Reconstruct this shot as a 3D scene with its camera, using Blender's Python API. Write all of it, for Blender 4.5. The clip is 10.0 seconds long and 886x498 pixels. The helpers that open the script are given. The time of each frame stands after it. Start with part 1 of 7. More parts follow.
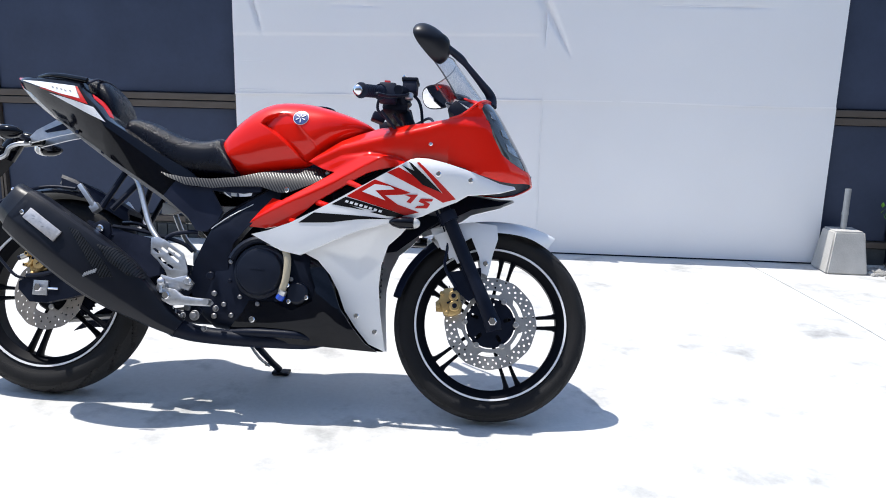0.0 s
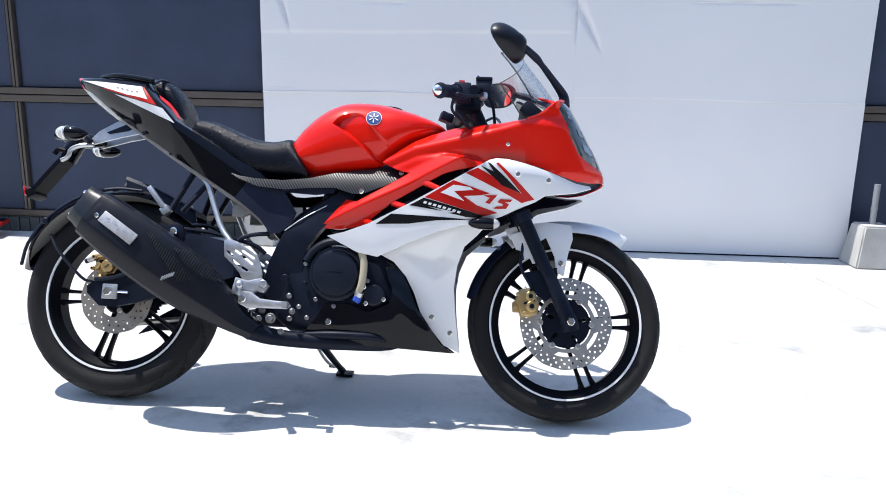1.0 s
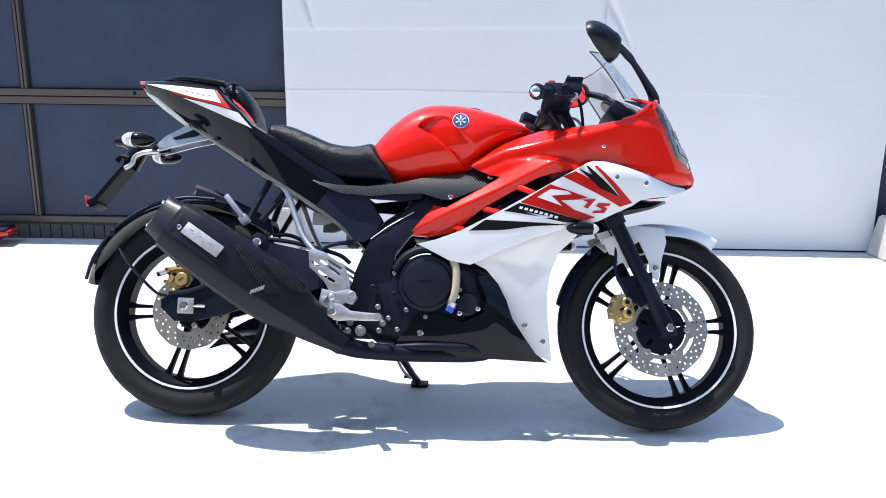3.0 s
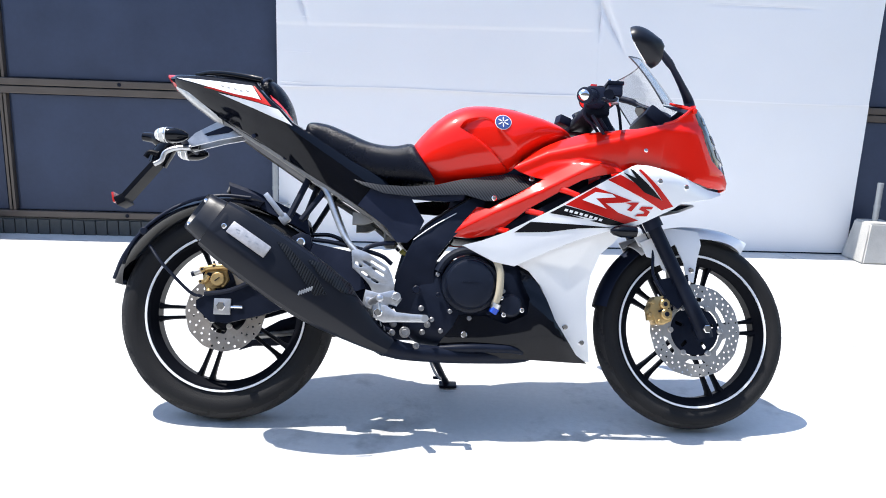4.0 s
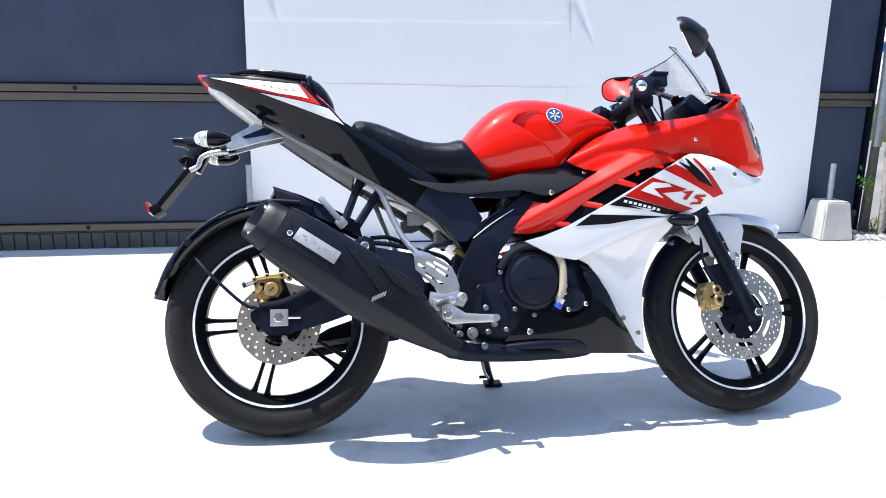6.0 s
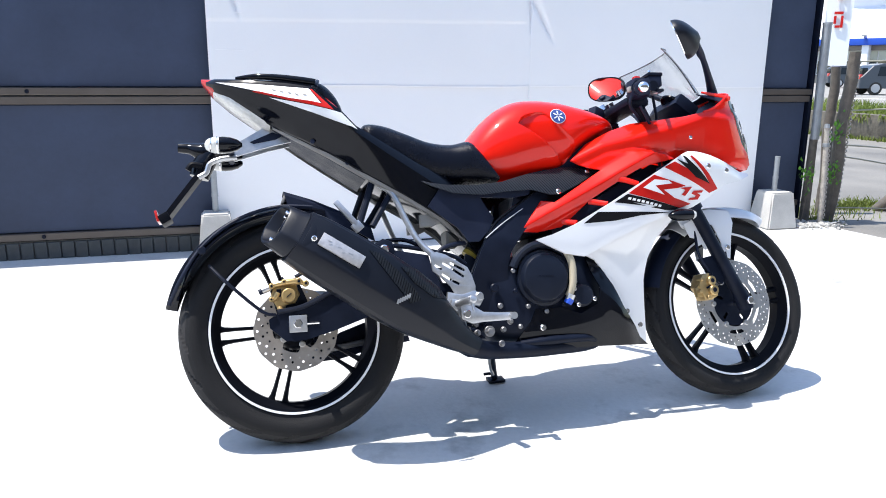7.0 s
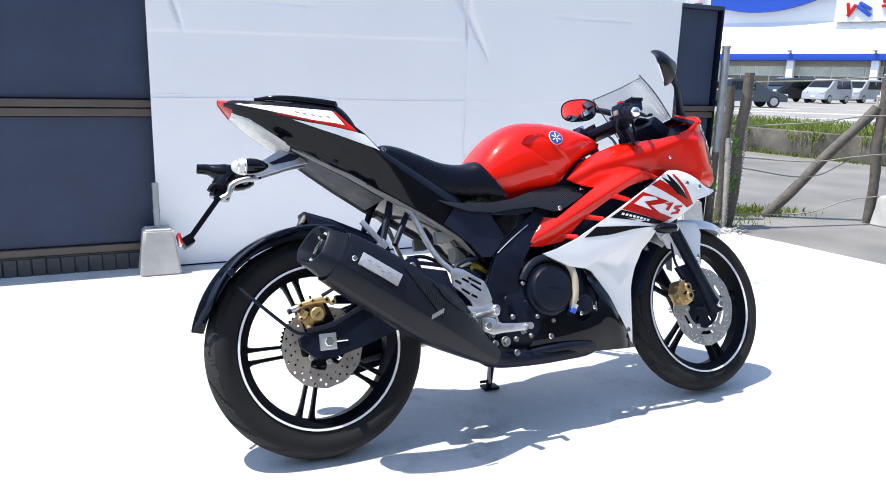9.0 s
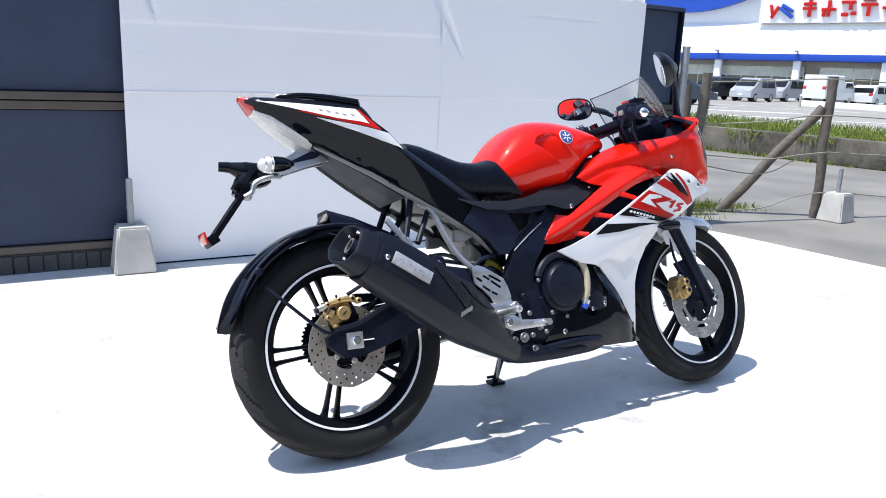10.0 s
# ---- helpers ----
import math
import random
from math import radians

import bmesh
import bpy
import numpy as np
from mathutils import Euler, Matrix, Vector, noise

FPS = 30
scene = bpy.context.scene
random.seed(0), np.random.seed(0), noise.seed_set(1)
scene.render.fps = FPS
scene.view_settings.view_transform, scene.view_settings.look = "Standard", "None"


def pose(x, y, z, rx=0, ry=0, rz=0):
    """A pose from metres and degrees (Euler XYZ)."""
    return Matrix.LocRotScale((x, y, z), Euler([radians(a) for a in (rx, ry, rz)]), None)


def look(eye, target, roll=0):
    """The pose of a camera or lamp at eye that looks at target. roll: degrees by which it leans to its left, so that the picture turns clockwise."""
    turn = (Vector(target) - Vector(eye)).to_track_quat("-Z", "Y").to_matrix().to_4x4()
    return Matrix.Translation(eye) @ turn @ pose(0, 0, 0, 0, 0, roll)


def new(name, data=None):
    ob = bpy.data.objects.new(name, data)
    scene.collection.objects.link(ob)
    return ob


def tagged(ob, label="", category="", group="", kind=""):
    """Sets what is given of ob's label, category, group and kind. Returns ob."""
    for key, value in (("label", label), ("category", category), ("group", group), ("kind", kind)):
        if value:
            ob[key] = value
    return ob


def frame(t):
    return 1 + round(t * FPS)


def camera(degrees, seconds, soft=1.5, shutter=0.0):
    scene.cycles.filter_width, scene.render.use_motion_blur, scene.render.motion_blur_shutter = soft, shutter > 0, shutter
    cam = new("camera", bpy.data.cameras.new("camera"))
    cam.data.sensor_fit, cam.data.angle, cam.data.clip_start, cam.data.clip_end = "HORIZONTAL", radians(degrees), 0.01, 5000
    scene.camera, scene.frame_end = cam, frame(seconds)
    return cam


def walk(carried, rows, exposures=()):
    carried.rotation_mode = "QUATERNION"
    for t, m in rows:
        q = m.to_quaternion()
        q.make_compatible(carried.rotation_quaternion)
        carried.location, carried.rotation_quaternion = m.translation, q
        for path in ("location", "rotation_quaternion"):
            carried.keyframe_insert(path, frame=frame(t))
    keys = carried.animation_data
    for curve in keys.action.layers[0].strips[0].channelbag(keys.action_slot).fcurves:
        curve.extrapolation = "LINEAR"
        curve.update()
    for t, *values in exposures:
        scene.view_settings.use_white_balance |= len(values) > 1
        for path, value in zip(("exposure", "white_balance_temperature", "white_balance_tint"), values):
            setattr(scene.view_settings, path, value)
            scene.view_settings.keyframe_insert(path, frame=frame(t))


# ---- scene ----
cam = camera(61.0, 10.0, soft=0.95)
PATH = [
    (0, (1.408, -2.107, 0.963), (1.214, -0.162, 0.538), 1.4),
    (0.5, (1.272, -2.117, 0.966), (1.068, -0.174, 0.537), 1.3),
    (1, (1.15, -2.12, 0.97), (0.992, -0.174, 0.534), 1.2),
    (1.5, (1.079, -2.125, 0.975), (0.927, -0.179, 0.541), 0.8),
    (2, (1.0, -2.099, 0.974), (0.863, -0.153, 0.535), 1.2),
    (2.5, (0.913, -2.074, 0.978), (0.796, -0.128, 0.534), 0.7),
    (4, (0.534, -2.057, 0.986), (0.598, -0.11, 0.533), 2.1),
    (4.5, (0.418, -2.065, 0.974), (0.55, -0.119, 0.535), 2.3),
    (5, (0.366, -2.019, 0.981), (0.472, -0.076, 0.516), 2.0),
    (5.5, (0.261, -1.991, 0.97), (0.445, -0.053, 0.512), 1.5),
    (7, (-0.098, -1.953, 0.988), (0.386, -0.069, 0.523), 0.5),
    (7.5, (-0.184, -1.948, 0.996), (0.37, -0.079, 0.547), 0.5),
    (8, (-0.261, -1.955, 1.017), (0.376, -0.108, 0.59), 0.2),
    (8.5, (-0.344, -1.942, 1.017), (0.342, -0.114, 0.587), 1.3),
    (9, (-0.491, -1.908, 1.029), (0.301, -0.125, 0.586), 1.5),
    (9.5, (-0.611, -1.858, 1.03), (0.264, -0.115, 0.584), 1.5),
    (10, (-0.711, -1.817, 1.035), (0.231, -0.112, 0.583), 2.3),
]
walk(cam, [(t, look(eye, target, roll)) for t, eye, target, roll in PATH], [(0, 0.25), (1.0, 0.4), (2.5, 0.56), (4.5, 0.74), (7.5, 0.74), (9, 0.6), (10, 0.46)])


# ---------------------------------------------------------------- light
SUN_TO = Vector((-0.36, 0.084, 1.0)).normalized()
world = bpy.data.worlds.new("sky")
scene.world = world
world.use_nodes = True
wn, wl = world.node_tree.nodes, world.node_tree.links
sky = wn.new("ShaderNodeTexSky")
sky.sky_type, sky.sun_disc = "NISHITA", False
sky.sun_elevation = math.asin(SUN_TO.z)
sky.sun_rotation = math.atan2(SUN_TO.x, SUN_TO.y)
sky.air_density, sky.dust_density, sky.ozone_density = 1.0, 0.5, 1.2
wl.new(sky.outputs[0], wn["Background"].inputs[0])
wn["Background"].inputs[1].default_value = 0.195
sun = new("sun", bpy.data.lights.new("sun", "SUN"))
sun.data.energy, sun.data.angle, sun.data.color = 4.6, radians(0.55), (1.0, 0.96, 0.9)
sun.matrix_world = look(SUN_TO * 30, (0, 0, 0))


# ---------------------------------------------------------------- materials
def material(name, color, rough=0.5, metal=0.0, coat=0.0, vary=0.12, scale=12.0, fine=180.0, bump=0.0, bump_scale=200.0, spec=0.5):
    """A plain surface with two scales of unevenness in colour and gloss, and a fine relief."""
    m = bpy.data.materials.new(name)
    m.use_nodes = True
    n, l = m.node_tree.nodes, m.node_tree.links
    b = n["Principled BSDF"]
    co = n.new("ShaderNodeTexCoord")
    big, small = n.new("ShaderNodeTexNoise"), n.new("ShaderNodeTexNoise")
    big.inputs["Scale"].default_value, big.inputs["Detail"].default_value = scale, 5
    small.inputs["Scale"].default_value, small.inputs["Detail"].default_value = fine, 3
    for k in (big, small):
        l.new(co.outputs["Object"], k.inputs["Vector"])
    add = n.new("ShaderNodeMath")
    add.operation = "MULTIPLY_ADD"
    add.inputs[1].default_value = 0.35
    l.new(small.outputs[0], add.inputs[0])
    l.new(big.outputs[0], add.inputs[2])
    ramp = n.new("ShaderNodeMapRange")
    ramp.inputs[1].default_value, ramp.inputs[2].default_value = 0.35, 1.0
    ramp.inputs[3].default_value, ramp.inputs[4].default_value = 1 - vary, 1 + vary
    l.new(add.outputs[0], ramp.inputs[0])
    mix = n.new("ShaderNodeVectorMath")
    mix.operation = "SCALE"
    mix.inputs[0].default_value = color[:3]
    l.new(ramp.outputs[0], mix.inputs["Scale"])
    l.new(mix.outputs[0], b.inputs["Base Color"])
    rr = n.new("ShaderNodeMapRange")
    rr.inputs[1].default_value, rr.inputs[2].default_value = 0.3, 1.0
    rr.inputs[3].default_value, rr.inputs[4].default_value = max(0.02, rough * (1 - vary)), min(1, rough * (1 + vary))
    l.new(add.outputs[0], rr.inputs[0])
    l.new(rr.outputs[0], b.inputs["Roughness"])
    b.inputs["Metallic"].default_value = metal
    b.inputs["Coat Weight"].default_value = coat
    b.inputs["Coat Roughness"].default_value = 0.05
    b.inputs["Specular IOR Level"].default_value = spec
    if bump:
        bn, bt = n.new("ShaderNodeBump"), n.new("ShaderNodeTexNoise")
        bt.inputs["Scale"].default_value, bt.inputs["Detail"].default_value = bump_scale, 4
        l.new(co.outputs["Object"], bt.inputs["Vector"])
        l.new(bt.outputs[0], bn.inputs["Height"])
        bn.inputs["Strength"].default_value, bn.inputs["Distance"].default_value = bump, 0.004
        l.new(bn.outputs[0], b.inputs["Normal"])
    return m


RED = material("red_paint", (0.72, 0.009, 0.002), 0.38, coat=0.65, vary=0.04, scale=5, spec=0.08)
WHITE = material("white_paint", (0.8, 0.81, 0.83), 0.35, coat=0.5, vary=0.03, scale=5)
BLACK_GLOSS = material("black_gloss", (0.003, 0.0038, 0.007), 0.12, coat=0.3, spec=0.1, vary=0.1)
BLACK = material("black_plastic", (0.008, 0.0125, 0.03), 0.5, spec=0.22, vary=0.25, scale=20, bump=0.15, bump_scale=900)
BLACK_METAL = material("black_metal", (0.006, 0.009, 0.0195), 0.42, metal=0.0, spec=0.15, vary=0.25, scale=25, bump=0.1, bump_scale=600)
DECAL_BLACK = material("decal_black", (0.006, 0.006, 0.008), 0.4, coat=0.05, spec=0.15, vary=0.05)
DECAL_RED = material("decal_red", (0.5, 0.009, 0.006), 0.4, coat=0.12, spec=0.2, vary=0.05)
RUBBER = material("tyre_rubber", (0.0115, 0.0118, 0.0132), 0.7, vary=0.35, scale=9, bump=0.25, bump_scale=300, spec=0.22)
RIM_BLACK = material("rim_black", (0.0035, 0.0042, 0.007), 0.45, coat=0.0, spec=0.08, vary=0.15)
TREAD = material("worn_tread", (0.026, 0.0256, 0.0268), 0.85, vary=0.45, scale=14, bump=0.25, bump_scale=260, spec=0.2)
SEAT_VINYL = material("seat_vinyl", (0.002, 0.003, 0.008), 0.27, vary=0.2, bump=0.3, bump_scale=1200, spec=0.22)
ALLOY = material("bare_alloy", (0.58, 0.59, 0.61), 0.38, metal=0.9, vary=0.2, scale=30)
STEEL = material("disc_steel", (0.5, 0.49, 0.48), 0.38, metal=0.8, vary=0.15, scale=30)
CASE = material("cast_case_black", (0.006, 0.009, 0.0185), 0.36, spec=0.28, vary=0.2, scale=30, bump=0.12, bump_scale=500)
SATIN = material("satin_black_can", (0.0055, 0.007, 0.0125), 0.36, spec=0.3, vary=0.12, scale=18, bump=0.06, bump_scale=900)
BOLT = material("zinc_bolt", (0.27, 0.27, 0.28), 0.45, metal=0.85, vary=0.25, scale=60)
CHROME = material("chrome", (0.8, 0.8, 0.82), 0.12, metal=1.0, vary=0.06)
BRASS = material("yellow_collar", (0.55, 0.4, 0.05), 0.4, metal=0.2, vary=0.2, scale=40)
GOLD = material("gold_anodised", (0.54, 0.38, 0.17), 0.38, metal=0.7, vary=0.18, scale=40)
GREY_PLASTIC = material("grey_undertail", (0.27, 0.262, 0.248), 0.65, vary=0.25, scale=14, bump=0.2, bump_scale=500)
HOSE = material("beige_hose", (0.42, 0.37, 0.27), 0.5, vary=0.15)
BLUE = material("blue_clamp", (0.02, 0.08, 0.5), 0.4, vary=0.1)
RED_LENS = material("red_lens", (0.5, 0.02, 0.015), 0.15, coat=0.5, vary=0.1)
CLEAR_LENS = material("clear_lens", (0.62, 0.62, 0.6), 0.18, coat=0.6, vary=0.2, scale=60, bump=0.3, bump_scale=150)
LAMP_GLASS = material("headlamp_glass", (0.03, 0.036, 0.045), 0.08, coat=1.0, vary=0.3, scale=30)
LAMP_BOWL = material("lamp_bowl", (0.3, 0.31, 0.33), 0.2, metal=0.8, vary=0.4, scale=60)
MIRROR = material("mirror_glass", (0.9, 0.9, 0.92), 0.02, metal=1.0, vary=0.01)
BADGE = material("badge_alloy", (0.55, 0.53, 0.52), 0.35, metal=0.6, vary=0.2, scale=60)
EMBLEM = material("emblem_blue", (0.03, 0.06, 0.22), 0.3, coat=0.4, vary=0.05)

SCREEN = bpy.data.materials.new("smoked_screen")
SCREEN.use_nodes = True
sn, sl = SCREEN.node_tree.nodes, SCREEN.node_tree.links
s_tr, s_gl, s_mx, s_fr = sn.new("ShaderNodeBsdfTransparent"), sn.new("ShaderNodeBsdfGlossy"), sn.new("ShaderNodeMixShader"), sn.new("ShaderNodeLayerWeight")
s_tr.inputs[0].default_value = (0.9, 0.905, 0.91, 1)
s_gl.inputs["Roughness"].default_value = 0.04
s_fr.inputs[0].default_value = 0.12
sl.new(s_fr.outputs["Facing"], s_mx.inputs[0])
sl.new(s_tr.outputs[0], s_mx.inputs[1])
sl.new(s_gl.outputs[0], s_mx.inputs[2])
sl.new(s_mx.outputs[0], sn["Material Output"].inputs[0])

SCREEN_EDGE = material("screen_edge", (0.09, 0.09, 0.095), 0.2, coat=0.5, vary=0.05)


def carbon(name="carbon_weave", turn_by=35, light=0.02, spec=0.3, relief=0.25):
    """Woven carbon film: fine twill bands that differ in gloss."""
    m = material(name, (0.03, 0.031, 0.034), 0.3, coat=0.0, vary=0.1, spec=spec)
    n, l = m.node_tree.nodes, m.node_tree.links
    b = n["Principled BSDF"]
    co, mp = n.new("ShaderNodeTexCoord"), n.new("ShaderNodeMapping")
    mp.inputs["Rotation"].default_value = (0, radians(turn_by), 0)
    l.new(co.outputs["Object"], mp.inputs["Vector"])
    w = n.new("ShaderNodeTexWave")
    w.bands_direction = "X"
    w.inputs["Scale"].default_value, w.inputs["Distortion"].default_value = 46.0, 0.4
    l.new(mp.outputs[0], w.inputs["Vector"])
    r = n.new("ShaderNodeMapRange")
    r.inputs[3].default_value, r.inputs[4].default_value = 0.26, 0.6
    l.new(w.outputs["Fac"], r.inputs[0])
    l.new(r.outputs[0], b.inputs["Roughness"])
    b.inputs["Coat Roughness"].default_value = 0.22
    cr = n.new("ShaderNodeMapRange")
    cr.inputs[3].default_value, cr.inputs[4].default_value = 0.004, light
    l.new(w.outputs["Fac"], cr.inputs[0])
    tint = n.new("ShaderNodeVectorMath")
    tint.operation = "SCALE"
    tint.inputs[0].default_value = (0.8, 0.97, 1.3)
    l.new(cr.outputs[0], tint.inputs["Scale"])
    l.new(tint.outputs[0], b.inputs["Base Color"])
    bp = n.new("ShaderNodeBump")
    bp.inputs["Strength"].default_value, bp.inputs["Distance"].default_value = relief, 0.002
    l.new(w.outputs["Fac"], bp.inputs["Height"])
    l.new(bp.outputs[0], b.inputs["Normal"])
    return m


CARBON = carbon()
CARBON_CAN = carbon("carbon_weave_can", -20, 0.013, 0.3, 0.1)


def concrete_floor():
    m = material("pale_concrete", (0.57, 0.57, 0.555), 0.85, vary=0.17, scale=0.9, fine=60, bump=0.25, bump_scale=90, spec=0.25)
    n, l = m.node_tree.nodes, m.node_tree.links
    b = n["Principled BSDF"]
    src = b.inputs["Base Color"].links[0].from_socket
    co = n.new("ShaderNodeTexCoord")
    st = n.new("ShaderNodeTexNoise")
    st.inputs["Scale"].default_value, st.inputs["Detail"].default_value, st.inputs["Roughness"].default_value = 3.1, 9, 0.66
    l.new(co.outputs["Object"], st.inputs["Vector"])
    r = n.new("ShaderNodeMapRange")
    r.inputs[1].default_value, r.inputs[2].default_value = 0.54, 0.74
    r.inputs[3].default_value, r.inputs[4].default_value = 1.0, 0.5
    l.new(st.outputs[0], r.inputs[0])
    s = n.new("ShaderNodeVectorMath")
    s.operation = "SCALE"
    l.new(src, s.inputs[0])
    l.new(r.outputs[0], s.inputs["Scale"])
    l.new(s.outputs[0], b.inputs["Base Color"])
    return m


CONCRETE = concrete_floor()
ROAD = material("pale_asphalt", (0.27, 0.258, 0.238), 0.9, vary=0.28, scale=0.5, fine=40, bump=0.5, bump_scale=70, spec=0.2)
ASPHALT = material("asphalt", (0.19, 0.182, 0.168), 0.9, vary=0.4, scale=1.1, fine=60, bump=0.7, bump_scale=110, spec=0.2)
MOSSY = material("mossy_concrete", (0.12, 0.108, 0.088), 0.9, vary=0.85, scale=2.6, fine=22, bump=0.6, bump_scale=40, spec=0.15)
STAINED = material("stained_concrete", (0.16, 0.145, 0.125), 0.9, vary=0.6, scale=1.6, fine=30, bump=0.4, bump_scale=60, spec=0.2)
BLOCK = material("cast_concrete", (0.5, 0.49, 0.465), 0.85, vary=0.22, scale=7, bump=0.35, bump_scale=120, spec=0.25)
PANEL = material("slate_panel", (0.043, 0.058, 0.1), 0.5, vary=0.2, scale=3.5, fine=40, spec=0.26)
RAIL = material("bronze_rail", (0.1, 0.085, 0.075), 0.4, metal=0.3, vary=0.15, scale=10)
BRICK = material("dark_brick", (0.07, 0.075, 0.075), 0.8, vary=0.3, scale=25, bump=0.4, bump_scale=150)
BRIGHT_LINE = material("bright_line", (0.95, 0.95, 0.96), 0.4, vary=0.02)
RUSTED = material("chalky_white_paint", (0.42, 0.38, 0.33), 0.8, vary=0.5, scale=30, bump=0.3, bump_scale=120)
PIPE = material("galvanised_pipe", (0.33, 0.35, 0.37), 0.5, metal=0.5, vary=0.2, scale=18)
WOOD = material("weathered_wood", (0.11, 0.094, 0.078), 0.9, vary=0.55, scale=22, fine=140, bump=0.9, bump_scale=45)
GRAVEL = material("gravel", (0.36, 0.355, 0.34), 0.9, vary=0.5, scale=25, bump=0.3, bump_scale=90)
WIRE = material("fence_wire", (0.3, 0.29, 0.23), 0.8, metal=0.0, vary=0.2)
LEAF = material("vine_leaf", (0.1, 0.26, 0.03), 0.6, vary=0.4, scale=30, spec=0.3)
GRASS = material("grass", (0.15, 0.19, 0.04), 0.8, vary=0.5, scale=3, spec=0.2)
STORE_WHITE = material("store_white", (0.78, 0.78, 0.78), 0.6, vary=0.04, scale=0.3)
STORE_BLUE = material("store_blue", (0.006, 0.062, 0.42), 0.5, vary=0.05, scale=0.3)
STORE_GLASS = material("store_glass", (0.05, 0.055, 0.05), 0.1, coat=0.5, vary=0.3, scale=0.6)
STORE_PANE_PALE = material("store_pane_pale", (0.5, 0.52, 0.45), 0.5, vary=0.25, scale=0.9)
STORE_BASE = material("store_base", (0.25, 0.23, 0.2), 0.7, vary=0.2, scale=0.5)


def tarp():
    """Thin white plastic sheeting: opaque, and a little wavy."""
    m = material("white_sheeting", (0.87, 0.875, 0.888), 0.38, vary=0.03, scale=1.5)
    n, l = m.node_tree.nodes, m.node_tree.links
    b = n["Principled BSDF"]
    bp, tx, co = n.new("ShaderNodeBump"), n.new("ShaderNodeTexNoise"), n.new("ShaderNodeTexCoord")
    tx.inputs["Scale"].default_value, tx.inputs["Detail"].default_value = 2.2, 2
    l.new(co.outputs["Object"], tx.inputs["Vector"])
    l.new(tx.outputs[0], bp.inputs["Height"])
    bp.inputs["Strength"].default_value, bp.inputs["Distance"].default_value = 0.25, 0.05
    l.new(bp.outputs[0], b.inputs["Normal"])
    return m


SHEET = tarp()
SHEET_BSDF = SHEET.node_tree.nodes["Principled BSDF"]
SHEET_BSDF.inputs["Specular IOR Level"].default_value = 0.25


# ---------------------------------------------------------------- mesh tools
def part(name, bm, mat, parent=None, label="", smooth=35):
    """Links a bmesh as one mesh object, under a thing or a part."""
    bmesh.ops.recalc_face_normals(bm, faces=bm.faces)
    me = bpy.data.meshes.new(name)
    bm.to_mesh(me)
    bm.free()
    me.materials.append(mat)
    if smooth:
        me.shade_smooth()
        me.set_sharp_from_angle(angle=radians(smooth))
    ob = new(name, me)
    if parent:
        ob.parent = parent
    return tagged(ob, label) if label else ob


def thing(name, label, category, m=None, group="", kind=""):
    ob = new(name)
    ob.empty_display_size = 0.1
    if m is not None:
        ob.matrix_world = m
    return tagged(ob, label, category, group, kind)


def box(bm, x0, x1, y0, y1, z0, z1, bevel=0.0, m=None):
    vs = [bm.verts.new((x, y, z)) for x in (x0, x1) for y in (y0, y1) for z in (z0, z1)]
    fs = [bm.faces.new([vs[i] for i in q]) for q in ((0, 1, 3, 2), (4, 6, 7, 5), (0, 4, 5, 1), (2, 3, 7, 6), (0, 2, 6, 4), (1, 5, 7, 3))]
    if bevel:
        es = list({e for f in fs for e in f.edges})
        r = bmesh.ops.bevel(bm, geom=es, offset=bevel, segments=2, affect="EDGES", profile=0.6)
        vs = [v for v in bm.verts if v in set(vs) or v in set(r["verts"])]
    if m is not None:
        bmesh.ops.transform(bm, matrix=m, verts=vs)
    return bm


def boxed(x0, x1, y0, y1, z0, z1, bevel=0.0, m=None):
    return box(bmesh.new(), x0, x1, y0, y1, z0, z1, bevel, m)


def loft(rings, caps=True, bm=None):
    bm = bm or bmesh.new()
    made = [[bm.verts.new(p) for p in ring] for ring in rings]
    n = len(made[0])
    for a, b in zip(made, made[1:]):
        for i in range(n):
            bm.faces.new((a[i], a[(i + 1) % n], b[(i + 1) % n], b[i]))
    if caps:
        bm.faces.new(made[0][::-1])
        bm.faces.new(made[-1])
    return bm


def grid(fun, nu, nv, bm=None):
    bm = bm or bmesh.new()
    vs = [[bm.verts.new(fun(i / nu, j / nv)) for j in range(nv + 1)] for i in range(nu + 1)]
    for i in range(nu):
        for j in range(nv):
            bm.faces.new((vs[i][j], vs[i + 1][j], vs[i + 1][j + 1], vs[i][j + 1]))
    return bm


def thicken(bm, shift):
    """Turns an open sheet into a slab, by a copy of it moved by shift."""
    r = bmesh.ops.extrude_face_region(bm, geom=bm.faces[:], use_keep_orig=True)
    bmesh.ops.translate(bm, verts=[g for g in r["geom"] if isinstance(g, bmesh.types.BMVert)], vec=shift)
    return bm


def spline(points, n=6):
    """A smooth line through the points."""
    p = [Vector(q) for q in points]
    if len(p) < 3:
        return p
    p = [2 * p[0] - p[1]] + p + [2 * p[-1] - p[-2]]
    out = []
    for a, b, c, d in zip(p, p[1:], p[2:], p[3:]):
        for k in range(n):
            t = k / n
            out.append(0.5 * (2 * b + (c - a) * t + (2 * a - 5 * b + 4 * c - d) * t * t + (3 * b - a - 3 * c + d) * t ** 3))
    return out + [p[-2]]


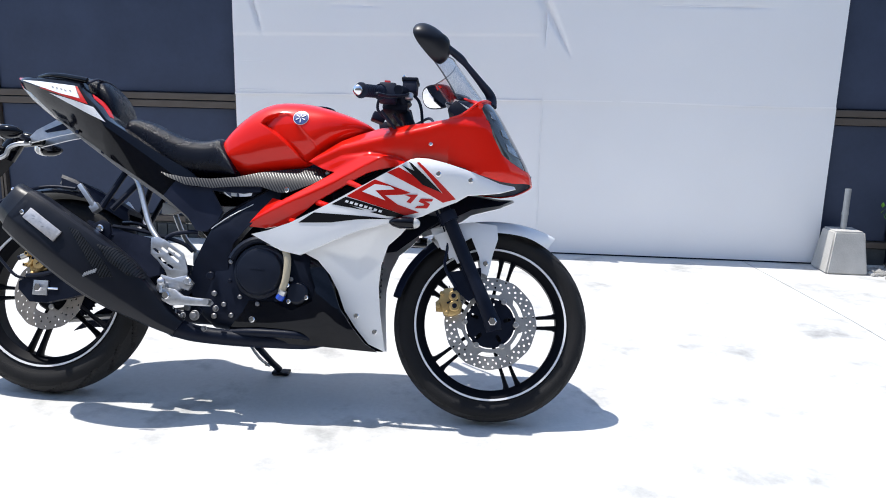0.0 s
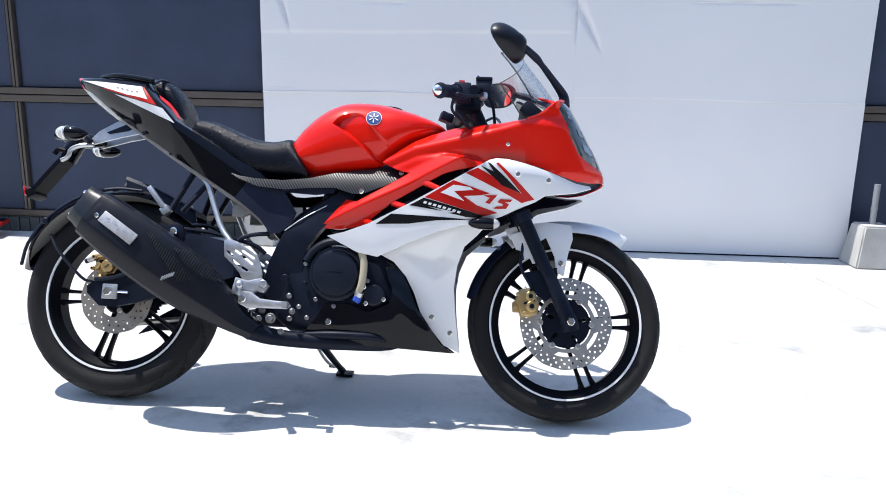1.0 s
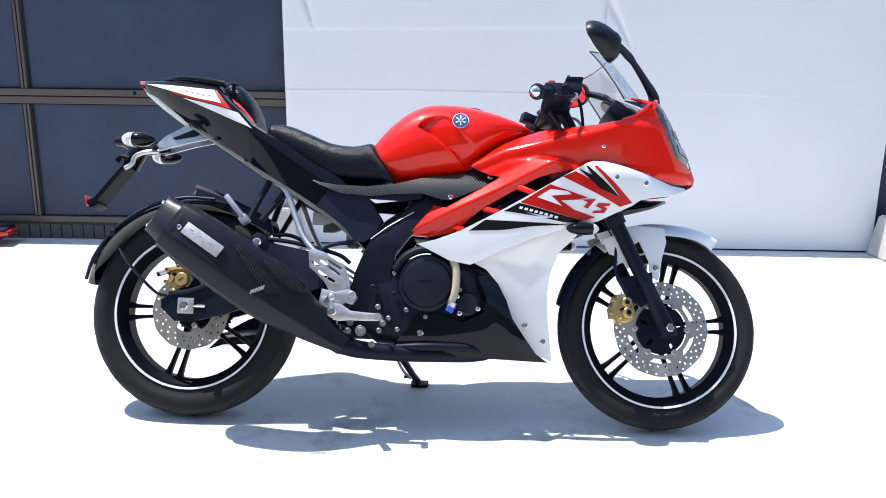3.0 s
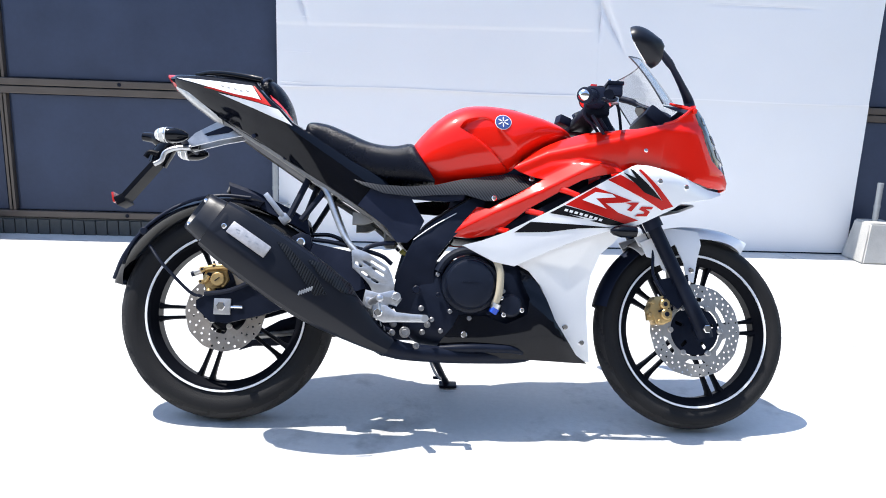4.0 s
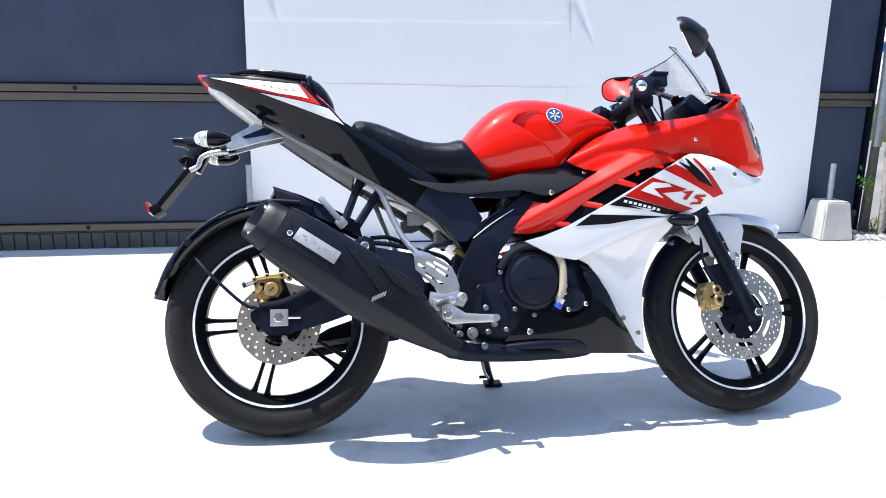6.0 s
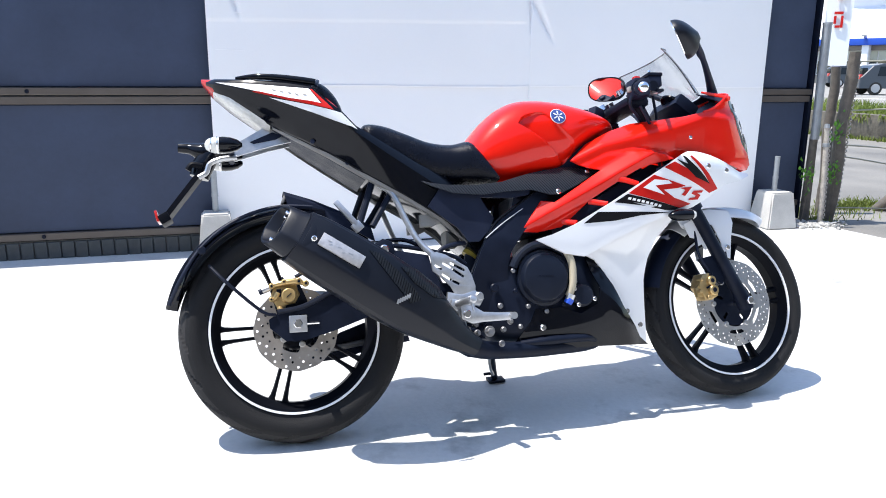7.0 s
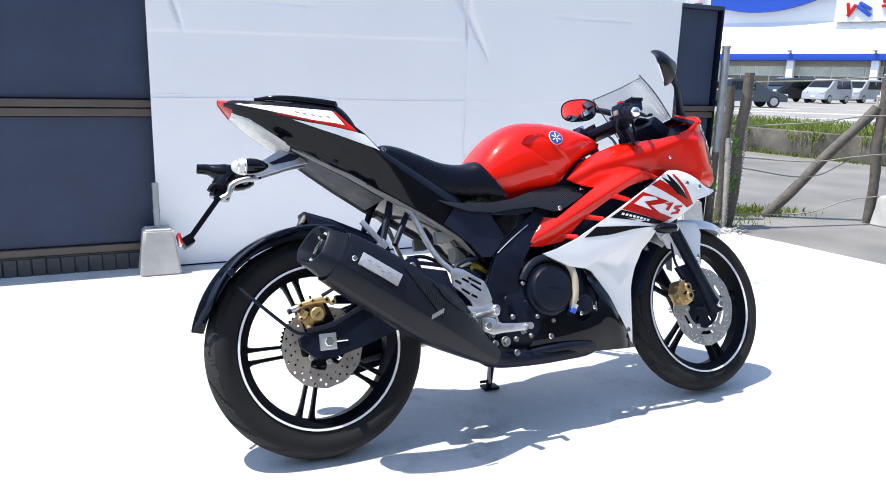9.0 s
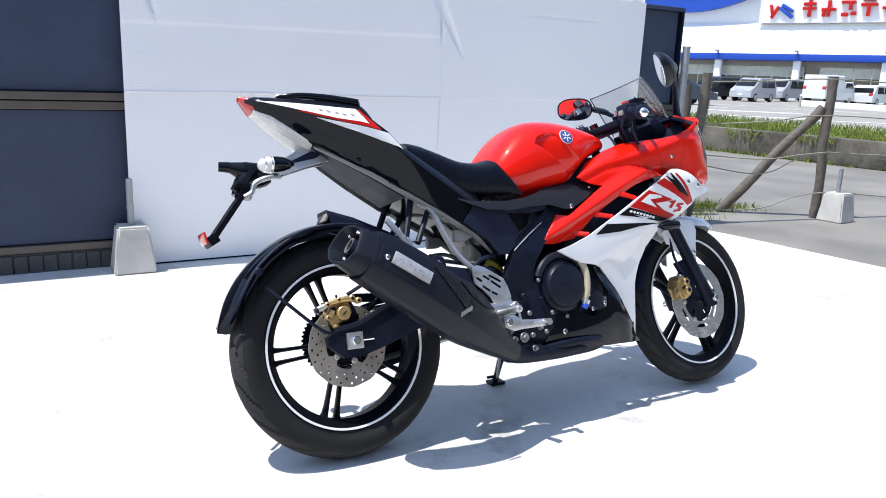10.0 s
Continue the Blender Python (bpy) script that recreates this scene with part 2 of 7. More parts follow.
def tube(points, r, n=10, smooth=5, flat=1.0, bm=None):
    """A round bar along a line; r may be a list, one radius a given point."""
    line = spline(points, smooth) if smooth else [Vector(q) for q in points]
    rs = r if isinstance(r, (list, tuple)) else [r] * len(points)
    rings, side = [], None
    for i, c in enumerate(line):
        d = (line[min(i + 1, len(line) - 1)] - line[max(i - 1, 0)]).normalized()
        if side is None:
            side = d.cross(Vector((0.2, 1, 0.1))).normalized()
        side = (side - d * side.dot(d)).normalized()
        up = d.cross(side)
        k = i / (len(line) - 1) * (len(rs) - 1)
        j = min(int(k), len(rs) - 2)
        rad = rs[j] + (rs[j + 1] - rs[j]) * (k - j)
        rings.append([c + rad * (math.cos(a) * side + flat * math.sin(a) * up) for a in (2 * math.pi * q / n for q in range(n))])
    return loft(rings, True, bm)


def turned(profile, n=48, axis="Y", bm=None, closed=True):
    """A body turned about the y axis: profile of (radius, y)."""
    bm = bm or bmesh.new()
    rings = [[bm.verts.new((r * math.cos(2 * math.pi * k / n), y, r * math.sin(2 * math.pi * k / n))) for r, y in profile] for k in range(n)]
    m = len(profile)
    for k in range(n):
        a, b = rings[k], rings[(k + 1) % n]
        for i in range(m if closed else m - 1):
            bm.faces.new((a[i], a[(i + 1) % m], b[(i + 1) % m], b[i]))
    return bm


def disc_solid(r, y0, y1, n=24, bevel=0.0, bm=None):
    """A short round body along y."""
    b = min(bevel, abs(y1 - y0) / 2)
    s = 1 if y1 > y0 else -1
    rings = [[(q * math.cos(2 * math.pi * k / n), y, q * math.sin(2 * math.pi * k / n)) for k in range(n)]
             for q, y in ((r - b, y0), (r, y0 + s * b), (r, y1 - s * b), (r - b, y1))] if b else \
            [[(r * math.cos(2 * math.pi * k / n), y, r * math.sin(2 * math.pi * k / n)) for k in range(n)] for y in (y0, y1)]
    return loft(rings, True, bm)


def moved(bm, m):
    bmesh.ops.transform(bm, matrix=m, verts=bm.verts[:])
    return bm


def plate(outline, holes=(), depth=0.004, bevel=0.0):
    """A flat plate in the x-z plane with holes, thick along y."""
    cu = bpy.data.curves.new("outline", "CURVE")
    cu.dimensions, cu.fill_mode = "2D", "BOTH"
    cu.extrude, cu.bevel_depth, cu.bevel_resolution = depth / 2 - bevel, bevel, 1
    for loop in (outline, *holes):
        s = cu.splines.new("POLY")
        s.points.add(len(loop) - 1)
        for q, (x, z) in zip(s.points, loop):
            q.co = (x, z, 0, 1)
        s.use_cyclic_u = True
    ob = bpy.data.objects.new("outline", cu)
    scene.collection.objects.link(ob)
    me = bpy.data.meshes.new_from_object(ob.evaluated_get(bpy.context.evaluated_depsgraph_get()))
    bm = bmesh.new()
    bm.from_mesh(me)
    bpy.data.objects.remove(ob)
    bpy.data.curves.remove(cu)
    bpy.data.meshes.remove(me)
    bmesh.ops.remove_doubles(bm, verts=bm.verts, dist=1e-5)
    return moved(bm, Matrix(((1, 0, 0, 0), (0, 0, 1, 0), (0, 1, 0, 0), (0, 0, 0, 1))))


def ring_pts(r, n=48, cx=0.0, cz=0.0, a0=0.0):
    return [(cx + r * math.cos(a0 + 2 * math.pi * k / n), cz + r * math.sin(a0 + 2 * math.pi * k / n)) for k in range(n)]


class Bulge:
    """A smooth half-width over the side view, through a few known places (x, z, width)."""

    def __init__(self, known):
        k = np.array(known, float)
        self.p, n = k[:, :2], len(k)
        a = np.zeros((n + 3, n + 3))
        a[:n, :n] = self.phi(np.linalg.norm(self.p[:, None] - self.p[None], axis=2)) + 0.002 * np.eye(n)
        a[:n, n], a[:n, n + 1:] = 1, self.p
        a[n:, :n] = a[:n, n:].T
        self.w = np.linalg.solve(a, np.concatenate([k[:, 2], np.zeros(3)]))

    @staticmethod
    def phi(r):
        return r * r * np.log(np.maximum(r, 1e-9))

    def __call__(self, x, z):
        r = np.linalg.norm(self.p - np.array((x, z)), axis=1)
        return float(self.w[:-3] @ self.phi(r) + self.w[-3] + self.w[-2] * x + self.w[-1] * z)


def shell(outline, width, side=-1, t=0.004, step=0.03, round_by=0):
    """A body panel: its outline in the side view laid on the width, with a thickness."""
    bm = bmesh.new()
    pts = [(x, 0.0, z) for x, z in outline]
    bm.faces.new([bm.verts.new(q) for q in pts])
    xs, zs = [q[0] for q in outline], [q[1] for q in outline]
    for lo, hi, no in ((min(xs), max(xs), (1, 0, 0)), (min(zs), max(zs), (0, 0, 1))):
        c = lo + step
        while c < hi:
            bmesh.ops.bisect_plane(bm, geom=bm.verts[:] + bm.edges[:] + bm.faces[:], dist=1e-5, plane_co=(c * no[0], 0, c * no[2]), plane_no=no)
            c += step
    for v in bm.verts:
        v.co.y = side * width(v.co.x, v.co.z)
    return thicken(bm, (0, -side * t, 0))


def over(width, by):
    return lambda x, z: width(x, z) + by


# ---------------------------------------------------------------- ground
def flat(name, corners, z, mat, label, category, depth=0.0):
    bm = bmesh.new()
    f = bm.faces.new([bm.verts.new((x, y, z)) for x, y in corners])
    if f.normal.z < 0:
        f.normal_flip()
    if depth:
        thicken(bm, (0, 0, -depth))
    return tagged(part(name, bm, mat, smooth=0), label, category, kind="structure")


flat("ground", [(-600, -600), (900, -600), (900, 900), (-600, 900)], -0.03, ASPHALT, "worn grey asphalt ground around the concrete yard", "ground")
yard = thing("pavement", "pale sunlit concrete yard with faint stains and a joint", "pavement", kind="structure")


def yard_z(x, y):
    """The yard falls a little along the bike and lies level along the fence."""
    v = max(0.0, min(1.0, y / 2.15))
    return (1 - v) * (0.009 - 0.0126 * max(-1.0, min(2.0, x))) - 0.006 * v


def yard_slab(left, right):
    """One cast slab between two edges, each given as points along y."""
    ys = sorted({-30.0, -12.0, -5.0, 2.45, *(round(-3 + 0.25 * k, 2) for k in range(22))})
    bm = bmesh.new()
    rows = []
    for y in ys:
        x0, x1 = (float(np.interp(y, [q[1] for q in e], [q[0] for q in e])) for e in (left, right))
        cuts = [x0 + (x1 - x0) * k / 30 for k in range(31)] if x1 - x0 < 5 else [x0, -12.0, -5.0, *(-2.5 + (x1 + 2.5) * k / 22 for k in range(23))]
        rows.append([bm.verts.new((x, y, yard_z(x, y))) for x in cuts])
    for p, q in zip(rows, rows[1:]):
        for k in range(len(p) - 1):
            bm.faces.new((p[k], p[k + 1], q[k + 1], q[k]))
    part("slab", thicken(bm, (0, 0, -0.05)), CONCRETE, yard, smooth=20)


yard_slab([(-30, -30), (-30, 2.45)], [(8.0, -30), (2.93, 0.9), (2.89, 1.3), (2.72, 2.45)])
yard_slab([(8.006, -30), (2.936, 0.9), (2.896, 1.3), (2.726, 2.45)], [(8.9, -30), (3.83, 0.8), (3.68, 1.8), (3.6, 2.15), (3.56, 2.45)])

# the fence stands a little off the bike's line
WALL = pose(0, 2.34, 0, 0, 0, 1.38)


def at_wall(ob):
    ob.matrix_world = WALL
    return ob


wall = at_wall(thing("wall_north", "dark slate fence panels in bronze rails on a brick course", "wall", kind="structure"))
part("fence_core", boxed(-9.0, 3.55, 0.03, 0.09, 0.02, 1.545), PANEL, wall, smooth=0)
for x0, x1 in ((-9.0, -7.3), (-7.29, -5.48), (-5.4, -3.62), (-3.61, -1.85), (-1.78, 0.05), (0.09, 2.95), (2.99, 3.535)):
    for z0, z1 in ((0.136, 0.793), (0.886, 1.545)):
        part("panel", boxed(x0, x1, 0.012, 0.03, z0, z1, 0.003), PANEL, wall, smooth=0)
for z0, z1, y0 in ((0.797, 0.837, -0.012), (0.843, 0.881, -0.016), (0.094, 0.132, -0.012), (1.548, 1.575, -0.03)):
    part("rail", boxed(-9.0, 3.56, y0, 0.1, z0, z1, 0.004), RAIL if z0 < 1.4 else PANEL, wall, smooth=0)
for x in (-1.828, -1.806, -5.45, -5.428):
    for z0, z1 in ((0.134, 0.795), (0.883, 1.546)):
        part("post", boxed(x - 0.0075, x + 0.0075, -0.008, 0.04, z0, z1, 0.002), RAIL, wall, smooth=0)
for x, z in ((-1.17, 0.862), (-3.3, 0.862), (-1.17, 0.115), (-3.3, 0.115)):
    part("rail_screw", moved(disc_solid(0.011, 0, -0.006, 12, 0.003), Matrix.Translation((x, -0.015, z))), BLACK_METAL, wall)
part("end_cap", boxed(3.55, 3.572, -0.014, 0.1, 0.0, 1.577, 0.003), BLACK_METAL, wall, smooth=0)
part("footing", boxed(-9.0, 3.55, 0.0, 0.1, -0.2, 0.09), BRICK, wall, smooth=0)
brick_mesh = None
for i in range(124):
    x = -8.2 + i * 0.0655
    if x > -0.1:
        break
    if brick_mesh is None:
        b0 = part("brick", boxed(-0.0295, 0.0295, -0.012, 0.03, -0.006, 0.082, 0.004), BRICK, wall, smooth=0)
        brick_mesh = b0.data
        b0.location.x = x
        continue
    b = new("brick", brick_mesh)
    b.parent, b.location = wall, (x, random.uniform(-0.002, 0.002), random.uniform(-0.003, 0.002))
    b.rotation_euler.y = random.uniform(-0.02, 0.02)

# an unseen wall added behind the viewpoint; it shapes reflections and light in the yard
south = thing("wall_south_unseen", "unseen plain grey wall added to face the yard", "wall", kind="structure")
part("wall_face", boxed(-26, 24, -8.4, -8.0, -0.03, 6.4, 0.02), STAINED, south, smooth=0)

sheet = at_wall(thing("white_sheeting", "white plastic sheeting stretched over the dark fence", "sheeting"))


# grooves for three shadows seen on the sheeting and two creases: x0, z0, x1, z1, half-width above and below, depth
SHADE_AND_CREASES = [(-0.232, 1.6, -0.118, 1.235, 0.02, 0.008, 0.026), (1.415, 1.6, 1.66, 1.15, 0.036, 0.007, 0.028), (1.512, 1.6, 1.516, 1.2, 0.02, 0.007, 0.024), (2.15, 1.425, 2.8, 1.42, 0.006, 0.006, 0.006), (0.3, 1.4, 0.6, 1.396, 0.006, 0.006, 0.005)]


def shade_and_crease(x, z):
    d = 0.0
    for x0, z0, x1, z1, w0, w1, deep in SHADE_AND_CREASES:
        a, b = Vector((x1 - x0, z1 - z0)), Vector((x - x0, z - z0))
        t = b.dot(a) / a.length_squared
        if -0.1 < t < 1.1:
            off = abs(a.x * b.y - a.y * b.x) / a.length
            fade = max(0.0, min(1.0, (1.05 - t) * 3, (t + 0.1) * 8))
            d = max(d, deep * fade * math.exp(-(off / (w0 + (w1 - w0) * max(0.0, min(1.0, t)))) ** 2))
    # the left sheet's upper part steps proud, for the edge of the shade below
    lip = 1.225 + 0.014 * (x + 0.25)
    if x < 1.518 and z > 0.9:
        d -= 0.004 * max(0.0, min(1.0, (z - lip) / 0.008)) * max(0.0, min(1.0, (1.518 - x) / 0.06))
    return d


def sheet_fun(x0, x1, z0, z1, y):
    def f(u, v):
        x, z = x0 + u * (x1 - x0), z0 + v * (z1 - z0)
        d = 0.006 * noise.noise((x * 1.3, z * 1.1, 3.0)) + 0.002 * noise.noise((x * 5, z * 4, 1.0))
        return (x, y + d + shade_and_crease(x, z), z)
    return f


for x0, x1, z0, z1 in ((-0.288, 1.518, 0.888, 1.575), (1.518, 3.145, 0.888, 1.575), (-0.288, 1.518, 0.004, 0.894), (1.518, 3.15, 0.004, 0.894)):
    y = -0.047 if z0 > 0.5 else -0.042
    fine = z0 > 0.5
    part("sheet", thicken(grid(sheet_fun(x0, x1, z0, z1, y - (0.003 if x0 > 0 else 0)), 200 if fine else 40, 80 if fine else 24), (0, 0.003, 0)), SHEET, sheet)
# seams: whiter strips stand in for their bright lit lines
for x0, x1, z in ((-0.288, 1.512, 0.893), (1.524, 3.145, 0.893)):
    def bright_strip(u, v):
        x = x0 + (x1 - x0) * u
        h = 0.0035 + 0.003 * noise.noise((x * 2.3, z * 7, 0.4))
        return (x, -0.051 + 0.006 * noise.noise((x * 1.3, z * 1.1, 3.0)), z + 0.004 * math.sin(x * 4) + (v - 0.5) * 2 * h)
    part("bright_strip", thicken(grid(bright_strip, 60, 1), (0, 0.003, 0)), BRIGHT_LINE, sheet)
part("seam", tube([(1.518 + 0.003 * math.sin(k), -0.046, 0.01 + 1.15 * k / 9) for k in range(10)], 0.003, 8), SHEET, sheet)
# crease highlights, drawn as thin whiter rods
for x0, x1, z in ((2.15, 2.8, 1.425), (-0.25, -0.1, 1.08), (-0.27, -0.1, 0.915), (-0.2, -0.06, 1.27)):
    part("crease", tube([(x0, -0.05, z), (x1, -0.05, z - 0.004)], [0.002, 0.0008], 6, 0), BRIGHT_LINE, sheet)
# black strip for the shadow gap along the sheeting's foot
part("bottom_shade", boxed(-0.27, 3.13, -0.035, 0.0, -0.02, 0.03, 0.002), BLACK, sheet)
# assumed fixings, added at the heads of the two slanting shadows
for x in (-0.2, 1.42):
    part("assumed_fixing", boxed(x - 0.012, x + 0.012, -0.075, -0.03, 1.48, 1.56, 0.003), PIPE, sheet)


def fence_block(x, y, rz, pipe_h, w=0.215, h=0.25, z=0.0):
    """A tapered concrete fence foot with a stub of pipe in it."""
    ob = thing("concrete_block", "tapered concrete fence foot with a stub of steel pipe", "concrete block", pose(x, y, z, 0, 0, rz), group="fence feet")
    bm = bmesh.new()
    a, b = w / 2, w * 0.36
    vs = [bm.verts.new((sx * q, sy * q, z)) for q, z in ((a, 0), (b, h)) for sx, sy in ((-1, -1), (1, -1), (1, 1), (-1, 1))]
    for q in ((3, 2, 1, 0), (4, 5, 6, 7), (0, 1, 5, 4), (1, 2, 6, 5), (2, 3, 7, 6), (3, 0, 4, 7)):
        bm.faces.new([vs[i] for i in q])
    bmesh.ops.bevel(bm, geom=bm.edges[:], offset=0.009, segments=2, affect="EDGES")
    bmesh.ops.subdivide_edges(bm, edges=bm.edges[:], cuts=2, use_grid_fill=True)
    for v in bm.verts:
        v.co += 0.003 * Vector((noise.noise(v.co * 22 + Vector((x, 0, 0))), noise.noise(v.co * 25 + Vector((0, x, 5))), 0))
    part("block", bm, BLOCK, ob, "", 70)
    part("pipe", moved(tube([(0, 0, h - 0.03), (0, 0, h + pipe_h)], 0.0165, 16, 0), Matrix.Translation((0, 0.01, 0))), PIPE, ob)
    part("collar", tube([(0, 0.01, h + pipe_h * 0.35), (0, 0.01, h + pipe_h * 0.42)], 0.0185, 16, 0), PIPE, ob)
    return ob


fence_block(-0.294, 2.214, 1.4, 0.235, w=0.202, h=0.236, z=-0.007)
fence_block(3.225, 2.243, 1.4, 0.225, w=0.225, h=0.238, z=-0.007)
fence_block(5.15, 2.04, 5, 0.2, w=0.22, h=0.238, z=-0.03)

# a red timber ramp lying by the wall
ramp = thing("ramp_board", "red and black folding ramp board lying by the wall", "ramp", pose(-2.15, 2.07, 0.012, 0, 0, 14))
part("board", boxed(-0.28, 0.28, -0.1, 0.1, 0.012, 0.035, 0.004, pose(0, 0, 0.02, 0, -3, 0)), RED_LENS, ramp)
part("pad", boxed(-0.26, 0.26, -0.09, 0.09, 0.036, 0.046, 0.003, pose(0, 0, 0.02, 0, -3, 0)), BLACK, ramp)
part("foot", boxed(-0.2, 0.2, -0.08, 0.08, 0.0, 0.022, 0.002), RED_LENS, ramp)


# ---------------------------------------------------------------- the fence and what lies past it
def rough_post(name, label, p0, p1, r0, r1):
    ob = thing(name, label, "post", Matrix.Translation(p0), group="wooden posts")
    d = Vector(p1) - Vector(p0)
    bm = tube([d * k / 8 + Vector((0.006 * math.sin(k * 1.1), 0.006 * math.cos(k * 1.3), 0)) for k in range(9)], [r0 + (r1 - r0) * k / 8 for k in range(9)], 12, 3)
    for v in bm.verts:
        v.co += 0.007 * Vector((noise.noise(v.co * 11), noise.noise(v.co * 14 + Vector((9, 0, 0))), 0))
    part("timber", bm, WOOD, ob)
    return ob


coiled = rough_post("wooden_post", "weathered round timber fence post wound with wire", (3.79, 2.39, -0.03), (3.813, 2.36, 1.125), 0.043, 0.037)
rough_post("wooden_post", "weathered round timber fence post", (5.1, 2.2, -0.03), (5.1, 2.22, 1.14), 0.038, 0.041)
rough_post("wooden_post", "dark leaning timber post behind the fence", (3.985, 2.68, -0.03), (3.965, 2.69, 1.03), 0.04, 0.034)
rough_post("wooden_brace", "slanting timber brace against the fence post", (4.5, 2.69, -0.03), (5.07, 2.25, 0.89), 0.043, 0.039)


def chain(p0, p1, n, r):
    """A twisted strand hanging down a post."""
    return tube([p0.lerp(p1, k / n) + Vector((r * math.cos(k * 1.57), r * math.sin(k * 1.57), 0)) for k in range(n + 1)], 0.004, 6, 2)


part("wire_coil", chain(Vector((0.04, -0.03, 0.1)), Vector((0.062, -0.045, 1.1)), 130, 0.006), RUSTED, coiled)
pole = thing("steel_pole", "galvanised steel pole on a dark stump beside the wall's end", "pole", Matrix.Translation((3.59, 2.375, 0)))
part("pole_tube", tube([(0.004, 0, 0.55), (-0.004, 0, 1.295)], 0.028, 16, 0), PIPE, pole)
part("cap", tube([(-0.004, 0, 1.29), (-0.004, 0, 1.305)], 0.031, 16, 0), PIPE, pole)
part("stump", tube([(0.01, 0.02, -0.03), (0.006, 0.01, 0.57)], [0.032, 0.026], 14, 0), WOOD, pole)
post = thing("white_post", "thin white rusted fence post", "post", Matrix.Translation((3.6, 2.24, 0)))
part("post_tube", tube([(0, 0, -0.03), (-0.006, 0.006, 0.3), (-0.02, 0.018, 0.64)], 0.0165, 14, 3), RUSTED, post)
part("post_cap", tube([(-0.02, 0.018, 0.635), (-0.021, 0.019, 0.66)], [0.019, 0.014], 14, 0), PIPE, post)
part("post_ring", tube([(-0.015, 0.013, 0.51), (-0.016, 0.014, 0.535)], 0.021, 14, 0), PIPE, post)
part("wire_coil", chain(Vector((0.024, -0.004, 0.03)), Vector((0.006, 0.012, 0.64)), 80, 0.005), RUSTED, post)
for z0, z1, sag in ((1.06, 1.12, 0.005), (0.74, 0.83, 0.01), (0.51, 0.52, 0.04), (0.43, 0.53, 0.12), (0.08, 0.19, 0.06)):
    w = thing("fence_wire", "thin sagging wire strung between fence posts", "wire", group="fence wires")
    a, b, c = Vector((3.82, 2.34, z0)), Vector((5.1, 2.165, z1)), Vector((8.5, 1.7, z0))
    part("strand", tube([a, (a + b) / 2 - Vector((0, 0, sag)), b, (b + c) / 2 - Vector((0, 0, sag)), c], 0.005, 6, 6), WIRE, w)

# retaining wall across the lane, with its grass bank, and the lane to the shop behind it
KERB_A, KERB_B = Vector((9.1, 9.5)), Vector((9.75, 3.0))
kd = (KERB_B - KERB_A).normalized()
kn = Vector((-kd.y, kd.x))
bank = thing("retaining_wall", "low weathered concrete retaining wall along the lane", "wall", kind="structure")
a, b = KERB_A - kd * 9, KERB_B + kd * 14
L_ = (b - a).length
ang = math.degrees(math.atan2(kd.y, kd.x))
part("wall_body", boxed(0, L_, 0, 0.25, -0.03, 0.36, 0.02, pose(a.x, a.y, 0, 0, 0, ang)), MOSSY, bank)
bm = bmesh.new()
rows = [[bm.verts.new((*(a + kd * L_ * k / 40 + kn * n), z + 0.03 * noise.noise((k * 0.7, n, 1.0)) * (n > 0.3))) for k in range(41)] for n, z in ((0.2, 0.34), (0.8, 0.37), (1.5, 0.41), (2.2, 0.4), (2.8, 0.2), (3.2, -0.04))]
for p, q in zip(rows, rows[1:]):
    for k in range(40):
        bm.faces.new((p[k], p[k + 1], q[k + 1], q[k]))
tagged(part("verge", bm, GRASS), "grassy verge on top of the retaining wall", "verge", kind="structure")
bm = bmesh.new()
quad = [a + kn * 3.15 - kd * 60, b + kn * 3.15 + kd * 60, b + kn * 150 + kd * 200, a + kn * 150 - kd * 200]
bm.faces.new([bm.verts.new((q.x, q.y, -0.024)) for q in quad])
tagged(part("road", bm, ROAD, smooth=0), "pale asphalt road and car park before the shop", "road", kind="structure")

rg = random.Random(4)
bm = bmesh.new()


def blade(bm, p, h, w):
    an = rg.uniform(0, 6.28)
    d = Vector((math.cos(an), math.sin(an), 0))
    le = Vector((rg.uniform(-1, 1), rg.uniform(-1, 1), 0)) * h * 0.5
    bm.faces.new([bm.verts.new(p - d * w), bm.verts.new(p + d * w), bm.verts.new(p + d * w * 0.5 + Vector((0, 0, h * 0.6)) + le * 0.4), bm.verts.new(p + Vector((0, 0, h)) + le)])


for i in range(38000):
    off = min(2.5, abs(rg.gauss(0, 1.1)) + 0.1)
    q = a + kd * rg.uniform(0, L_) + kn * off
    blade(bm, Vector((q.x, q.y, 0.33 + 0.045 * min(off, 1.8))), rg.uniform(0.03, 0.11), rg.uniform(0.004, 0.009))
for i in range(5200):
    q = a + kd * rg.uniform(0, L_) - kn * 0.03
    thick = noise.noise((q.x * 1.3, q.y * 1.3, 2))
    if thick > 0.02:
        blade(bm, Vector((q.x, q.y, 0.37 - abs(rg.gauss(0, 0.02 + 0.22 * max(0, thick))))), -rg.uniform(0.03, 0.1), 0.01)
for i in range(900):
    q = a + kd * (10.5 + rg.gauss(0, 1.6)) - kn * abs(rg.gauss(0.02, 0.06))
    blade(bm, Vector((q.x, q.y, -0.03)), rg.uniform(0.02, 0.09), rg.uniform(0.006, 0.014))
